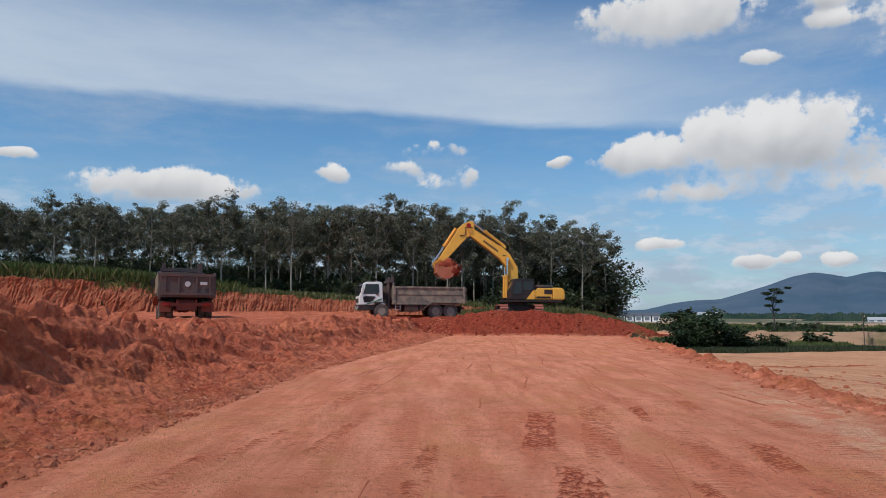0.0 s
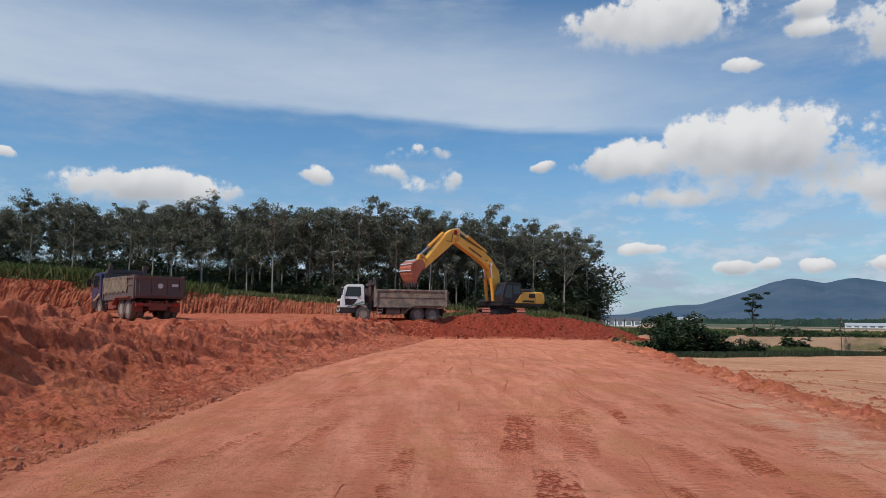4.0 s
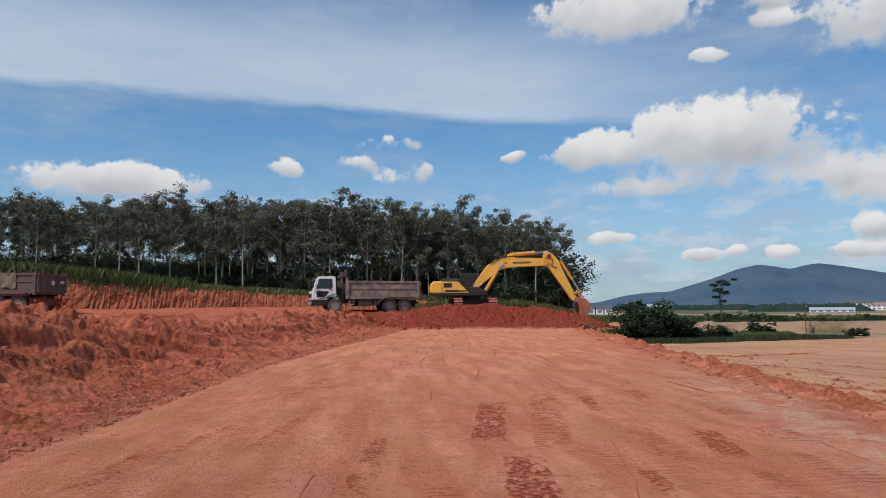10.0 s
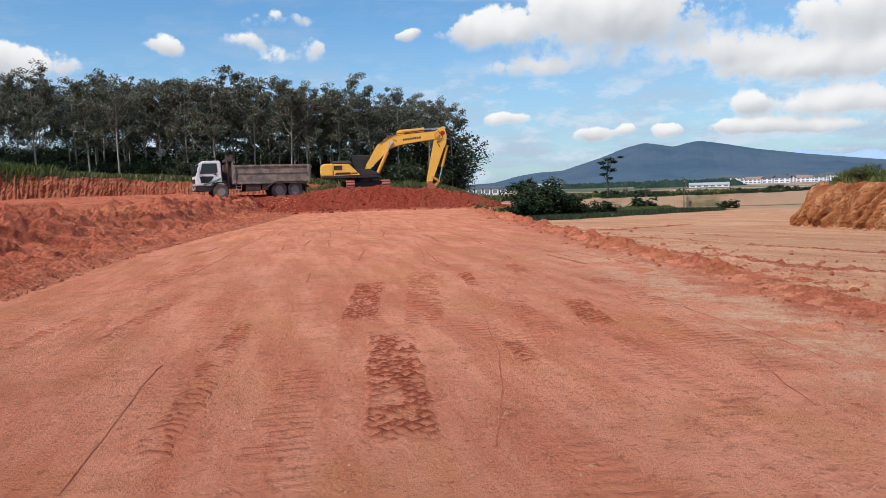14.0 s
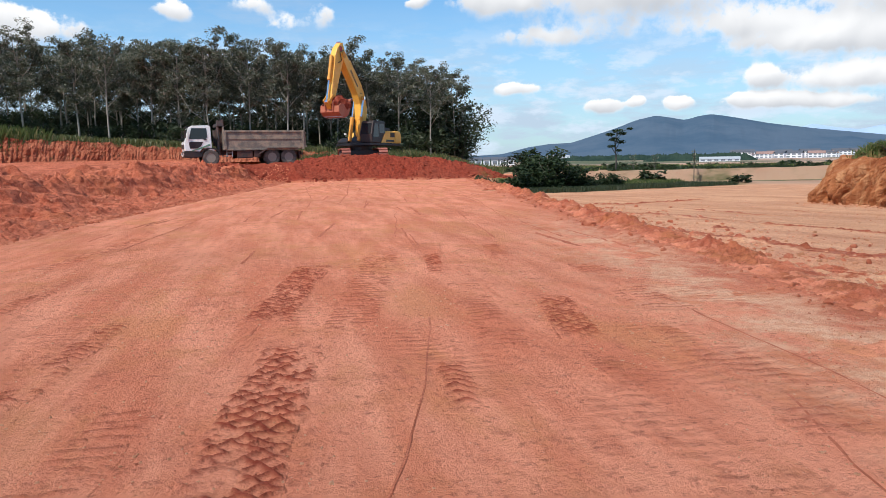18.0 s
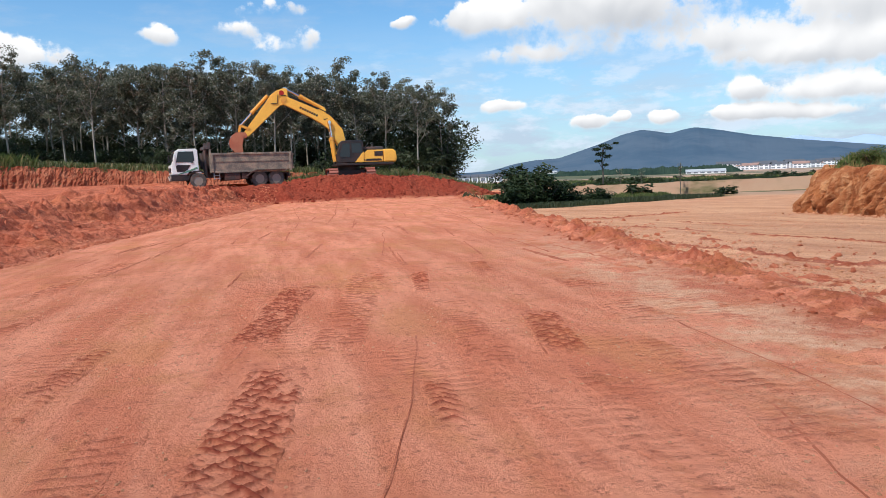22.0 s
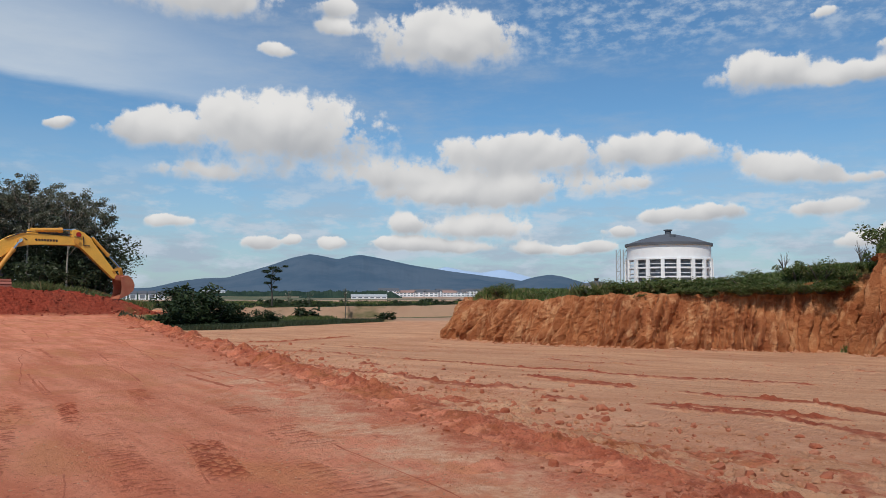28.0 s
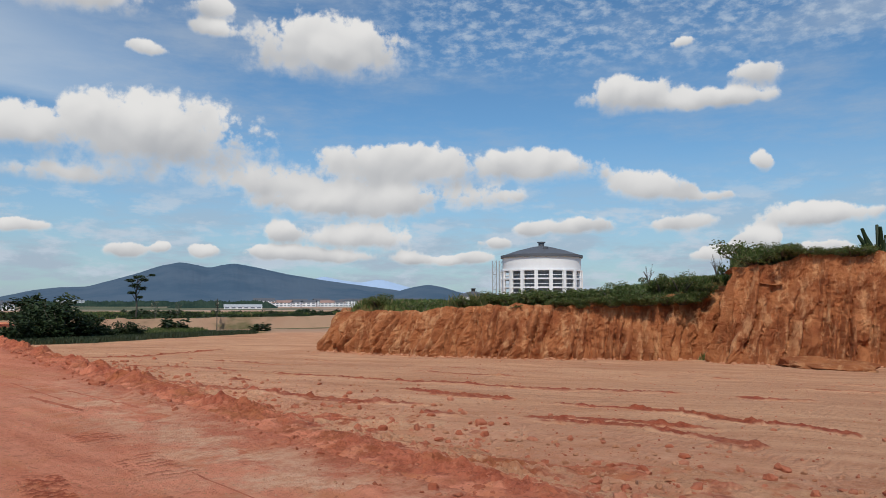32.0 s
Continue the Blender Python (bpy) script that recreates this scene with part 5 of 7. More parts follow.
def right_side_plants():
    rand = random.Random(5)
    thicket = bush("thicket_bush", 51, 3.2, 2.6, 1900, 0.14, LEAF_DARK, "dense dark green thicket bush on the grass strip", "thicket", 9)
    spots = [(16.8, 44.2, 0.85), (18.2, 44.6, 0.98), (19.3, 45.2, 0.72), (15.7, 43.6, 0.6), (17.3, 46.0, 0.95), (20.7, 45.4, 0.42), (22.6, 46.4, 0.5), (23.4, 47.2, 0.3)]
    for k, (x, y, s) in enumerate(spots):
        m = Matrix.Translation((x, y, height(x, y) - 0.1)) @ pose(0, 0, 0, 0, 0, k * 77)
        c = thicket if k == 0 else copy_thing(thicket, m)
        c.matrix_basis = m @ Matrix.Diagonal((s * 1.15, s * 1.1, s * 0.84, 1))
    # lone flat-topped tree
    root = tagged(new("lone_tree"), "lone tall tree with flat layered crown", "tree")
    pts = [(0, 0, -0.2), (0.1, 0, 2.0), (-0.05, 0, 3.6), (0.25, 0, 5.4)]
    part("trunk", Shape().tube(pts, [0.13, 0.1, 0.08, 0.03], 7), BARK_DARK, root, smooth=True)
    centres = []
    for x, z, r in ((0.2, 5.5, 0.7), (-0.8, 5.1, 0.6), (0.9, 5.2, 0.6), (-0.3, 4.5, 0.7), (0.7, 4.2, 0.6), (-0.6, 3.7, 0.5), (0.5, 3.2, 0.4), (1.7, 5.75, 0.35)):
        part("limb", Shape().tube([(0, 0, z - 0.9), (x * 0.6, 0.1, z - 0.25), (x, 0.15, z)], [0.05, 0.035, 0.015], 5), BARK_DARK, root)
        centres.append(((x, 0.15 * (-1) ** int(z * 10), z), r))
    v, f = leaf_cloud(rand, centres, 1500, 0.11, 0.2, 0.35)
    part("crown", array_mesh("crown", v, f, LEAF_DARK, False), LEAF_DARK, root, "flat layers of dark leaves")
    p = polar(25.3, 90)
    root.matrix_basis = Matrix.Translation((p.x, p.y, height(p.x, p.y)))
    # low scrub on the far plain
    scrub = bush("plain_shrub", 61, 1.7, 1.0, 320, 0.14, LEAF_DARK, "low shrub on the scrubby plain", "plain shrubs", 5)
    for k in range(95):
        a, d = rand.uniform(17, 42), rand.choice((rand.uniform(60, 95), rand.uniform(90, 170), rand.uniform(150, 240)))
        if a > 34.5 and d < 125:
            d += 90
        q = polar(a, d)
        s = rand.uniform(0.5, 1.3) * (1.5 if d > 140 else 1.0)
        m = Matrix.Translation((q.x, q.y, height(q.x, q.y) - 0.1)) @ pose(0, 0, 0, 0, 0, rand.uniform(0, 360))
        c = scrub if k == 0 else copy_thing(scrub, m)
        c.matrix_basis = m @ Matrix.Diagonal((s * 1.5, s * 1.5, s, 1))
    sapling = tagged(new("bare_sapling"), "thin nearly bare sapling on the plain", "tree", "saplings")
    part("trunk", Shape().tube([(0, 0, -0.1), (0.08, 0, 1.4), (-0.05, 0, 2.6)], [0.05, 0.035, 0.012], 6), BARK_DARK, sapling)
    for k in range(6):
        part("twig", Shape().tube([(0.02, 0, 1.0 + k * 0.25), (0.35 * (-1) ** k, 0.1, 1.5 + k * 0.25)], [0.018, 0.006], 4), BARK_DARK, sapling)
    v, f = leaf_cloud(rand, [((0.2 * (-1) ** k, 0, 1.5 + 0.25 * k), 0.25) for k in range(5)], 90, 0.08)
    part("crown", array_mesh("crown", v, f, LEAF, False), LEAF, sapling)
    for k, (a, d) in enumerate(((26.6, 82), (31.0, 66), (28.2, 88))):
        q = polar(a, d)
        m = Matrix.Translation((q.x, q.y, height(q.x, q.y))) @ pose(0, 0, 0, 0, 0, k * 70)
        c = sapling if k == 0 else copy_thing(sapling, m)
        c.matrix_basis = m
    # creepers and shrubs on the plateau behind the cut
    top_bush = [bush("plateau_shrub", 71, 2.2, 0.85, 2000, 0.06, LEAF_GREEN, "low green creeper mound on the cut plateau", "plateau shrubs", 9),
                bush("plateau_shrub", 72, 1.6, 0.8, 1500, 0.055, LEAF_GREEN, "small leafy shrub at the rim of the cut", "plateau shrubs", 7),
                bush("plateau_shrub", 73, 2.6, 1.1, 2300, 0.065, LEAF_GREEN, "dense green creeper mound on the cut plateau", "plateau shrubs", 9)]
    used = set()
    for k in range(150):
        y = rand.uniform(3, 25)
        back = rand.choice((rand.uniform(1.0, 2.2), rand.uniform(1.4, 5), rand.uniform(3, 16)))
        x = float(np.interp(y, CUT_Y, CUT_X)) + back
        yb = y + back * 0.45
        if y > 20.5 and back < 4:
            continue
        q = rand.randrange(3)
        s = rand.uniform(0.55, 1.15) * (1.0 if y < 19 else 0.6)
        s *= 0.6 if y > 11.5 else 0.42
        m = Matrix.Translation((x, yb, height(x, yb) - 0.08)) @ pose(0, 0, 0, 0, 0, rand.uniform(0, 360))
        if q in used:
            c = copy_thing(top_bush[q], m)
        else:
            used.add(q)
            c = top_bush[q]
        c.matrix_basis = m @ Matrix.Diagonal((s * 1.2, s * 1.2, s * 0.85, 1))
    rim = [(float(np.interp(y, CUT_Y, CUT_X)) + 1.3, y + 0.3, 0.9) for y in np.arange(4, 25, 0.5)]
    grass_patch("rim_grass", rim, 12000, 0.25, LEAF_GREEN, "green grass along the rim of the cut", 6, 0.02)
    grass_patch("rim_tall_grass", [(22.2, 20.2, 0.45), (22.6, 19.2, 0.4), (21.4, 24.8, 0.3)], 900, 0.5, GRASS, "tall dry grass tufts on the cut corner", 7, 0.014)
    plateau = [(float(np.interp(y, CUT_Y, CUT_X)) + b, y + b * 0.4, 1.8) for y in np.arange(2, 25, 1.3) for b in (3.0, 6.0, 10.0)]
    grass_patch("plateau_grass", plateau, 26000, 0.15, LEAF_GREEN, "rank green grass over the plateau", 8, 0.03)
    # creepers that hang over the rim
    for k in range(34):
        y = rand.choice((rand.uniform(12.2, 17), rand.uniform(8, 19.5), rand.uniform(12.4, 15)))
        x = float(np.interp(y, CUT_Y, CUT_X)) + rand.uniform(0.55, 1.0)
        c = copy_thing(top_bush[rand.randrange(3)], Matrix.Translation((x, y, float(cut_top(y)) - rand.uniform(0.04, 0.16))) @ pose(0, 0, 0, 0, 0, rand.uniform(0, 360)))
        s = rand.uniform(0.3, 0.55)
        c.scale = (s * 0.9, s * 1.2, s * 0.7)
        tagged(c, "green creeper hanging over the rim of the cut")
    for y, back, q in ((23.9, 1.5, 0.42), (22.4, 2.2, 0.5), (19.0, 2.4, 0.55), (17.4, 1.8, 0.7), (16.2, 2.6, 0.62), (15.0, 1.6, 0.66), (14.2, 2.8, 0.8), (13.4, 1.5, 0.6), (12.4, 1.7, 0.75), (11.6, 2.3, 0.7), (10.4, 1.6, 0.45), (9.3, 2.0, 0.5), (8.3, 1.6, 0.4)):
        x = float(np.interp(y, CUT_Y, CUT_X)) + back
        c = copy_thing(top_bush[int(y * 10) % 3], Matrix.Translation((x, y, height(x, y) - 0.06)) @ pose(0, 0, 0, 0, 0, y * 50))
        c.scale = (q, q * 1.1, q * 1.05)
        tagged(c, "bushy green shrub standing above the rim grass")
    # stiff upright stalks at the high southern end
    stalks = tagged(new("stalk_plant"), "dark plant with stiff upright stalks on the rim", "plant")
    for k in range(9):
        a = k * 2.4
        part("stalk", Shape().tube([(0.05 * math.cos(a), 0.05 * math.sin(a), 0), (0.25 * math.cos(a), 0.25 * math.sin(a), 0.5), (0.42 * math.cos(a), 0.42 * math.sin(a), 0.8 + 0.12 * (k % 3))], [0.05, 0.06, 0.03], 6), LEAF_DARK, stalks)
    x, y = 29.5, 8.05
    stalks.matrix_basis = Matrix.Translation((x, y, height(x, y) - 0.05)) @ Matrix.Scale(1.55, 4)
    # leafless sprigs on the rim
    sprig = tagged(new("bare_shrub"), "leafless twiggy shrub on the rim of the cut", "shrub", "bare shrubs")
    for k in range(11):
        a, r = k * 2.4, 0.16 + 0.03 * (k % 4)
        top_ = (r * math.cos(a), r * math.sin(a), 0.62 + 0.09 * (k % 5))
        part("twig", Shape().tube([(0, 0, -0.05), (top_[0] * 0.35, top_[1] * 0.35, 0.3), top_], [0.016, 0.011, 0.004], 4).tube([(top_[0] * 0.5, top_[1] * 0.5, 0.4), (top_[0] * 1.5, top_[1] * 0.4, 0.66)], [0.008, 0.003], 4), BARK_DARK, sprig)
    for k, (x, y, q) in enumerate(((26.4, 10.0, 1.25), (26.7, 9.7, 0.95), (30.0, 16.4, 0.9), (24.0, 15.6, 0.7), (31.5, 14.2, 1.0))):
        m = Matrix.Translation((x, y, height(x, y))) @ pose(0, 0, 0, 0, 0, 67 * k) @ Matrix.Scale(q, 4)
        c = sprig if k == 0 else copy_thing(sprig, m)
        c.matrix_basis = m
    # green and straw-coloured scrub in broken bands over the far plain
    spread_ = np.random.RandomState(21)
    for a0, a1, d0, d1, count, tall, blades, mat, label in (
            (20, 30, 50, 66, 90, 0.32, 16000, LEAF_GREEN, "low green scrub beyond the grass strip"),
            (19, 38.5, 84, 112, 170, 0.75, 22000, LEAF_GREEN, "green scrub band across the plain"),
            (22, 38.5, 74, 82, 60, 0.5, 6000, GRASS, "straw-coloured scrub on the plain"),
            (17, 39, 128, 150, 110, 0.9, 12000, LEAF_DARK, "dark scrub band far over the plain"),
            (16, 40, 185, 215, 120, 1.1, 9000, LEAF_GREEN, "distant green scrub on the plain")):
        aa, dd = spread_.uniform(a0, a1, count), spread_.uniform(d0, d1, count)
        keep_ = fbm(aa * 0.45, dd * 0.05, 3, 640) > -0.16
        places = [(*polar(a, d).xy, spread_.uniform(0.5, 1.0) * d * 0.022) for a, d in zip(aa[keep_], dd[keep_])]
        grass_patch("plain_scrub", places, blades, tall, mat, label, 30 + count, 0.0011 * d0)


right_side_plants()

# ---- dump trucks ----
def wheel_mesh(r, w, material=None):
    tyre = Shape().lathe([(-w / 2, r * 0.56), (-w / 2, r * 0.9), (-w * 0.38, r), (w * 0.38, r), (w / 2, r * 0.9), (w / 2, r * 0.56), (-w / 2, r * 0.56)], 28, cap=False)
    for k in range(28):
        t = 2 * math.pi * k / 28
        tyre.box((0, 0, r * 1.005), (w * 0.8, r * 0.09, r * 0.05), pose(0, 0, 0, math.degrees(t), 0, 0))
    rim = Shape().lathe([(-w * 0.42, r * 0.57), (-w * 0.40, r * 0.5), (-w * 0.1, r * 0.44), (-w * 0.05, r * 0.2), (-w * 0.36, r * 0.18), (-w * 0.38, 0.02)], 24)
    for k in range(8):
        t = 2 * math.pi * k / 8
        rim.box((-w * 0.1, 0, r * 0.33), (0.05, 0.06, 0.06), pose(0, 0, 0, math.degrees(t), 0, 0))
    return tyre, rim


def dump_truck(name, label, cab_paint, stripe, bed_mat, frame_mat, tarp):
    root = tagged(new(name), label, "dump truck")
    # frame and running gear
    f = Shape()
    for x in (-0.42, 0.42):
        f.box((x, -0.1, 0.82), (0.1, 7.2, 0.26))
    for y in (-3.4, -2.15, -0.6, 0.8, 2.4, 3.3):
        f.box((0, y, 0.82), (0.84, 0.12, 0.2))
    part("chassis", f, frame_mat, root, bevel=0.01)
    for y in (2.3, -1.6, -2.7):
        part("axle", Shape().tube([(-0.95, y, 0.52), (-0.2, y, 0.52), (0, y, 0.52), (0.2, y, 0.52), (0.95, y, 0.52)], [0.08, 0.08, 0.2, 0.08, 0.08], 10), frame_mat, root)
    tyre, rim = wheel_mesh(0.52, 0.3)
    tyre, rim = tyre.mesh("tyre", TYRE, 0, False), rim.mesh("rim", RIM, 0, False)
    wheels = []
    for y, xs in ((2.3, (-1.03, 1.03)), (-1.6, (-1.05, -0.72, 0.72, 1.05)), (-2.7, (-1.05, -0.72, 0.72, 1.05))):
        for x in xs:
            w = new("wheel")
            w.parent = root
            w.matrix_basis = pose(x, y, 0.52, 0, 0, 0 if x < 0 else 180)
            part("tyre", tyre, TYRE, w)
            part("rim", rim, RIM, w)
            wheels.append((w, x, y))
    for x in (-1, 1):
        part("mudguard", Shape().prism([(-3.3, 1.08), (-3.3, 1.13), (-1.4, 1.13), (-1.05, 1.0), (-0.7, 0.72), (-0.78, 0.7), (-1.1, 0.94), (-1.42, 1.08)], x * 1.2 - 0.22, x * 1.2 + 0.02), frame_mat, root)
        part("mud_flap", Shape().box((x * 0.95, -3.42, 0.62), (0.5, 0.03, 0.5)), frame_mat, root)
        part("side_tank", Shape().box((x * 0.98, 0.15, 0.72), (0.42, 1.0, 0.48)), frame_mat, root, bevel=0.05)
        part("tool_box", Shape().box((x * 1.0, -0.65, 0.75), (0.36, 0.42, 0.4)), frame_mat, root, bevel=0.02)
        ladder = Shape()
        for dy in (0.95, 1.3):
            ladder.box((x * 1.12, dy, 0.95), (0.04, 0.04, 0.75))
        for dz in (0.62, 0.82, 1.02, 1.22):
            ladder.box((x * 1.12, 1.125, dz), (0.04, 0.33, 0.03))
        part("ladder", ladder, STEEL_PALE if not tarp else frame_mat, root)
    # cab
    cab = part("cab", Shape().prism([(3.55, 0.95), (3.86, 0.95), (3.88, 1.5), (3.6, 2.42), (3.4, 2.56), (2.36, 2.58), (2.24, 2.48), (2.2, 1.15), (2.05, 1.05), (2.05, 0.95), (2.75, 1.15), (2.95, 0.92)], -1.18, 1.18), cab_paint, root, bevel=0.05)
    lower = part("cab_sill", Shape().prism([(3.86, 0.55), (3.92, 0.6), (3.92, 0.93), (2.98, 0.93), (2.86, 0.75), (2.9, 0.55)], -1.17, 1.17), BLACK, root, "black lower cab and bumper", bevel=0.03)
    part("windscreen", Shape().add([(-1.02, 3.885, 1.58), (1.02, 3.885, 1.58), (0.96, 3.66, 2.34), (-0.96, 3.66, 2.34), (-1.02, 3.84, 1.58), (1.02, 3.84, 1.58), (0.96, 3.62, 2.34), (-0.96, 3.62, 2.34)], [(0, 1, 2, 3), (7, 6, 5, 4), (0, 4, 5, 1), (1, 5, 6, 2), (2, 6, 7, 3), (3, 7, 4, 0)]), GLASS, cab, "dark windscreen")
    for x in (-1, 1):
        part("side_window", Shape().prism([(3.58, 1.72), (3.42, 2.4), (2.5, 2.4), (2.46, 1.82), (2.58, 1.72)], x * 1.165, x * 1.195), GLASS, cab, "dark side window")
        part("door_panel", Shape().prism([(3.55, 1.12), (3.6, 1.5), (3.45, 1.56), (2.72, 1.54), (2.9, 1.24), (3.1, 1.12)], x * 1.16, x * 1.2), BLACK if not tarp else cab_paint, cab, "black lower door window" if not tarp else "")
        part("door_stripe", Shape().prism([(3.45, 1.0), (2.85, 1.2), (2.3, 1.42), (2.3, 1.3), (2.85, 1.1), (3.45, 0.94)], x * 1.178, x * 1.2), stripe, cab, "coloured door stripe")
        part("door_handle", Shape().box((x * 1.2, 2.6, 1.68), (0.04, 0.18, 0.05)), BLACK, cab)
        part("mirror", Shape().box((x * 1.38, 3.82, 2.0), (0.2, 0.08, 0.42)).tube([(x * 1.15, 3.66, 2.28), (x * 1.38, 3.82, 2.24)], 0.02, 5), BLACK, cab)
        part("headlamp", Shape().box((x * 0.88, 3.925, 0.78), (0.36, 0.04, 0.18)), LAMP_CLEAR, lower, "clear headlamp")
        part("wheel_arch", Shape().prism([(2.95, 0.62), (2.82, 0.96), (2.55, 1.16), (2.1, 1.18), (1.8, 1.0), (1.66, 0.7), (1.74, 0.68), (1.86, 0.95), (2.12, 1.1), (2.52, 1.09), (2.75, 0.92), (2.87, 0.6)], x * 1.2 - 0.3 * (x > 0), x * 1.2 + 0.3 * (x < 0)), BLACK, root, "black wheel arch")
    part("grille", Shape().box((0, 3.885, 1.25), (1.5, 0.06, 0.28)), BLACK, cab, "black grille")
    part("number_plate", Shape().box((0, 3.93, 0.68), (0.5, 0.02, 0.13)), PLATE, lower, "pale number plate with dark bars")
    part("sun_visor", Shape().box((0, 3.6, 2.5), (2.0, 0.22, 0.05)), BLACK, cab)
    # gear behind the cab
    part("exhaust_pipe", Shape().tube([(-0.85, 1.75, 0.9), (-0.85, 1.75, 2.5), (-0.85, 1.6, 2.75)], 0.08, 10), DARK_STEEL, root)
    part("air_cleaner", Shape().tube([(0.8, 1.75, 1.3), (0.8, 1.75, 2.35)], 0.16, 12), DARK_STEEL, root)
    part("hoist_guard", Shape().box((0, 1.62, 1.7), (1.1, 0.25, 1.5)), frame_mat, root)
    # tipping bed
    bed = part("bed_floor", Shape().box((0, -1.2, 1.12), (2.3, 5.2, 0.12)), bed_mat, root)
    hi = 2.2 if not tarp else 2.12
    for x in (-1, 1):
        side = part("bed_side", Shape().prism([(1.45, hi), (-3.75, hi), (-3.82, 1.3), (-3.3, 1.0), (1.2, 1.0), (1.45, 1.15)], x * 1.17, x * 1.22), bed_mat, root, "scraped steel bed side")
        part("top_rail", Shape().box((x * 1.21, -1.15, hi), (0.13, 5.3, 0.13)), bed_mat, side, bevel=0.02)
        part("bottom_rail", Shape().box((x * 1.2, -1.05, 1.03), (0.12, 4.6, 0.12)), bed_mat, side, bevel=0.02)
        part("middle_rail", Shape().box((x * 1.225, -1.15, 1.72), (0.06, 5.2, 0.06)), bed_mat, side)
        for y in (1.38, -3.68):
            part("corner_post", Shape().box((x * 1.22, y, 1.62), (0.14, 0.16, 1.2)), bed_mat, side, bevel=0.02)
        if tarp:
            rand = random.Random(9)
            v, q = [], []
            n = 44
            for i in range(n + 1):
                for j in range(6):
                    y = 1.35 - 4.0 * i / n
                    sag = 0.16 * abs(math.sin(i * 0.42)) + 0.08 * rand.random()
                    v.append((x * (1.25 + 0.05 * rand.random() + 0.03 * math.sin(i * 0.9 + j)), y, hi + 0.08 - j * (0.14 + sag * 0.16)))
            for i in range(n):
                for j in range(5):
                    a = i * 6 + j
                    q.append((a, a + 1, a + 7, a + 6))
            part("tarpaulin", Shape().add(v, q), TARP, root, "crumpled tan canvas tarpaulin draped over the side", smooth=True)
    part("headboard", Shape().box((0, 1.45, 1.75), (2.4, 0.1, 1.5)), bed_mat, root, bevel=0.02)
    part("headboard_top", Shape().box((0, 1.62, 2.62), (2.1, 0.42, 0.2)).box((-0.9, 1.5, 2.8), (0.2, 0.2, 0.32)).box((0.95, 1.5, 2.7), (0.24, 0.24, 0.6)), DARK_STEEL, root, "dusty tarpaulin gear over the headboard", bevel=0.02)
    gate = part("tailgate", Shape().box((0, -3.82, 1.66), (2.44, 0.09, 1.0)), bed_mat, root, bevel=0.015)
    for z in (1.22, 2.1):
        part("gate_rail", Shape().box((0, -3.88, z), (2.46, 0.08, 0.12)), bed_mat, gate)
    for x in (-1.0, -0.4, 0.4, 1.0):
        part("gate_rib", Shape().box((x, -3.88, 1.66), (0.08, 0.06, 0.8)), bed_mat, gate)
    part("gate_mark", Shape().lathe([(-0.01, 0.13), (0.01, 0.13)], 16), PLATE, gate, "faded round painted mark", m=pose(0, -3.875, 1.68, 0, 0, 90))
    part("gate_plate", Shape().box((0.72, -3.93, 1.72), (0.32, 0.02, 0.14)), PLATE, gate, "pale plate with dark bars")
    rear = part("rear_bumper", Shape().box((0, -3.62, 0.72), (2.2, 0.12, 0.16)).box((0, -3.6, 0.55), (0.9, 0.12, 0.2)), frame_mat, root)
    for x in (-1, 1):
        part("tail_lamp", Shape().box((x * 0.9, -3.7, 0.74), (0.34, 0.05, 0.12)), LAMP_RED, rear, "red tail lamp")
    return root, wheels


white_truck, _ = dump_truck("dump_truck", "parked white-cab dump truck with weathered grey steel bed", WHITE_PAINT, STRIPE_GREEN, BED_GREY, CHASSIS, False)
white_truck.matrix_basis = pose(-0.15, 50.2, 1.06, 0, 0, 102) @ Matrix.Scale(0.93, 4)
blue_truck, blue_wheels = dump_truck("dump_truck", "dark blue dump truck with tan tarpaulin driving away", BLUE_PAINT, STRIPE_TAN, BED_DARK, CHASSIS_RED, True)

# ---- excavator ----
EX, DIGGER_SCALE = Vector((7.2, 50.9, 1.13)), 0.93
BOOM_FOOT, BOOM_L, ARM_L = (0.15, 1.76), 5.7, 3.55


def turned(points, degrees_):
    c, s = math.cos(radians(degrees_)), math.sin(radians(degrees_))
    return [(a * c - b * s, a * s + b * c) for a, b in points]


def box_beam(outline, half, material, name, parent, label="", bevel=0.03):
    return part(name, Shape().prism(outline, -half, half), material, parent, label, bevel)


def cylinder_parts(root, name, r):
    barrel = part(name + "_barrel", Shape().tube([(0, 0, 0), (0, 1, 0)], r, 12).tube([(0, 0.9, 0), (0, 1.02, 0)], r * 1.2, 12), YELLOW_WORN, root, smooth=False)
    rod = part(name + "_rod", Shape().tube([(0, -1, 0), (0, 0, 0)], r * 0.55, 10).tube([(-r, 0, 0), (r, 0, 0)], r * 0.7, 10), CHROME, root, "bright steel rod")
    return barrel, rod


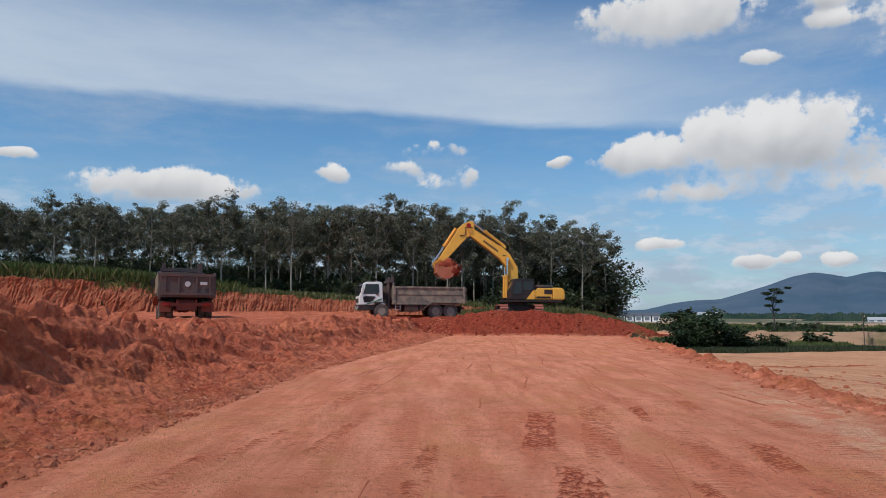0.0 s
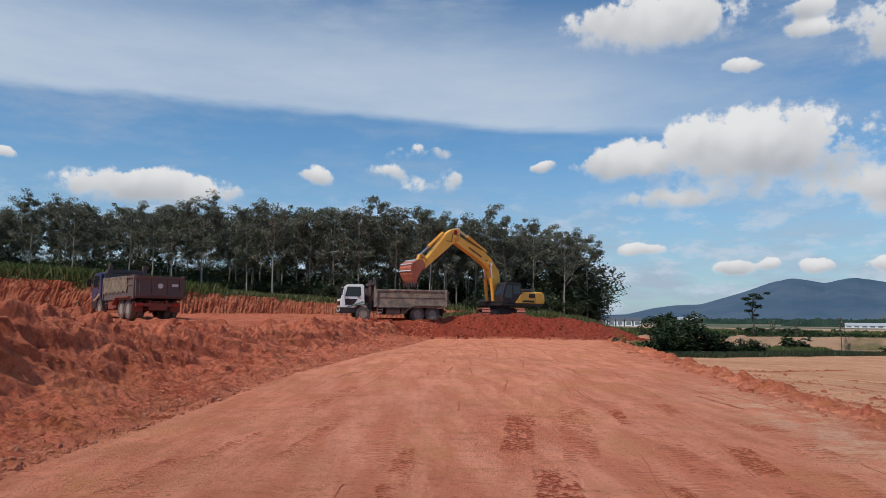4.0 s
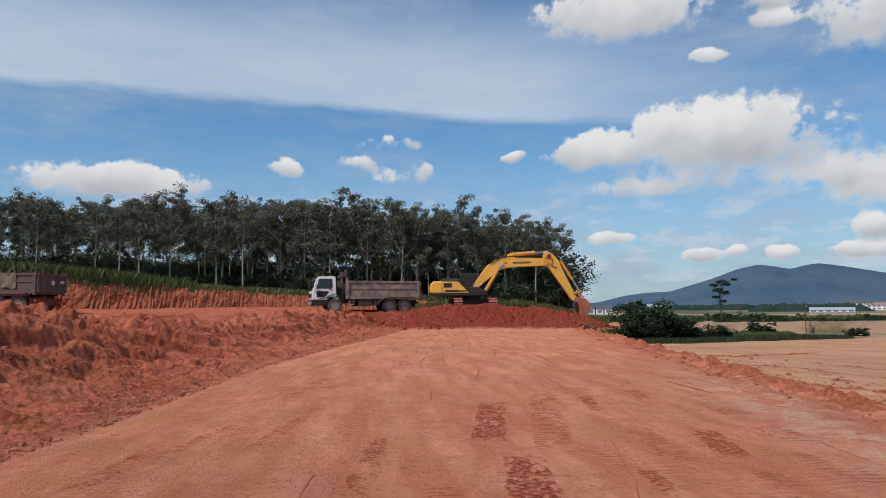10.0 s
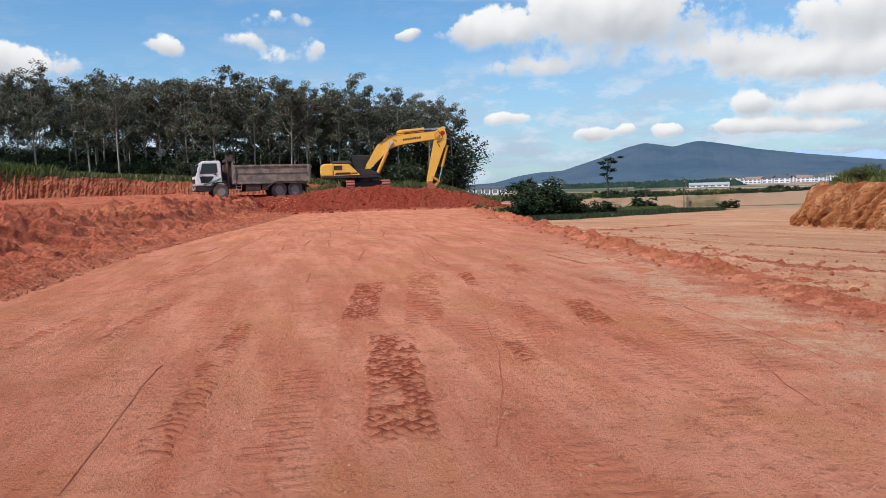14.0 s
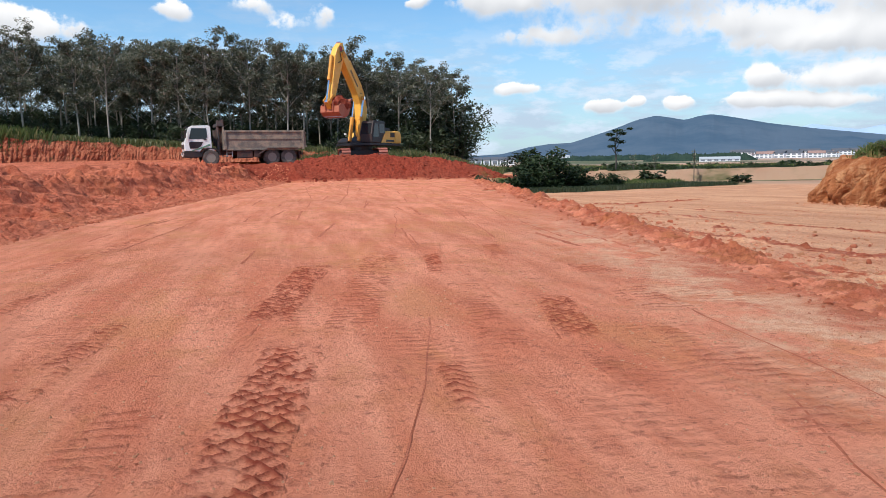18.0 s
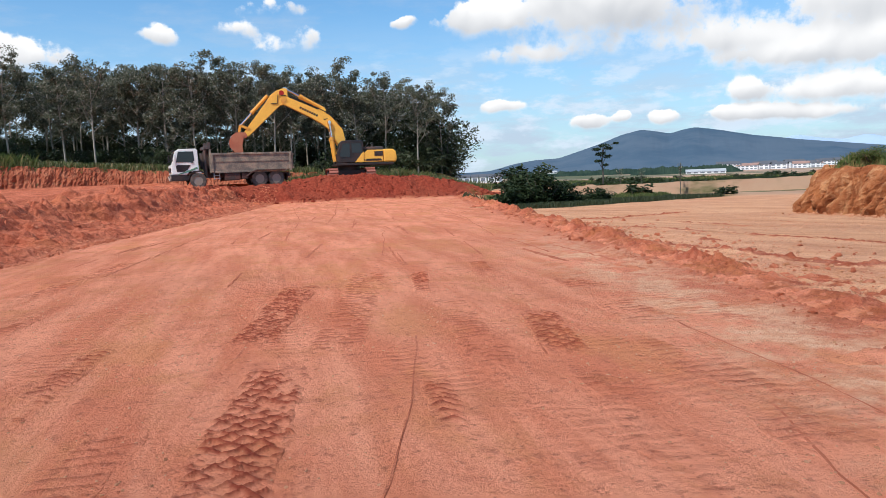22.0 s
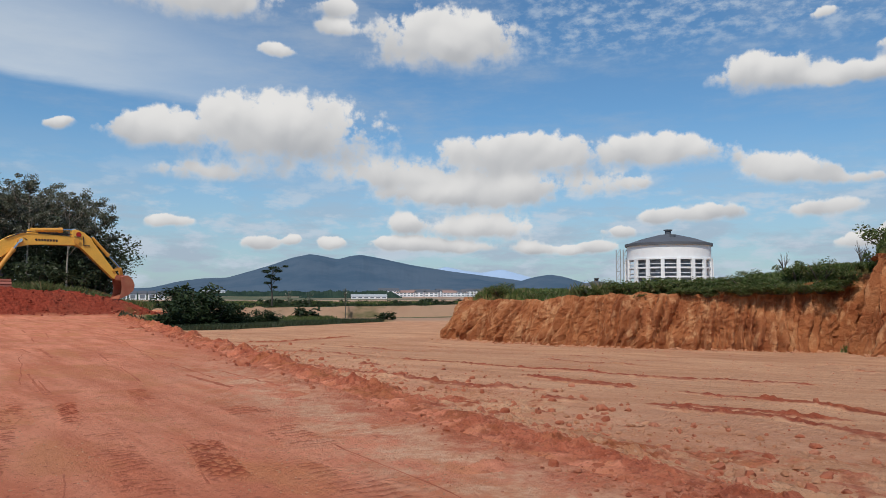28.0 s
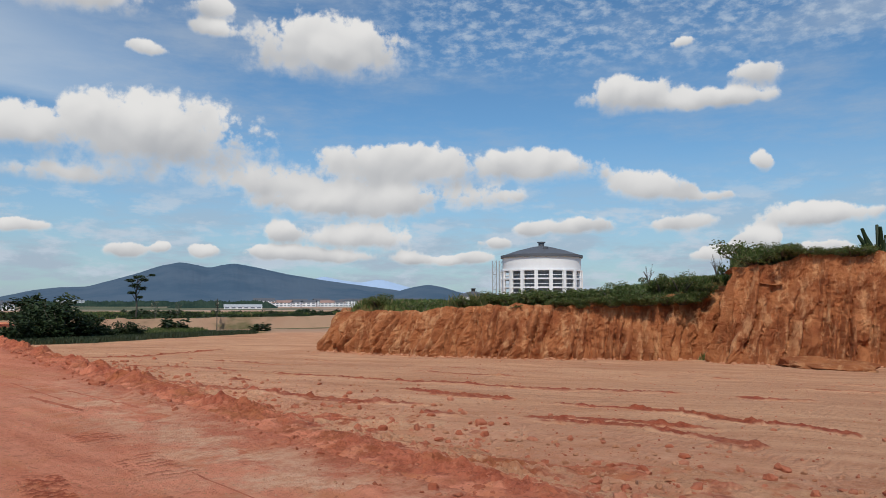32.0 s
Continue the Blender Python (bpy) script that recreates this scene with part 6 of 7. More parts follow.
def excavator():
    root = tagged(new("excavator"), "yellow tracked excavator with black cab on the soil mound", "excavator")
    # undercarriage, crossing the view
    under = part("undercarriage", Shape().box((0, 0, 0.62), (2.0, 1.6, 0.4)).lathe([(0.8, 0.75), (1.12, 0.75)], 28, "z"), BLACK, root, bevel=0.03)
    shoe = Shape().box((0, 0, 0), (0.6, 0.19, 0.035)).box((0, -0.06, 0.03), (0.6, 0.03, 0.06)).mesh("track_shoe", TRACK_STEEL)
    roller = Shape().lathe([(-0.2, 0.13), (-0.12, 0.2), (0.12, 0.2), (0.2, 0.13)], 14).mesh("roller", DARK_STEEL)
    for x in (-1.25, 1.25):
        track = part("track_frame", Shape().prism([(-1.9, 0.35), (-1.6, 0.62), (1.6, 0.62), (1.9, 0.35), (1.6, 0.2), (-1.6, 0.2)], x - 0.2, x + 0.2), TRACK_STEEL, root, "muddy red track frame")
        for y in (-1.85, -1.1, -0.55, 0, 0.55, 1.1, 1.85):
            s = 1.9 if abs(y) > 1.5 else 0.75
            part("idler" if s > 1 else "roller", roller, DARK_STEEL, track, m=Matrix.Translation((x, y, 0.48 if s > 1 else 0.2)) @ Matrix.Diagonal((1, s, s, 1)))
        run, r = 3.7, 0.42
        total = 2 * run + 2 * math.pi * r
        count = 46
        for k in range(count):
            d = total * k / count
            if d < run:
                y, z, a = -run / 2 + d, 0.9, 0
            elif d < run + math.pi * r:
                t = (d - run) / r
                y, z, a = run / 2 + r * math.sin(t), 0.48 + r * math.cos(t), -math.degrees(t)
            elif d < 2 * run + math.pi * r:
                y, z, a = run / 2 - (d - run - math.pi * r), 0.06, 180
            else:
                t = (d - 2 * run - math.pi * r) / r
                y, z, a = -run / 2 - r * math.sin(t), 0.48 - r * math.cos(t), 180 - math.degrees(t)
            part("track_shoe", shoe, TRACK_STEEL, track, m=pose(x, y, z, a, 0, 0))
    # house
    house = new("house")
    house.parent = root
    part("deck", Shape().prism([(-3.1, 1.12), (-3.1, 1.3), (1.1, 1.3), (1.1, 1.12)], -1.45, 1.45), BLACK, house, bevel=0.03)
    part("counterweight", Shape().prism([(-3.3, 1.3), (-3.36, 1.6), (-3.3, 2.1), (-3.1, 2.28), (-2.35, 2.28), (-2.35, 1.3)], -1.45, 1.45), YELLOW, house, "rounded yellow counterweight", bevel=0.12)
    panels = []
    for x in (-1, 1):
        panel = part("side_panel", Shape().prism([(-2.34, 1.34), (-2.34, 2.24), (-1.2, 2.24), (-0.95, 2.0), (-0.35, 1.34)], x * 1.30 - 0.12, x * 1.30 + 0.12), YELLOW, house, "yellow engine side panel", bevel=0.03)
        panels.append(panel)
        part("vent_grille", Shape().box((x * 1.425, -2.0, 1.95), (0.03, 0.62, 0.34)), BLACK, panel, "dark louvred vent")
        for k in range(5):
            part("louvre", Shape().box((x * 1.443, -2.0, 1.83 + 0.06 * k), (0.02, 0.6, 0.02)), DARK_STEEL, panel)
        part("lower_vent", Shape().prism([(-2.25, 1.42), (-2.15, 1.58), (-1.1, 1.58), (-1.0, 1.42)], x * 1.415, x * 1.435), BLACK, panel, "dark lower stripe")
        for k in range(3):
            part("model_mark", Shape().box((x * 1.43, -0.92 + 0.15 * k, 1.5), (0.012, 0.12, 0.11)), BLACK, panel, "dark lettering as a plain bar")
    part("engine_cover", Shape().prism([(-2.34, 1.3), (-2.34, 2.26), (-1.0, 2.26), (-1.0, 1.3)], -1.2, 1.2), BLACK, house)
    part("engine_hood", Shape().prism([(-2.5, 2.27), (-2.4, 2.5), (-1.1, 2.5), (-0.9, 2.27)], -1.0, 1.0), DARK_STEEL, house, bevel=0.05)
    part("exhaust_pipe", Shape().tube([(0.7, -1.9, 2.4), (0.7, -1.9, 2.75), (0.7, -2.0, 2.85)], 0.07, 10), DARK_STEEL, house)
    part("hand_rail", Shape().tube([(1.3, 0.1, 1.9), (1.3, 0.1, 2.6), (1.3, -1.1, 2.6), (1.3, -1.1, 2.2)], 0.025, 6), BLACK, house)
    part("front_box", Shape().prism([(-1.0, 1.3), (-1.0, 1.8), (0.4, 1.75), (1.0, 1.5), (1.0, 1.3)], 0.55, 1.4), BLACK, house, bevel=0.05)
    cab = part("cab", Shape().prism([(-0.9, 1.32), (-0.9, 2.9), (-0.75, 2.98), (0.6, 2.98), (0.77, 2.85), (1.05, 1.95), (1, 1.32)], -1.45, -0.5), BLACK, house, "black cab", bevel=0.05)
    part("cab_glass", Shape().prism([(0.1, 1.75), (0.1, 2.75), (0.6, 2.75), (0.83, 2.0), (0.83, 1.75)], -1.47, -1.44), GLASS, house, "dark door window")
    part("cab_glass", Shape().prism([(-0.75, 2.05), (-0.75, 2.75), (-0.03, 2.75), (-0.03, 2.05)], -1.47, -1.44), GLASS, house, "dark rear side window")
    part("windscreen", Shape().add([(-1.35, 1.065, 1.98), (-0.6, 1.065, 1.98), (-0.6, 0.815, 2.8), (-1.35, 0.815, 2.8), (-1.35, 1.05, 1.98), (-0.6, 1.05, 1.98), (-0.6, 0.8, 2.8), (-1.35, 0.8, 2.8)], [(0, 1, 2, 3), (7, 6, 5, 4), (0, 4, 5, 1), (1, 5, 6, 2), (2, 6, 7, 3), (3, 7, 4, 0)]), GLASS, house, "front windscreen")
    part("corner_panel", Shape().prism([(-0.9, 1.34), (-0.25, 1.34), (-0.75, 2.0), (-0.9, 2.1)], -1.48, -1.44), YELLOW, house, "yellow sloping corner panel")
    part("boom_bracket", Shape().prism([(-0.25, 1.3), (-0.1, 1.85), (0.35, 1.85), (0.9, 1.45), (0.9, 1.25)], -0.42, 0.42), BLACK, house)
    part("work_lamp", Shape().box((0.95, 0.6, 2.04), (0.16, 0.12, 0.12)), LAMP_CLEAR, house, "work lamp")
    compact = Matrix.Translation((0, 0, 1.12)) @ Matrix.Diagonal((1, 0.94, 0.91, 1)) @ Matrix.Translation((0, 0, -1.12))
    for piece in house.children:
        piece.data.transform(compact)
    for panel in panels:
        for piece in panel.children:
            piece.data.transform(compact)
    # boom, arm and bucket, each in its own space along its chord
    top = turned([(-0.12, 0.0), (0.05, 0.34), (1.0, 1.58), (1.6, 1.95), (2.27, 2.13), (3.6, 2.1), (5.25, 2.02), (5.58, 1.82)], -17.8)
    low = turned([(5.6, 1.6), (5.4, 1.45), (3.33, 1.42), (2.5, 1.36), (1.87, 1.2), (0.3, -0.02), (0.08, -0.16)], -17.8)
    boom = box_beam(top + low, 0.26, YELLOW, "boom", root, "bent yellow boom", 0.03)
    for x in (-1, 1):
        for k in range(8):
            a = turned([(3.0 + 0.17 * k, 1.72)], -17.8)[0]
            part("maker_mark", Shape().box((x * 0.262, a[0], a[1]), (0.008, 0.12, 0.15), None), BLACK, boom, "dark lettering as a plain bar")
        c = turned([(2.05, 1.62)], -17.8)[0]
        part("pin_boss", Shape().lathe([(x * 0.2, 0.16), (x * 0.4, 0.16)], 16), YELLOW_WORN, boom, m=Matrix.Translation((0, c[0], c[1])))
        c = turned([(2.35, 1.75)], -17.8)[0]
        part("boom_badge", Shape().add([(x * 0.264, c[0] - 0.08, c[1] + 0.14), (x * 0.264, c[0] + 0.02, c[1] - 0.1), (x * 0.264, c[0] + 0.14, c[1] - 0.12), (x * 0.27, c[0] - 0.08, c[1] + 0.14), (x * 0.27, c[0] + 0.02, c[1] - 0.1), (x * 0.27, c[0] + 0.14, c[1] - 0.12)], [(0, 1, 2), (5, 4, 3), (0, 3, 4, 1), (1, 4, 5, 2), (2, 5, 3, 0)]), BLACK, boom, "dark badge shape")
        part("hose", Shape().tube([(x * 0.3, *a) for a in turned([(1.2, 1.7), (2.3, 2.2), (3.8, 2.2), (5.1, 2.15)], -17.8)], 0.03, 6), BLACK, boom, "black hydraulic hose")
    part("cylinder_bracket", Shape().prism(turned([(2.5, 2.05), (2.6, 2.4), (2.85, 2.4), (3.2, 2.05)], -17.8), -0.16, 0.16), YELLOW, boom)
    arm = box_beam([(-0.68, 0.36), (-0.55, 0.55), (-0.05, 0.76), (0.5, 0.8), (0.92, 0.68), (3.5, 0.18), (3.62, 0.02), (3.55, -0.16), (3.4, -0.22), (0.47, -0.12), (0.1, -0.3), (-0.2, -0.2)], 0.21, YELLOW, "arm", root, "yellow dipper arm", 0.03)
    for x in (-1, 1):
        part("badge", Shape().lathe([(x * 0.205, 0.17), (x * 0.222, 0.17)], 20), LAMP_RED, arm, "faded red round badge", m=Matrix.Translation((0, -0.2, 0.42)))
        part("pin_boss", Shape().lathe([(x * 0.2, 0.2), (x * 0.3, 0.2)], 18), YELLOW_WORN, arm)
        part("hose", Shape().tube([(x * 0.24, -0.3, 0.1), (x * 0.27, 0.1, 0.5), (x * 0.25, 0.5, 0.1), (x * 0.24, 0.8, 0.35)], 0.03, 6), BLACK, arm, "black hydraulic hose")
    BK = 0.97
    shell = [(-0.02, 0.14), (-0.08, 0.44), (0.2, 0.64), (0.62, 0.74), (1.0, 0.66), (1.28, 0.4), (1.44, 0.06), (1.5, -0.16)]
    inner = [(1.44, -0.14), (1.36, 0.04), (1.2, 0.36), (0.96, 0.58), (0.62, 0.65), (0.24, 0.56), (0.02, 0.4), (0.06, 0.14)]
    shell, inner = [(a * BK, b * BK * 1.35) for a, b in shell], [(a * BK, b * BK * 1.35) for a, b in inner]
    bucket = part("bucket", Shape().prism(shell + inner, -0.70, 0.70), BUCKET_STEEL, root, "red-dusted steel bucket shell", bevel=0.01)
    for x in (-1, 1):
        part("side_plate", Shape().prism(shell + [(1.2 * BK, -0.02), (0.7 * BK, 0.1), (0.2 * BK, 0.06)], x * 0.70 - 0.025, x * 0.70 + 0.025), BUCKET_STEEL, bucket)
        part("ear", Shape().prism([(-0.18, 0.0), (-0.12, 0.5), (0.15, 0.62), (0.3, 0.5), (0.16, -0.12), (0.0, -0.16)], x * 0.3 - 0.04, x * 0.3 + 0.04), BUCKET_STEEL, bucket)
    for k in range(5):
        part("tooth", Shape().prism([(1.44 * BK, -0.08 * BK), (1.48 * BK, -0.2 * BK), (1.74 * BK, -0.3 * BK), (1.6 * BK, -0.06 * BK)], -0.64 + 0.32 * k - 0.06, -0.64 + 0.32 * k + 0.06), DARK_STEEL, bucket, "worn steel tooth")
    for z in (0.3, 0.75, 1.15):
        part("wear_strip", Shape().box((0, z * BK, 1.35 * BK * (0.74 if z == 0.75 else (0.67 if z < 0.7 else 0.55))), (1.42, 0.1, 0.05)), STEEL_PALE, bucket, "pale worn strip")
    moving = dict(house=house, boom=boom, arm=arm, bucket=bucket)
    for key, r in (("boom_cylinder_a", 0.13), ("boom_cylinder_b", 0.13), ("arm_cylinder", 0.14), ("bucket_cylinder", 0.11)):
        moving[key] = cylinder_parts(root, key.replace("_a", "").replace("_b", ""), r) if key[-2:] in ("_a", "_b") else cylinder_parts(root, key, r)
    moving["idler_link"] = part("idler_link", Shape().box((-0.24, 0.5, 0), (0.06, 1.0, 0.14)).box((0.24, 0.5, 0), (0.06, 1.0, 0.14)), YELLOW_WORN, root)
    moving["bucket_link"] = part("bucket_link", Shape().box((0, 0.5, 0), (0.3, 1.0, 0.16)), YELLOW_WORN, root)
    root.matrix_basis = Matrix.Translation(EX) @ Matrix.Scale(DIGGER_SCALE, 4)
    return root, moving


digger, moving = excavator()

# soil that the bucket carries
def soil_lump(name, seed, sx, sy, sz, material, label, detail=2):
    bm = bmesh.new()
    bmesh.ops.create_icosphere(bm, subdivisions=detail, radius=1.0)
    for v in bm.verts:
        k = 1 + 0.35 * noise.noise(v.co * 1.3 + Vector((seed * 3.1, 0, 0))) + 0.2 * noise.noise(v.co * 3.7 + Vector((0, seed * 1.7, 0)))
        v.co = Vector((v.co.x * sx, v.co.y * sy, v.co.z * sz)) * k
    me = bpy.data.meshes.new(name)
    bm.to_mesh(me)
    bm.free()
    me.materials.append(material)
    return tagged(new(name, me), label, "soil")


load_a = soil_lump("soil_load", 1, 0.70, 0.82, 0.60, CLOD_FRESH, "heap of fresh red soil dug by the bucket", 3)
load_b = soil_lump("soil_load", 2, 0.70, 0.82, 0.60, CLOD_FRESH, "lump of fresh red soil lifted from the mound", 3)

# ---- clods, ruts and prints ----
GOLD = (1 + 5 ** 0.5) / 2
ICO_V = np.array([(-1, GOLD, 0), (1, GOLD, 0), (-1, -GOLD, 0), (1, -GOLD, 0), (0, -1, GOLD), (0, 1, GOLD), (0, -1, -GOLD), (0, 1, -GOLD), (GOLD, 0, -1), (GOLD, 0, 1), (-GOLD, 0, -1), (-GOLD, 0, 1)]) / 1.9
ICO_F = np.array([(0, 11, 5), (0, 5, 1), (0, 1, 7), (0, 7, 10), (0, 10, 11), (1, 5, 9), (5, 11, 4), (11, 10, 2), (10, 7, 6), (7, 1, 8), (3, 9, 4), (3, 4, 2), (3, 2, 6), (3, 6, 8), (3, 8, 9), (4, 9, 5), (2, 4, 11), (6, 2, 10), (8, 6, 7), (9, 8, 1)])


def clods(name, x, y, size, material, label, seed, sink=0.25):
    """Broken lumps of earth lying on the ground, as one thing."""
    rand = np.random.RandomState(seed)
    n = len(x)
    z = land(x, y)[0]
    k = rand.uniform(0.6, 1.3, (n, 12, 1)) * rand.uniform(0.7, 1.4, (n, 1, 3)) * size[:, None, None]
    a = rand.rand(n) * 6.283
    c, s = np.cos(a)[:, None], np.sin(a)[:, None]
    v = ICO_V[None] * k
    v = np.stack([v[..., 0] * c - v[..., 1] * s, v[..., 0] * s + v[..., 1] * c, v[..., 2] * 0.75], -1)
    v += np.stack([x, y, z + size * (0.5 - sink)], -1)[:, None, :]
    f = (ICO_F[None] + np.arange(n)[:, None, None] * 12).reshape(-1, 3)
    return tagged(new(name, array_mesh(name, v.reshape(-1, 3), f, material, False)), label, "soil clods", kind="stuff")


def scatter():
    rand = np.random.RandomState(12)
    # left bank: most at its foot and along its crest
    y = 4 + 44 * rand.rand(16000) ** 1.6
    d = np.where(rand.rand(16000) < 0.5, rand.gamma(1.6, 0.45, 16000), rand.uniform(0, 4.5, 16000))
    x = np.interp(y, BANK_Y, BANK_X) - d + 0.12
    size = 0.006 + 0.032 * rand.rand(16000) ** 4 + 0.0006 * y
    clods("bank_clods", x, y, size, CLOD, "loose red clods on the left bank", 1)
    big = rand.rand(420)
    y = 6 + 40 * rand.rand(420)
    x = np.interp(y, BANK_Y, BANK_X) - rand.uniform(0.3, 4.2, 420)
    clods("bank_lumps", x, y, 0.025 + 0.05 * big ** 4, CLOD, "large red lumps on the left bank", 2, 0.4)
    # ridge along the right edge
    y = 4 + 43 * rand.rand(5200) ** 1.35
    x = np.interp(y, ROW_Y, ROW_X) + rand.normal(0.05, 0.26 + 0.012 * np.clip(14 - y, 0, 9), 5200)
    clods("ridge_clods", x, y, 0.008 + 0.03 * rand.rand(5200) ** 4 + 0.0006 * y, CLOD, "red clods heaped along the road edge", 3)
    # trampled strip between the ridge and the plain
    y = 4 + 22 * rand.rand(5200) ** 1.2
    x = np.interp(y, ROW_Y, ROW_X) + 0.5 + rand.gamma(1.5, 0.75, 5200)
    clods("strip_clods", x[:3400], y[:3400], 0.007 + 0.035 * rand.rand(3400) ** 4, CLOD_PALE, "pale crumbs of soil beside the road edge", 4)
    clods("strip_clods", x[3400:], y[3400:], 0.010 + 0.06 * rand.rand(1800) ** 4, CLOD, "red crumbs of soil beside the road edge", 5)
    # crumbs on the road, the plain and the mound
    y = 3.5 + 30 * rand.rand(2600) ** 1.8
    x = np.interp(y, BANK_Y, BANK_X) + (np.interp(y, ROW_Y, ROW_X) - np.interp(y, BANK_Y, BANK_X)) * rand.rand(2600)
    clods("road_crumbs", x, y, 0.003 + 0.008 * rand.rand(2600) ** 4, CLOD_PALE, "small pale crumbs on the road", 6)
    y = 3.4 + 9 * rand.rand(14000) ** 1.4
    x = np.interp(y, BANK_Y, BANK_X) + (np.interp(y, ROW_Y, ROW_X) - np.interp(y, BANK_Y, BANK_X)) * rand.rand(14000)
    keep = fbm(x * 0.8, y * 0.8, 3, 17) + 0.25 * rand.rand(14000) > 0.1
    x, y = x[keep], y[keep]
    half = len(x) * 3 // 5
    clods("road_grit", x[:half], y[:half], 0.003 + 0.008 * rand.rand(half) ** 3, CLOD_PALE, "fine pale grit on the near road", 16)
    clods("road_grit", x[half:], y[half:], 0.002 + 0.005 * rand.rand(len(x) - half) ** 3, CLOD, "fine dark red crumbs on the near road", 18)
    y = 5 + 30 * rand.rand(5000)
    x = np.interp(y, ROW_Y, ROW_X) + 1.5 + 12 * rand.rand(5000)
    keep = x < np.interp(y, CUT_Y, CUT_X) - 0.2
    clods("plain_crumbs", x[keep], y[keep], 0.005 + 0.016 * rand.rand(keep.sum()) ** 6, CLOD, "scattered crumbs on the pale plain", 7)
    x = rand.uniform(-1, 15.5, 2600)
    y = 46.2 + 3.8 * rand.rand(2600)
    clods("mound_clods", x, y, 0.02 + 0.10 * rand.rand(2600) ** 5, CLOD_FRESH, "fresh dark red clods on the mound", 8)
    x = rand.uniform(11.0, 15.5, 500)
    y = rand.uniform(48.5, 53.5, 500)
    clods("pit_clods", x, y, 0.06 + 0.2 * rand.rand(500) ** 2, CLOD_FRESH, "dug red lumps where the bucket works", 9)
    # crumbled earth at the foot of the cut
    y = rand.uniform(4, 25.4, 1500)
    x = np.interp(y, CUT_Y, CUT_X) - rand.gamma(1.2, 0.2, 1500) + 0.1
    clods("cut_foot_clods", x, y, 0.015 + 0.06 * rand.rand(1500) ** 3, CLOD_PALE, "crumbled earth at the foot of the cut", 10)


def ridge_lumps():
    """The larger lumps of the ridge, each one a thing that could be lifted."""
    rand = random.Random(3)
    made = [soil_lump("soil_clod", 20 + k, 1.0, 0.8, 0.7, CLOD, "large red soil clod on the road-edge ridge", 2) for k in range(4)]
    for ob in made:
        tagged(ob, group="ridge clods")
    spots = [(7.75, 15.2, 0.15), (7.9, 15.5, 0.11), (8.55, 18.3, 0.13), (9.15, 11.05, 0.1), (10.1, 9.0, 0.08), (8.9, 9.6, 0.07)]
    for k in range(48):
        y = 4.5 + 34 * rand.random() ** 1.3
        spots.append((float(np.interp(y, ROW_Y, ROW_X)) + rand.gauss(0.05, 0.22), y, rand.uniform(0.03, 0.075)))
    for k, (x, y, s) in enumerate(spots):
        m = Matrix.Translation((x, y, height(x, y) + s * 0.25)) @ pose(0, 0, 0, rand.uniform(-20, 20), rand.uniform(-20, 20), rand.uniform(0, 360))
        ob = made[k] if k < 4 else copy_thing(made[k % 4], m)
        ob.matrix_basis = m @ Matrix.Diagonal((s, s, s, 1))


def lug_print(path, width, style, seed, label, keep=0.85, deep=1.0):
    """The print of a lugged tyre or roller between two places: torn, darker soil and painted groove shade in rows or a
    lattice, broken by gaps.
    """
    a, b = np.array(path[0], float), np.array(path[1], float)
    total = float(np.hypot(*(b - a)))
    t = (b - a) / total
    u, w = np.meshgrid(np.arange(0, total, 0.013), np.arange(-width / 2 - 0.05, width / 2 + 0.05, 0.013))
    shape = u.shape
    u, w = u.ravel(), w.ravel()
    x, y = a[0] + t[0] * u - t[1] * w, a[1] + t[1] * u + t[0] * w
    uu, ww = u + 0.05 * fbm(x * 5, y * 5, 3, seed * 11), w + 0.04 * fbm(x * 5, y * 5, 3, seed * 11 + 5)
    if style == "lattice":
        waves, sharp = [uu / 0.125 + ww / 0.14, uu / 0.125 - ww / 0.14], 0.17
    elif style == "tread":
        waves, sharp = [uu / 0.10 - np.abs(ww) / 0.16], 0.19
    else:
        waves, sharp = [uu / 0.11 + ww / 1.2], 0.15
    line = np.max([np.exp(-((q - np.floor(q) - 0.5) / sharp) ** 2) for q in waves], axis=0)
    mask = step(fbm(x * 2.2, y * 2.2, 3, seed * 11 + 2) + keep - 0.36, -0.12, 0.16) * step(width / 2 - np.abs(w) + 0.06 * fbm(x * 6, y * 6, 2, seed), 0.0, 0.06) * step(np.minimum(u, total - u), 0.0, 0.3)
    line = line * mask * step(fbm(x * 11, y * 11, 3, seed * 11 + 3) + 0.26, -0.05, 0.25)
    z, kinds = land(x, y)
    z = z + 0.003 * np.clip(mask * 3, 0, 1) + 0.015 * deep * line * (1 + fbm(x * 25, y * 25, 2, seed + 8)) - 0.03 * (1 - np.clip(mask * 6, 0, 1))
    # darkens the lines for torn soil and for shade in the grooves
    kinds["fresh"] = np.clip(0.85 * deep * line + 0.06 * mask, 0, 1)
    n = shape[1]
    i = (np.arange(shape[0] - 1)[:, None] * n + np.arange(n - 1)[None, :]).ravel()
    me = array_mesh("tyre_print", np.column_stack([x, y, z]), np.column_stack([i, i + 1, i + n + 1, i + n]), SOIL, False)
    for key, values in kinds.items():
        at = me.attributes.new(key, "FLOAT", "POINT")
        at.data.foreach_set("value", np.clip(values, 0, 1).astype(np.float32))
    return tagged(new("tyre_print", me), label, "tyre print", "prints on the road", kind="stuff")


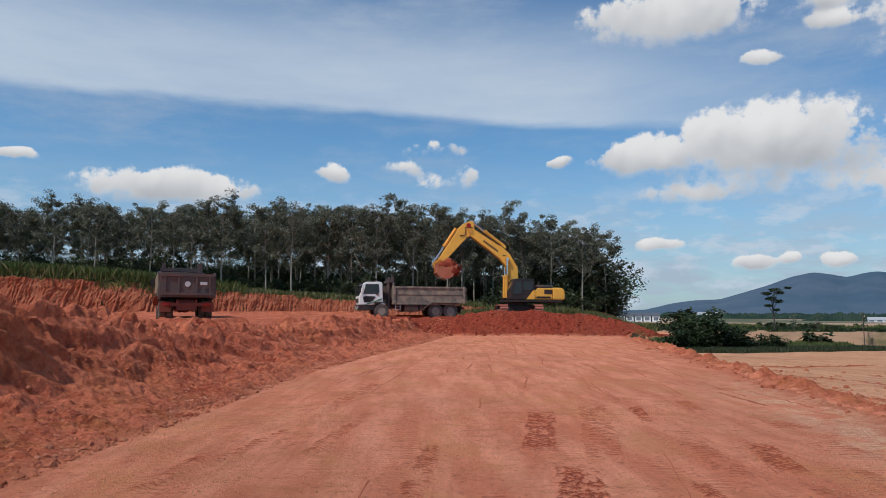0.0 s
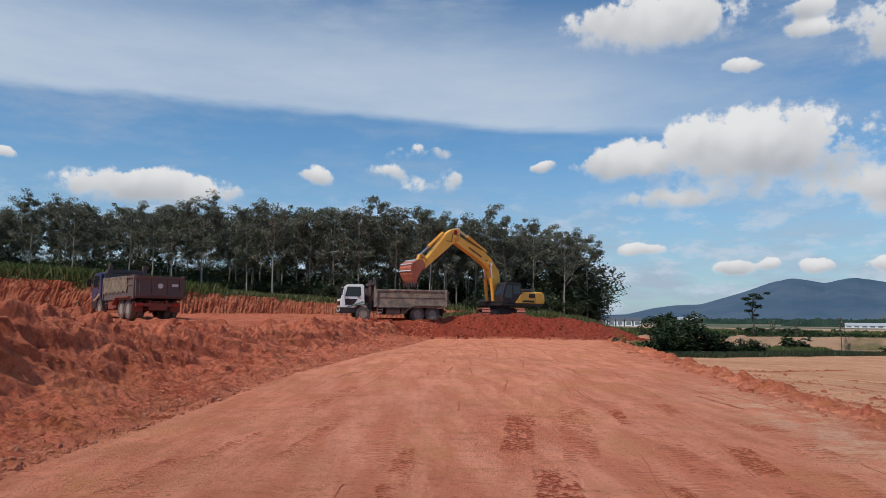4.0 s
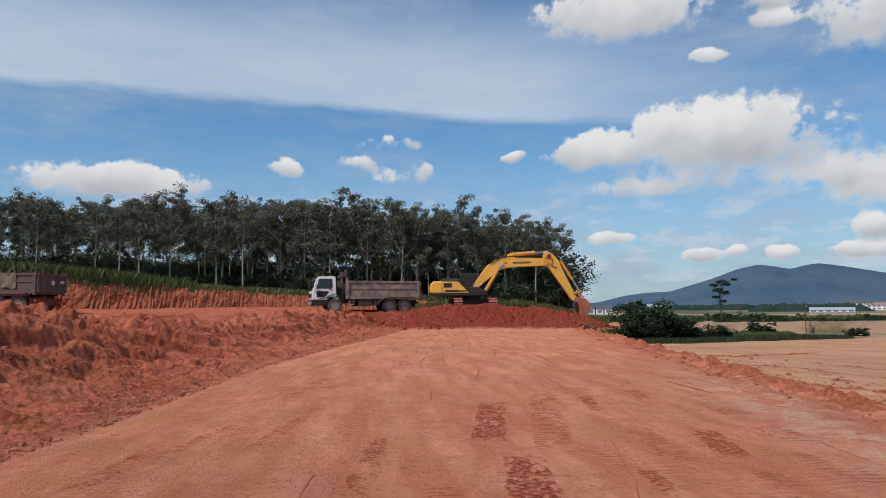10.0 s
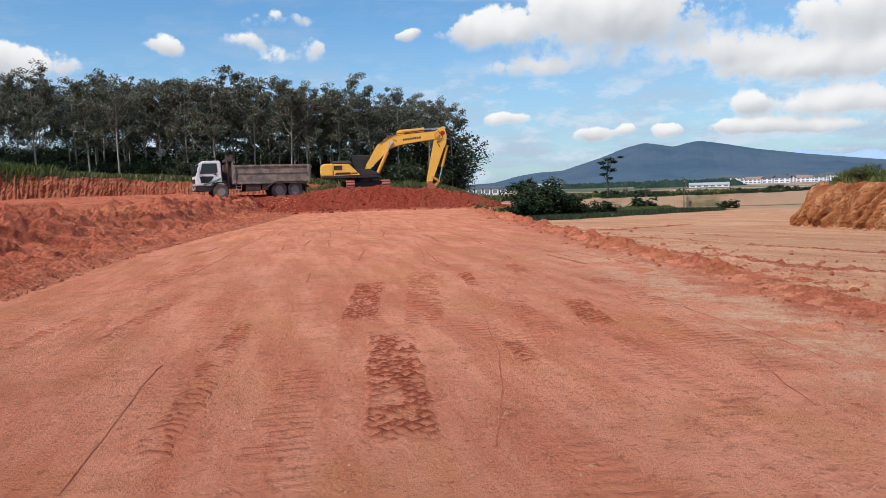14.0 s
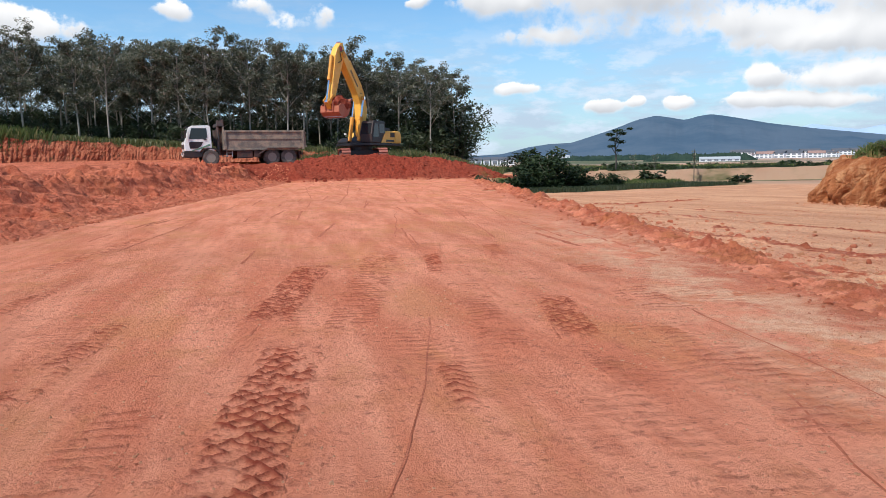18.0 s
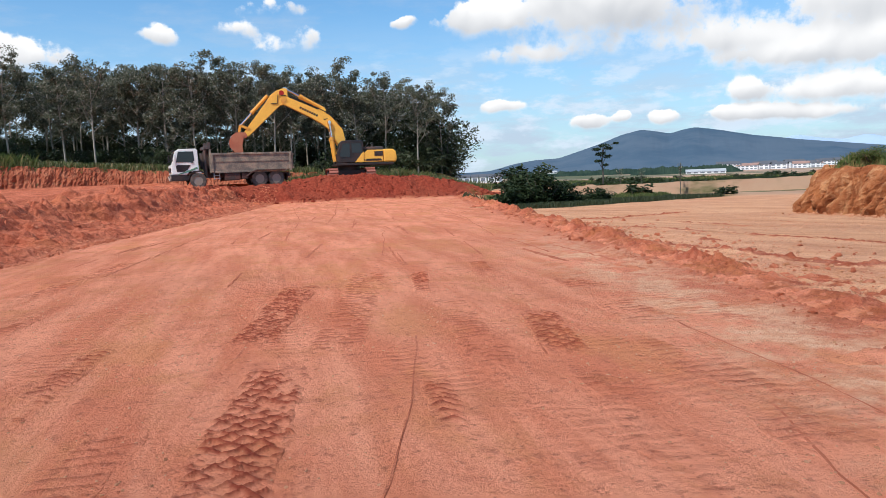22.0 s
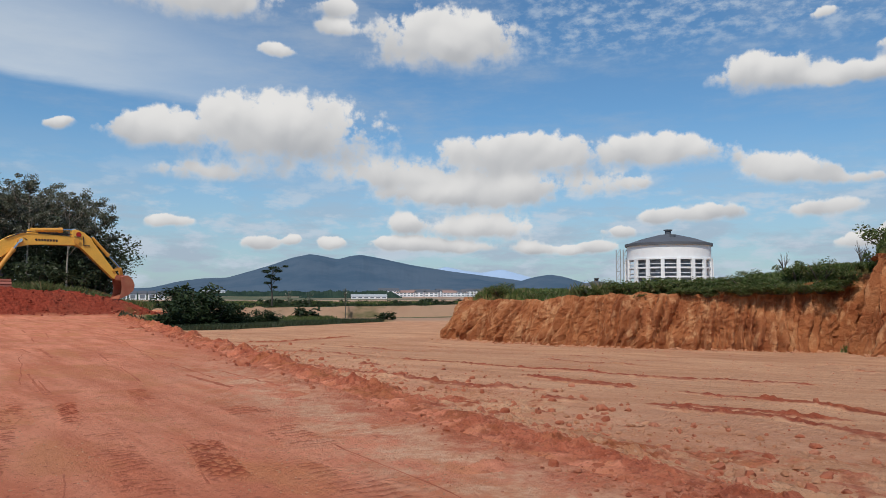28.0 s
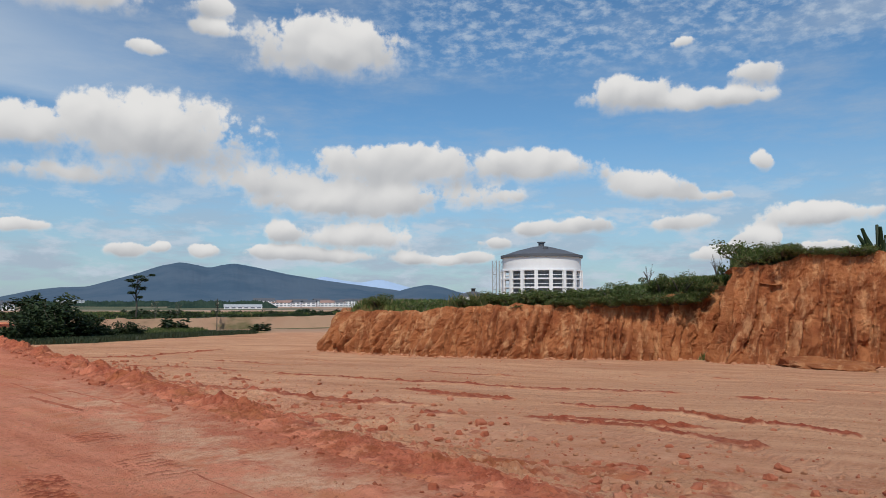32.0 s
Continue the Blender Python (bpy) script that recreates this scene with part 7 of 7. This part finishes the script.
def rut(name, path, width, tall, material, label, seed, wobble=0.04, group="ruts"):
    """A torn edge of soil along a path: a low, broken ridge."""
    path = np.array(path, float)
    s = np.concatenate([[0], np.cumsum(np.hypot(*np.diff(path, axis=0).T))])
    u = np.arange(0, s[-1], max(0.035, width * 0.3))
    x, y = np.interp(u, s, path[:, 0]), np.interp(u, s, path[:, 1])
    x, y = x + wobble * 2 * fbm(u * 0.8, u * 0, 4, seed), y + wobble * 2 * fbm(u * 0.8, u * 0 + 9, 4, seed + 1)
    tx, ty = np.gradient(x), np.gradient(y)
    k = np.hypot(tx, ty) + 1e-9
    nx, ny = -ty / k, tx / k
    gap = np.clip(0.55 + 1.6 * fbm(u * 0.7, u * 0 + 4, 3, seed + 2), 0.0, 1.2)
    rows = []
    for j, o in enumerate((-1.0, -0.5, -0.15, 0.2, 0.6, 1.0)):
        w = width * o * (0.6 + 0.6 * gap) * (1 + 0.8 * fbm(u * 4, u * 0 + j, 2, seed + 3))
        px, py = x + nx * w, y + ny * w
        h = (0.0, 0.6, 1.0, 0.75, 0.4, 0.0)[j] * tall * gap * (1 + 1.4 * fbm(u * 6, u * 0 + j * 3, 3, seed + 5))
        rows.append(np.column_stack([px, py, land(px, py)[0] + h - (0.03 if j in (0, 5) else -0.004)]))
    n = len(u)
    i = (np.arange(5)[:, None] * n + np.arange(n - 1)[None, :]).ravel()
    return tagged(new(name, array_mesh(name, np.concatenate(rows), np.column_stack([i, i + 1, i + n + 1, i + n]), material, False)), label, "rut", group)


scatter()
ridge_lumps()
heap_ = soil_lump("spoil_mound", 7, 1.4, 0.8, 0.26, CLIFF, "low mound of sandy soil spilled from the cut face", 4)
heap_.matrix_basis = pose(24.9, 8.7, height(24.9, 8.7) + 0.02, 0, 0, 70)

lug_print([(2.88, 11.8), (2.38, 8.7)], 0.42, "lattice", 1, "dark red lugged tyre print on the road", 0.95, 1.1)
lug_print([(2.62, 8.1), (2.25, 5.1)], 0.46, "lattice", 2, "broad dark red tyre print on the road", 0.85, 1.2)
lug_print([(4.38, 12.4), (4.08, 10.6)], 0.24, "tread", 3, "short dark red tyre print on the road", 0.95, 1.1)
lug_print([(3.77, 12.6), (2.95, 8.2)], 0.46, "bars", 4, "cross-barred print on the road", 0.65, 0.8)
lug_print([(3.53, 7.5), (3.42, 6.4)], 0.24, "tread", 5, "dark lugged tyre print on the road", 0.95, 1.1)
lug_print([(4.86, 9.3), (4.5, 7.6)], 0.36, "lattice", 6, "lattice-shaped tyre print on the road", 0.95, 1.0)
lug_print([(4.25, 10.2), (3.95, 7.4)], 0.36, "bars", 7, "faint row of cross bars on the road", 0.6, 0.7)
lug_print([(1.3, 9.2), (1.0, 5.2)], 0.26, "tread", 8, "worn tyre print along the road", 0.55)
lug_print([(-0.42, 10.2), (-0.78, 8.0)], 0.2, "bars", 9, "faint tyre print near the left bank", 0.6)
lug_print([(5.35, 13.2), (5.1, 11.6)], 0.3, "bars", 10, "faint cross bars near the road edge", 0.5, 0.7)
lug_print([(4.6, 7.4), (4.2, 4.9)], 0.5, "bars", 11, "scuffed cross bars on the near road", 0.3, 0.6)
lug_print([(3.3, 6.0), (3.0, 4.6)], 0.5, "bars", 12, "scuffed marks on the near road", 0.25, 0.6)
lug_print([(0.2, 16.0), (-0.25, 12.0)], 0.3, "bars", 13, "cross bars along the left of the road", 0.7, 0.8)
lug_print([(-0.9, 8.6), (-1.1, 6.2)], 0.24, "tread", 14, "worn lugged print near the bank", 0.7, 0.9)
lug_print([(0.45, 11.6), (0.05, 8.4)], 0.22, "tread", 15, "faint lugged print on the left of the road", 0.6, 0.8)
lug_print([(5.9, 11.0), (5.5, 8.2)], 0.5, "bars", 16, "cross bars near the bleached road edge", 0.6, 0.8)
lug_print([(5.3, 8.0), (4.9, 5.6)], 0.45, "bars", 17, "faint cross bars on the near road", 0.5, 0.7)
lug_print([(1.9, 7.6), (1.55, 4.8)], 0.36, "bars", 18, "faint cross bars on the near road", 0.5, 0.7)
LINES = [
    ([(3.64, 8.6), (3.26, 6.88), (2.98, 5.9), (2.7, 5.0)], 0.022), ([(4.62, 9.05), (4.33, 7.65)], 0.03), ([(5.0, 6.3), (4.72, 5.53), (4.6, 5.1)], 0.02),
    ([(5.78, 9.1), (5.62, 7.71), (5.54, 6.69), (5.4, 5.8)], 0.022), ([(3.25, 27), (3.24, 40)], 0.05), ([(2.6, 10.9), (2.3, 8.3)], 0.03), ([(5.0, 20), (4.2, 14.5)], 0.03),
    ([(5.9, 45), (4.6, 30), (3.9, 24)], 0.06), ([(0.75, 7.4), (0.72, 5.0)], 0.02), ([(9.5, 40), (8.0, 24), (6.8, 17)], 0.04), ([(1.2, 26), (0.2, 14)], 0.03), ([(7.2, 44), (6.6, 33)], 0.05),
]
for k, (line, w) in enumerate(LINES):
    rut("track_line", line, w * 0.45, w * 0.05, PRINT, "thin dark line torn by a tyre edge", 600 + 7 * k, 0.03, "track lines")
for k in range(70):
    rnd = random.Random(900 + k)
    yy = 12 + 32 * rnd.random()
    xa = float(np.interp(yy, BANK_Y, BANK_X)) + 0.8
    xb = float(np.interp(yy, ROW_Y, ROW_X)) - 0.8
    xx = rnd.uniform(xa, xb)
    run = rnd.uniform(0.8, 3.0)
    rut("scuff_mark", [(xx, yy), (xx + run * rnd.uniform(0.02, 0.16), yy + run)], rnd.uniform(0.018, 0.045), 0.003, PRINT, "short dark scuff on the road", 700 + k, 0.012, "scuffs")


# ---- broken soil in strips ----
def ridge_amount(w, x, y):
    n = fbm(x * 0.9, y * 0.9, 3, 411)
    near_ = 1 - step(y, 9, 15)
    core = np.exp(-((w - 0.05) / 0.27) ** 2) * np.clip(0.75 + 1.6 * n, 0.0, 1.25) * (1 - 0.2 * near_)
    side = np.exp(-(np.clip(w, 0, 9) / 1.9) ** 2) * (w > 0) * np.clip(0.5 + 1.9 * fbm(x * 1.1, y * 1.1, 3, 412), 0.12, 1.2) * (1 - 0.6 * step(y, 14, 22))
    road = 0.22 * np.exp(-((w + 0.8) / 0.7) ** 2) * step(fbm(x * 1.6, y * 1.6, 3, 413), 0.0, 0.3) * near_
    return np.clip(1.3 * np.maximum(np.maximum(core, side), road), 0, 1.7)


def ridge_tint(w, x, y, a):
    red = 0.75 * np.exp(-((w - 0.05) / 0.3) ** 2) + 1.1 * fbm(x * 0.9, y * 0.9, 4, 421) * np.exp(-((w - 1.0) / 1.6) ** 2) + 0.36 * np.exp(-((w - 0.9) / 1.3) ** 2)
    red = step(red + 0.9 * fbm(x * 5, y * 5, 4, 422), 0.2, 0.6)
    red = red * step(w, -0.8, -0.3)
    base = (1 - red) * step(w + 0.5 * fbm(x * 2, y * 2, 3, 425), 0.0, 0.5)
    return dict(loose=0.9 * red, pale=base, ochre=0.85 * red, fresh=0.3 * step(fbm(x * 1.2, y * 1.2, 3, 424), -0.1, 0.3) * red, bleached=0.45 * step(fbm(x * 1.5, y * 1.5, 4, 423), 0.0, 0.3) * (w > 0.2))


near = [(float(np.interp(y, ROW_Y, ROW_X)), y) for y in np.arange(3.6, 15.1, 0.5)]
crumbled("loose_soil_ridge", near, -1.9, 3.5, 0.024, 0.024, ridge_amount, "broken red and pale soil heaped along the road edge", 1000, 0.48, ridge_tint)
beside = [(float(np.interp(y, ROW_Y, ROW_X)), y) for y in np.arange(-12, 4.3, 0.6)]
crumbled("loose_soil_ridge", beside, -0.8, 2.6, 0.08, 0.06, ridge_amount, "broken red soil along the near road edge", 1030, 0.8, ridge_tint)
distant = [(float(np.interp(y, ROW_Y, ROW_X)), y) for y in np.arange(14.4, 46.5, 1.0)]
crumbled("loose_soil_ridge", distant, -0.8, 1.7, 0.09, 0.055, ridge_amount, "low ridge of red soil between road and plain", 1050, 0.9, ridge_tint)


def bank_amount(w, x, y):
    """Crumbs on the apron, few on the scarp, large broken pieces along the crest."""
    d, d0, notch = bank_form(x, y)
    face = step(d, d0 - 0.1, d0 + 0.25) * (1 - step(d, d0 + 0.6, d0 + 1.0))
    return (0.56 + 0.8 * fbm(x * 0.7, y * 0.7, 3, 431)) * step(d, -0.1, 0.5) * (1 - 0.3 * face) * (1 + 0.25 * step(d, d0 + 0.5, d0 + 1.0)) * (1 - step(-w, 3.8, 4.6))


near = [(float(np.interp(y, BANK_Y, BANK_X)), y) for y in np.arange(4.0, 17.1, 0.5)]
crumbled("loose_bank_soil", near, -4.6, 0.6, 0.034, 0.032, bank_amount, "crumbled red soil slumped down the bank", 1100, 0.95)
beside = [(float(np.interp(y, BANK_Y, BANK_X)), y) for y in np.arange(-12, 4.6, 0.6)]
crumbled("loose_bank_soil", beside, -4.6, 0.6, 0.11, 0.09, bank_amount, "crumbled red soil on the near bank", 1130, 1.4)
distant = [(float(np.interp(y, BANK_Y, BANK_X)), y) for y in np.arange(16.5, 46.5, 1.0)]
crumbled("loose_bank_soil", distant, -4.6, 0.6, 0.08, 0.06, bank_amount, "red soil slumped along the far bank", 1150, 1.25)
crumbled("loose_mound_soil", [(-1.6, 47.7), (15.8, 47.7)], -2.2, 1.7, 0.08, 0.07, lambda w, x, y: (0.8 + 0.8 * fbm(x, y, 3, 441)) * step(np.maximum(land(x, y)[0], 0), 0.12, 0.4), "freshly tipped dark red soil on the mound", 1200, 1.1)
RUTS = [
    ([(11.2, 24), (10.6, 19), (10.2, 16.2), (10.6, 13.1), (11.1, 10.1), (11.2, 7.3), (10.9, 5.6)], 1.0, "torn dark red rut across the pale plain"),
    ([(11.6, 17.5), (12.3, 13.8), (12.7, 9.8), (13.0, 7.2), (12.4, 4.9)], 1.0, "torn dark red rut across the pale plain"),
    ([(10.5, 10.6), (11.4, 8.3), (11.9, 6.2)], 0.8, "short red rut on the pale plain"),
    ([(12.0, 23.5), (13.7, 14.3), (15.0, 9.6), (16.1, 5.6)], 0.7, "faint rut across the pale plain"),
    ([(14.8, 24), (15.8, 15.5), (17.2, 9.8), (18.4, 5)], 0.45, "faint red wheel track on the plain"),
    ([(17.0, 22), (18.4, 15.5), (20.3, 10.8), (21.5, 6)], 0.4, "faint red wheel track near the cut"),
    ([(9.6, 30), (13.5, 27.5), (18.5, 29)], 0.9, "red wheel track on the far plain"),
    ([(16.2, 22), (17.1, 15.5), (18.8, 10.3), (20.0, 5.5)], 0.35, "faint wheel track on the plain"),
]
for k, (line, force, label) in enumerate(RUTS):
    def torn(w, x, y, k=k, force=force):
        side = w + 0.25 * fbm(x * 0.9, y * 0.9, 3, 460 + k)
        gap = step(fbm(x * 0.5 + k * 9, y * 0.5, 4, 470 + k), -0.34 + 0.3 * (1 - force), -0.05 + 0.3 * (1 - force))
        return force * gap * (np.exp(-(side / 0.13) ** 2) + 0.5 * np.exp(-((side - 0.24) / 0.09) ** 2) * step(fbm(x, y, 3, 480 + k), 0.0, 0.2))

    def reddened(w, x, y, a, k=k):
        red = step(a + 0.25 * fbm(x * 5, y * 5, 3, 490 + k), 0.2, 0.55)
        return dict(loose=red, pale=1 - red, ochre=0.7 * red, fresh=0.55 * red)

    ob = crumbled("plain_rut", line, -0.5, 0.55, 0.06, 0.04, torn, label, 1300 + 30 * k, 0.5, reddened, "rut")


# ---- what moves ----
def between(table, t, column, width=0.35):
    """A column of a table of rows (time, ...), eased over a short span."""
    ts, vs = [r[0] for r in table], [r[column] for r in table]
    return float(np.mean([np.interp(t + width * k / 6, ts, vs) for k in range(-3, 4)]))


# seconds, swing (degrees clockwise from north), boom, arm, bucket (elevation of each chord)
DIG = [
    (0, 262, 53, -46, -176), (0.5, 261, 51, -41, -168), (1, 260, 48, -38, -150), (1.5, 258.5, 46, -38, -125), (2, 257, 44, -38, -105), (2.5, 256, 44, -38, -80),
    (3, 255, 44, -37, -55), (3.5, 252, 45, -37, -45), (4.4, 225, 45, -36, -50), (5.5, 185, 44, -32, -48), (6, 166, 41.5, -38, -45), (6.5, 148, 37.5, -42, -54),
    (7, 130, 32, -47, -68), (7.5, 108, 26, -46, -80), (8, 93, 20.5, -46, -86), (9, 91.6, 16.5, -45.5, -80),
]
DIG_2 = [
    (10, 92, 19, -53, -84), (11, 93, 22.5, -64, -100), (12, 94, 23.5, -74, -106), (13, 95, 24, -83, -118), (14, 95, 24.3, -100, -135), (14.5, 96, 26, -108, -155),
    (15.3, 103, 37, -102, -185), (16.5, 153, 51.5, -85, -190), (17, 169, 63, -80, -188), (17.5, 193, 68, -72, -186), (18, 218, 69, -65, -184), (18.5, 242, 68, -60, -182),
    (19, 259, 66, -57, -180), (19.5, 264, 61, -48, -176), (20, 267, 55, -41, -172), (20.5, 267, 50, -37, -160), (21, 267, 46, -36, -135), (21.5, 267, 45, -37, -112),
]
DIG_3 = [
    (22, 268, 44, -41, -80), (22.5, 268, 43.5, -45, -50), (23, 268, 43, -49, -28), (24, 262, 44, -50, -22), (24.5, 248, 44.5, -53, -20), (25, 230, 44, -57, -24),
    (25.5, 205, 44, -46, -50), (26.3, 160, 40, -40, -76), (27, 105, 30, -44, -76), (27.5, 82, 26, -44, -76), (28, 82, 17.5, -41, -84), (29, 84, 12, -43, -82),
    (30, 86, 14, -50, -86), (31, 88, 18, -60, -95), (32, 90, 20, -72, -104),
]
POSES = DIG + DIG_2 + DIG_3


def reach(t):
    """Poses of the digger's parts at t, in the digger's space."""
    swing, b, a, k = (between(POSES, t, c) for c in (1, 2, 3, 4))
    turn = pose(0, 0, 0, 0, 0, -swing)

    def on(base, degrees_, p=(0, 0)):
        c, s = math.cos(radians(degrees_)), math.sin(radians(degrees_))
        return (base[0] + p[0] * c - p[1] * s, base[1] + p[0] * s + p[1] * c)

    foot = BOOM_FOOT
    tip = on(foot, b, (BOOM_L, 0))
    pin = on(tip, a, (ARM_L, 0))
    place = {"house": turn}
    for name, base, angle in (("boom", foot, b), ("arm", tip, a), ("bucket", pin, k)):
        place[name] = turn @ Matrix.Translation((0, base[0], base[1])) @ pose(0, 0, 0, angle, 0, 0)

    def along(p, q, x=0.0):
        angle = math.degrees(math.atan2(q[1] - p[1], q[0] - p[0]))
        return turn @ Matrix.Translation((x, p[0], p[1])) @ pose(0, 0, 0, angle, 0, 0), turn @ Matrix.Translation((x, q[0], q[1])) @ pose(0, 0, 0, angle, 0, 0)

    lift = on(foot, b, turned([(2.05, 1.62)], -17.8)[0])
    place["boom_cylinder_a"] = along((0.95, 1.45), lift, -0.36)
    place["boom_cylinder_b"] = along((0.95, 1.45), lift, 0.36)
    place["arm_cylinder"] = along(on(foot, b, turned([(2.72, 2.34)], -17.8)[0]), on(tip, a, (-0.6, 0.45)))
    knee, ear = on(tip, a, (3.05, 0.12)), on(pin, k, (0.06, 0.42))
    gap = max(0.05, math.hypot(ear[0] - knee[0], ear[1] - knee[1]))
    l1, l2 = 0.62, 0.66
    u = min(1.0, max(-1.0, (l1 * l1 + gap * gap - l2 * l2) / (2 * l1 * gap)))
    base_angle = math.degrees(math.atan2(ear[1] - knee[1], ear[0] - knee[0]))
    joint = on(knee, base_angle + math.degrees(math.acos(u)), (l1, 0))
    place["idler_link"] = along(knee, joint)[0]
    place["bucket_link"] = along(joint, ear)[0]
    place["bucket_cylinder"] = along(on(tip, a, (0.6, 0.92)), joint)
    return place


for key, barrel, rod in (("boom_cylinder_a", 1.65, 1.55), ("boom_cylinder_b", 1.65, 1.55), ("arm_cylinder", 1.85, 1.6), ("bucket_cylinder", 1.6, 1.4)):
    moving[key][0].scale, moving[key][1].scale = (1, barrel, 1), (1, rod, 1)
moving["idler_link"].scale, moving["bucket_link"].scale = (1, 0.62, 1), (1, 0.66, 1)

# the blue truck: seconds, x and y of its tail, heading
DRIVE = [
    (0.0, -10.2, 35.4, -22), (1.0, -10.65, 36.5, -24), (2.0, -10.95, 37.3, -27), (3.0, -11.2, 38.0, -32), (3.5, -11.4, 38.3, -35), (4.5, -11.8, 38.9, -42), (5.5, -12.2, 39.5, -51),
    (6.0, -12.6, 39.9, -56), (6.5, -13.1, 40.4, -62), (7.0, -13.6, 40.8, -67), (7.5, -14.2, 41.2, -71), (8.0, -14.8, 41.5, -74), (9.0, -15.8, 41.8, -77), (10.0, -16.7, 42.0, -80),
    (11.0, -17.7, 42.1, -82), (12.0, -18.7, 42.2, -83), (14.0, -21.5, 42.4, -84), (18.0, -30.0, 42.6, -85), (21.0, -35.0, 42.7, -86), (32.0, -35.5, 42.7, -86),
]


def truck_pose(t):
    x, y, h = (between(DRIVE, t, c, 0.6) for c in (1, 2, 3))
    fx, fy = math.sin(radians(h)), math.cos(radians(h))
    z = 1.02 + 0.5 * float(step(np.array(y + 3.85 * fy), 36, 54))
    return pose(x + 3.85 * fx, y + 3.85 * fy, z, 0, 0, -h)


def motions():
    times = [i * 0.2 for i in range(161)]
    rows = {}
    for t in times:
        for key, m in reach(t).items():
            rows.setdefault(key, []).append((t, m))
    for key, r in rows.items():
        if isinstance(moving[key], tuple):
            walk(moving[key][0], [(t, m[0]) for t, m in r])
            walk(moving[key][1], [(t, m[1]) for t, m in r])
        else:
            walk(moving[key], r)
    # loads: held in the bucket, then dropped into the white truck's bed
    base = Matrix.Translation(EX) @ Matrix.Scale(DIGGER_SCALE, 4)
    held = pose(0, 0.92, 0.12, 0, 0, 0)
    rest = [Matrix.Translation((1.4, 50.55, 2.55)), Matrix.Translation((0.3, 50.3, 2.6))]
    in_a = [(t, base @ reach(t)["bucket"] @ held) for t in times if t <= 1.4]
    walk(load_a, in_a + [(2.4, rest[0]), (32.0, rest[0])])
    dug = base @ reach(14.6)["bucket"] @ held
    in_b = [(t, base @ reach(t)["bucket"] @ held) for t in times if 14.6 <= t <= 20.81]
    buried = Matrix.Translation((0, 0, -1.6)) @ dug
    walk(load_b, [(0.0, buried), (14.0, buried)] + in_b + [(21.9, rest[1]), (32.0, rest[1])])
    # the blue truck and its wheels
    path = [(t, truck_pose(t)) for t in times]
    walk(blue_truck, path)
    roll, last, angles = 0.0, path[0][1].translation, []
    for t, m in path:
        roll += (m.translation - last).length / 0.52
        last = m.translation
        angles.append((t, roll))
    for w, x, y in blue_wheels:
        side = 0 if x < 0 else 180
        walk(w, [(t, Matrix.Translation((x, y, 0.52)) @ Matrix.Rotation(-a, 4, "X") @ pose(0, 0, 0, 0, 0, side)) for t, a in angles])


motions()
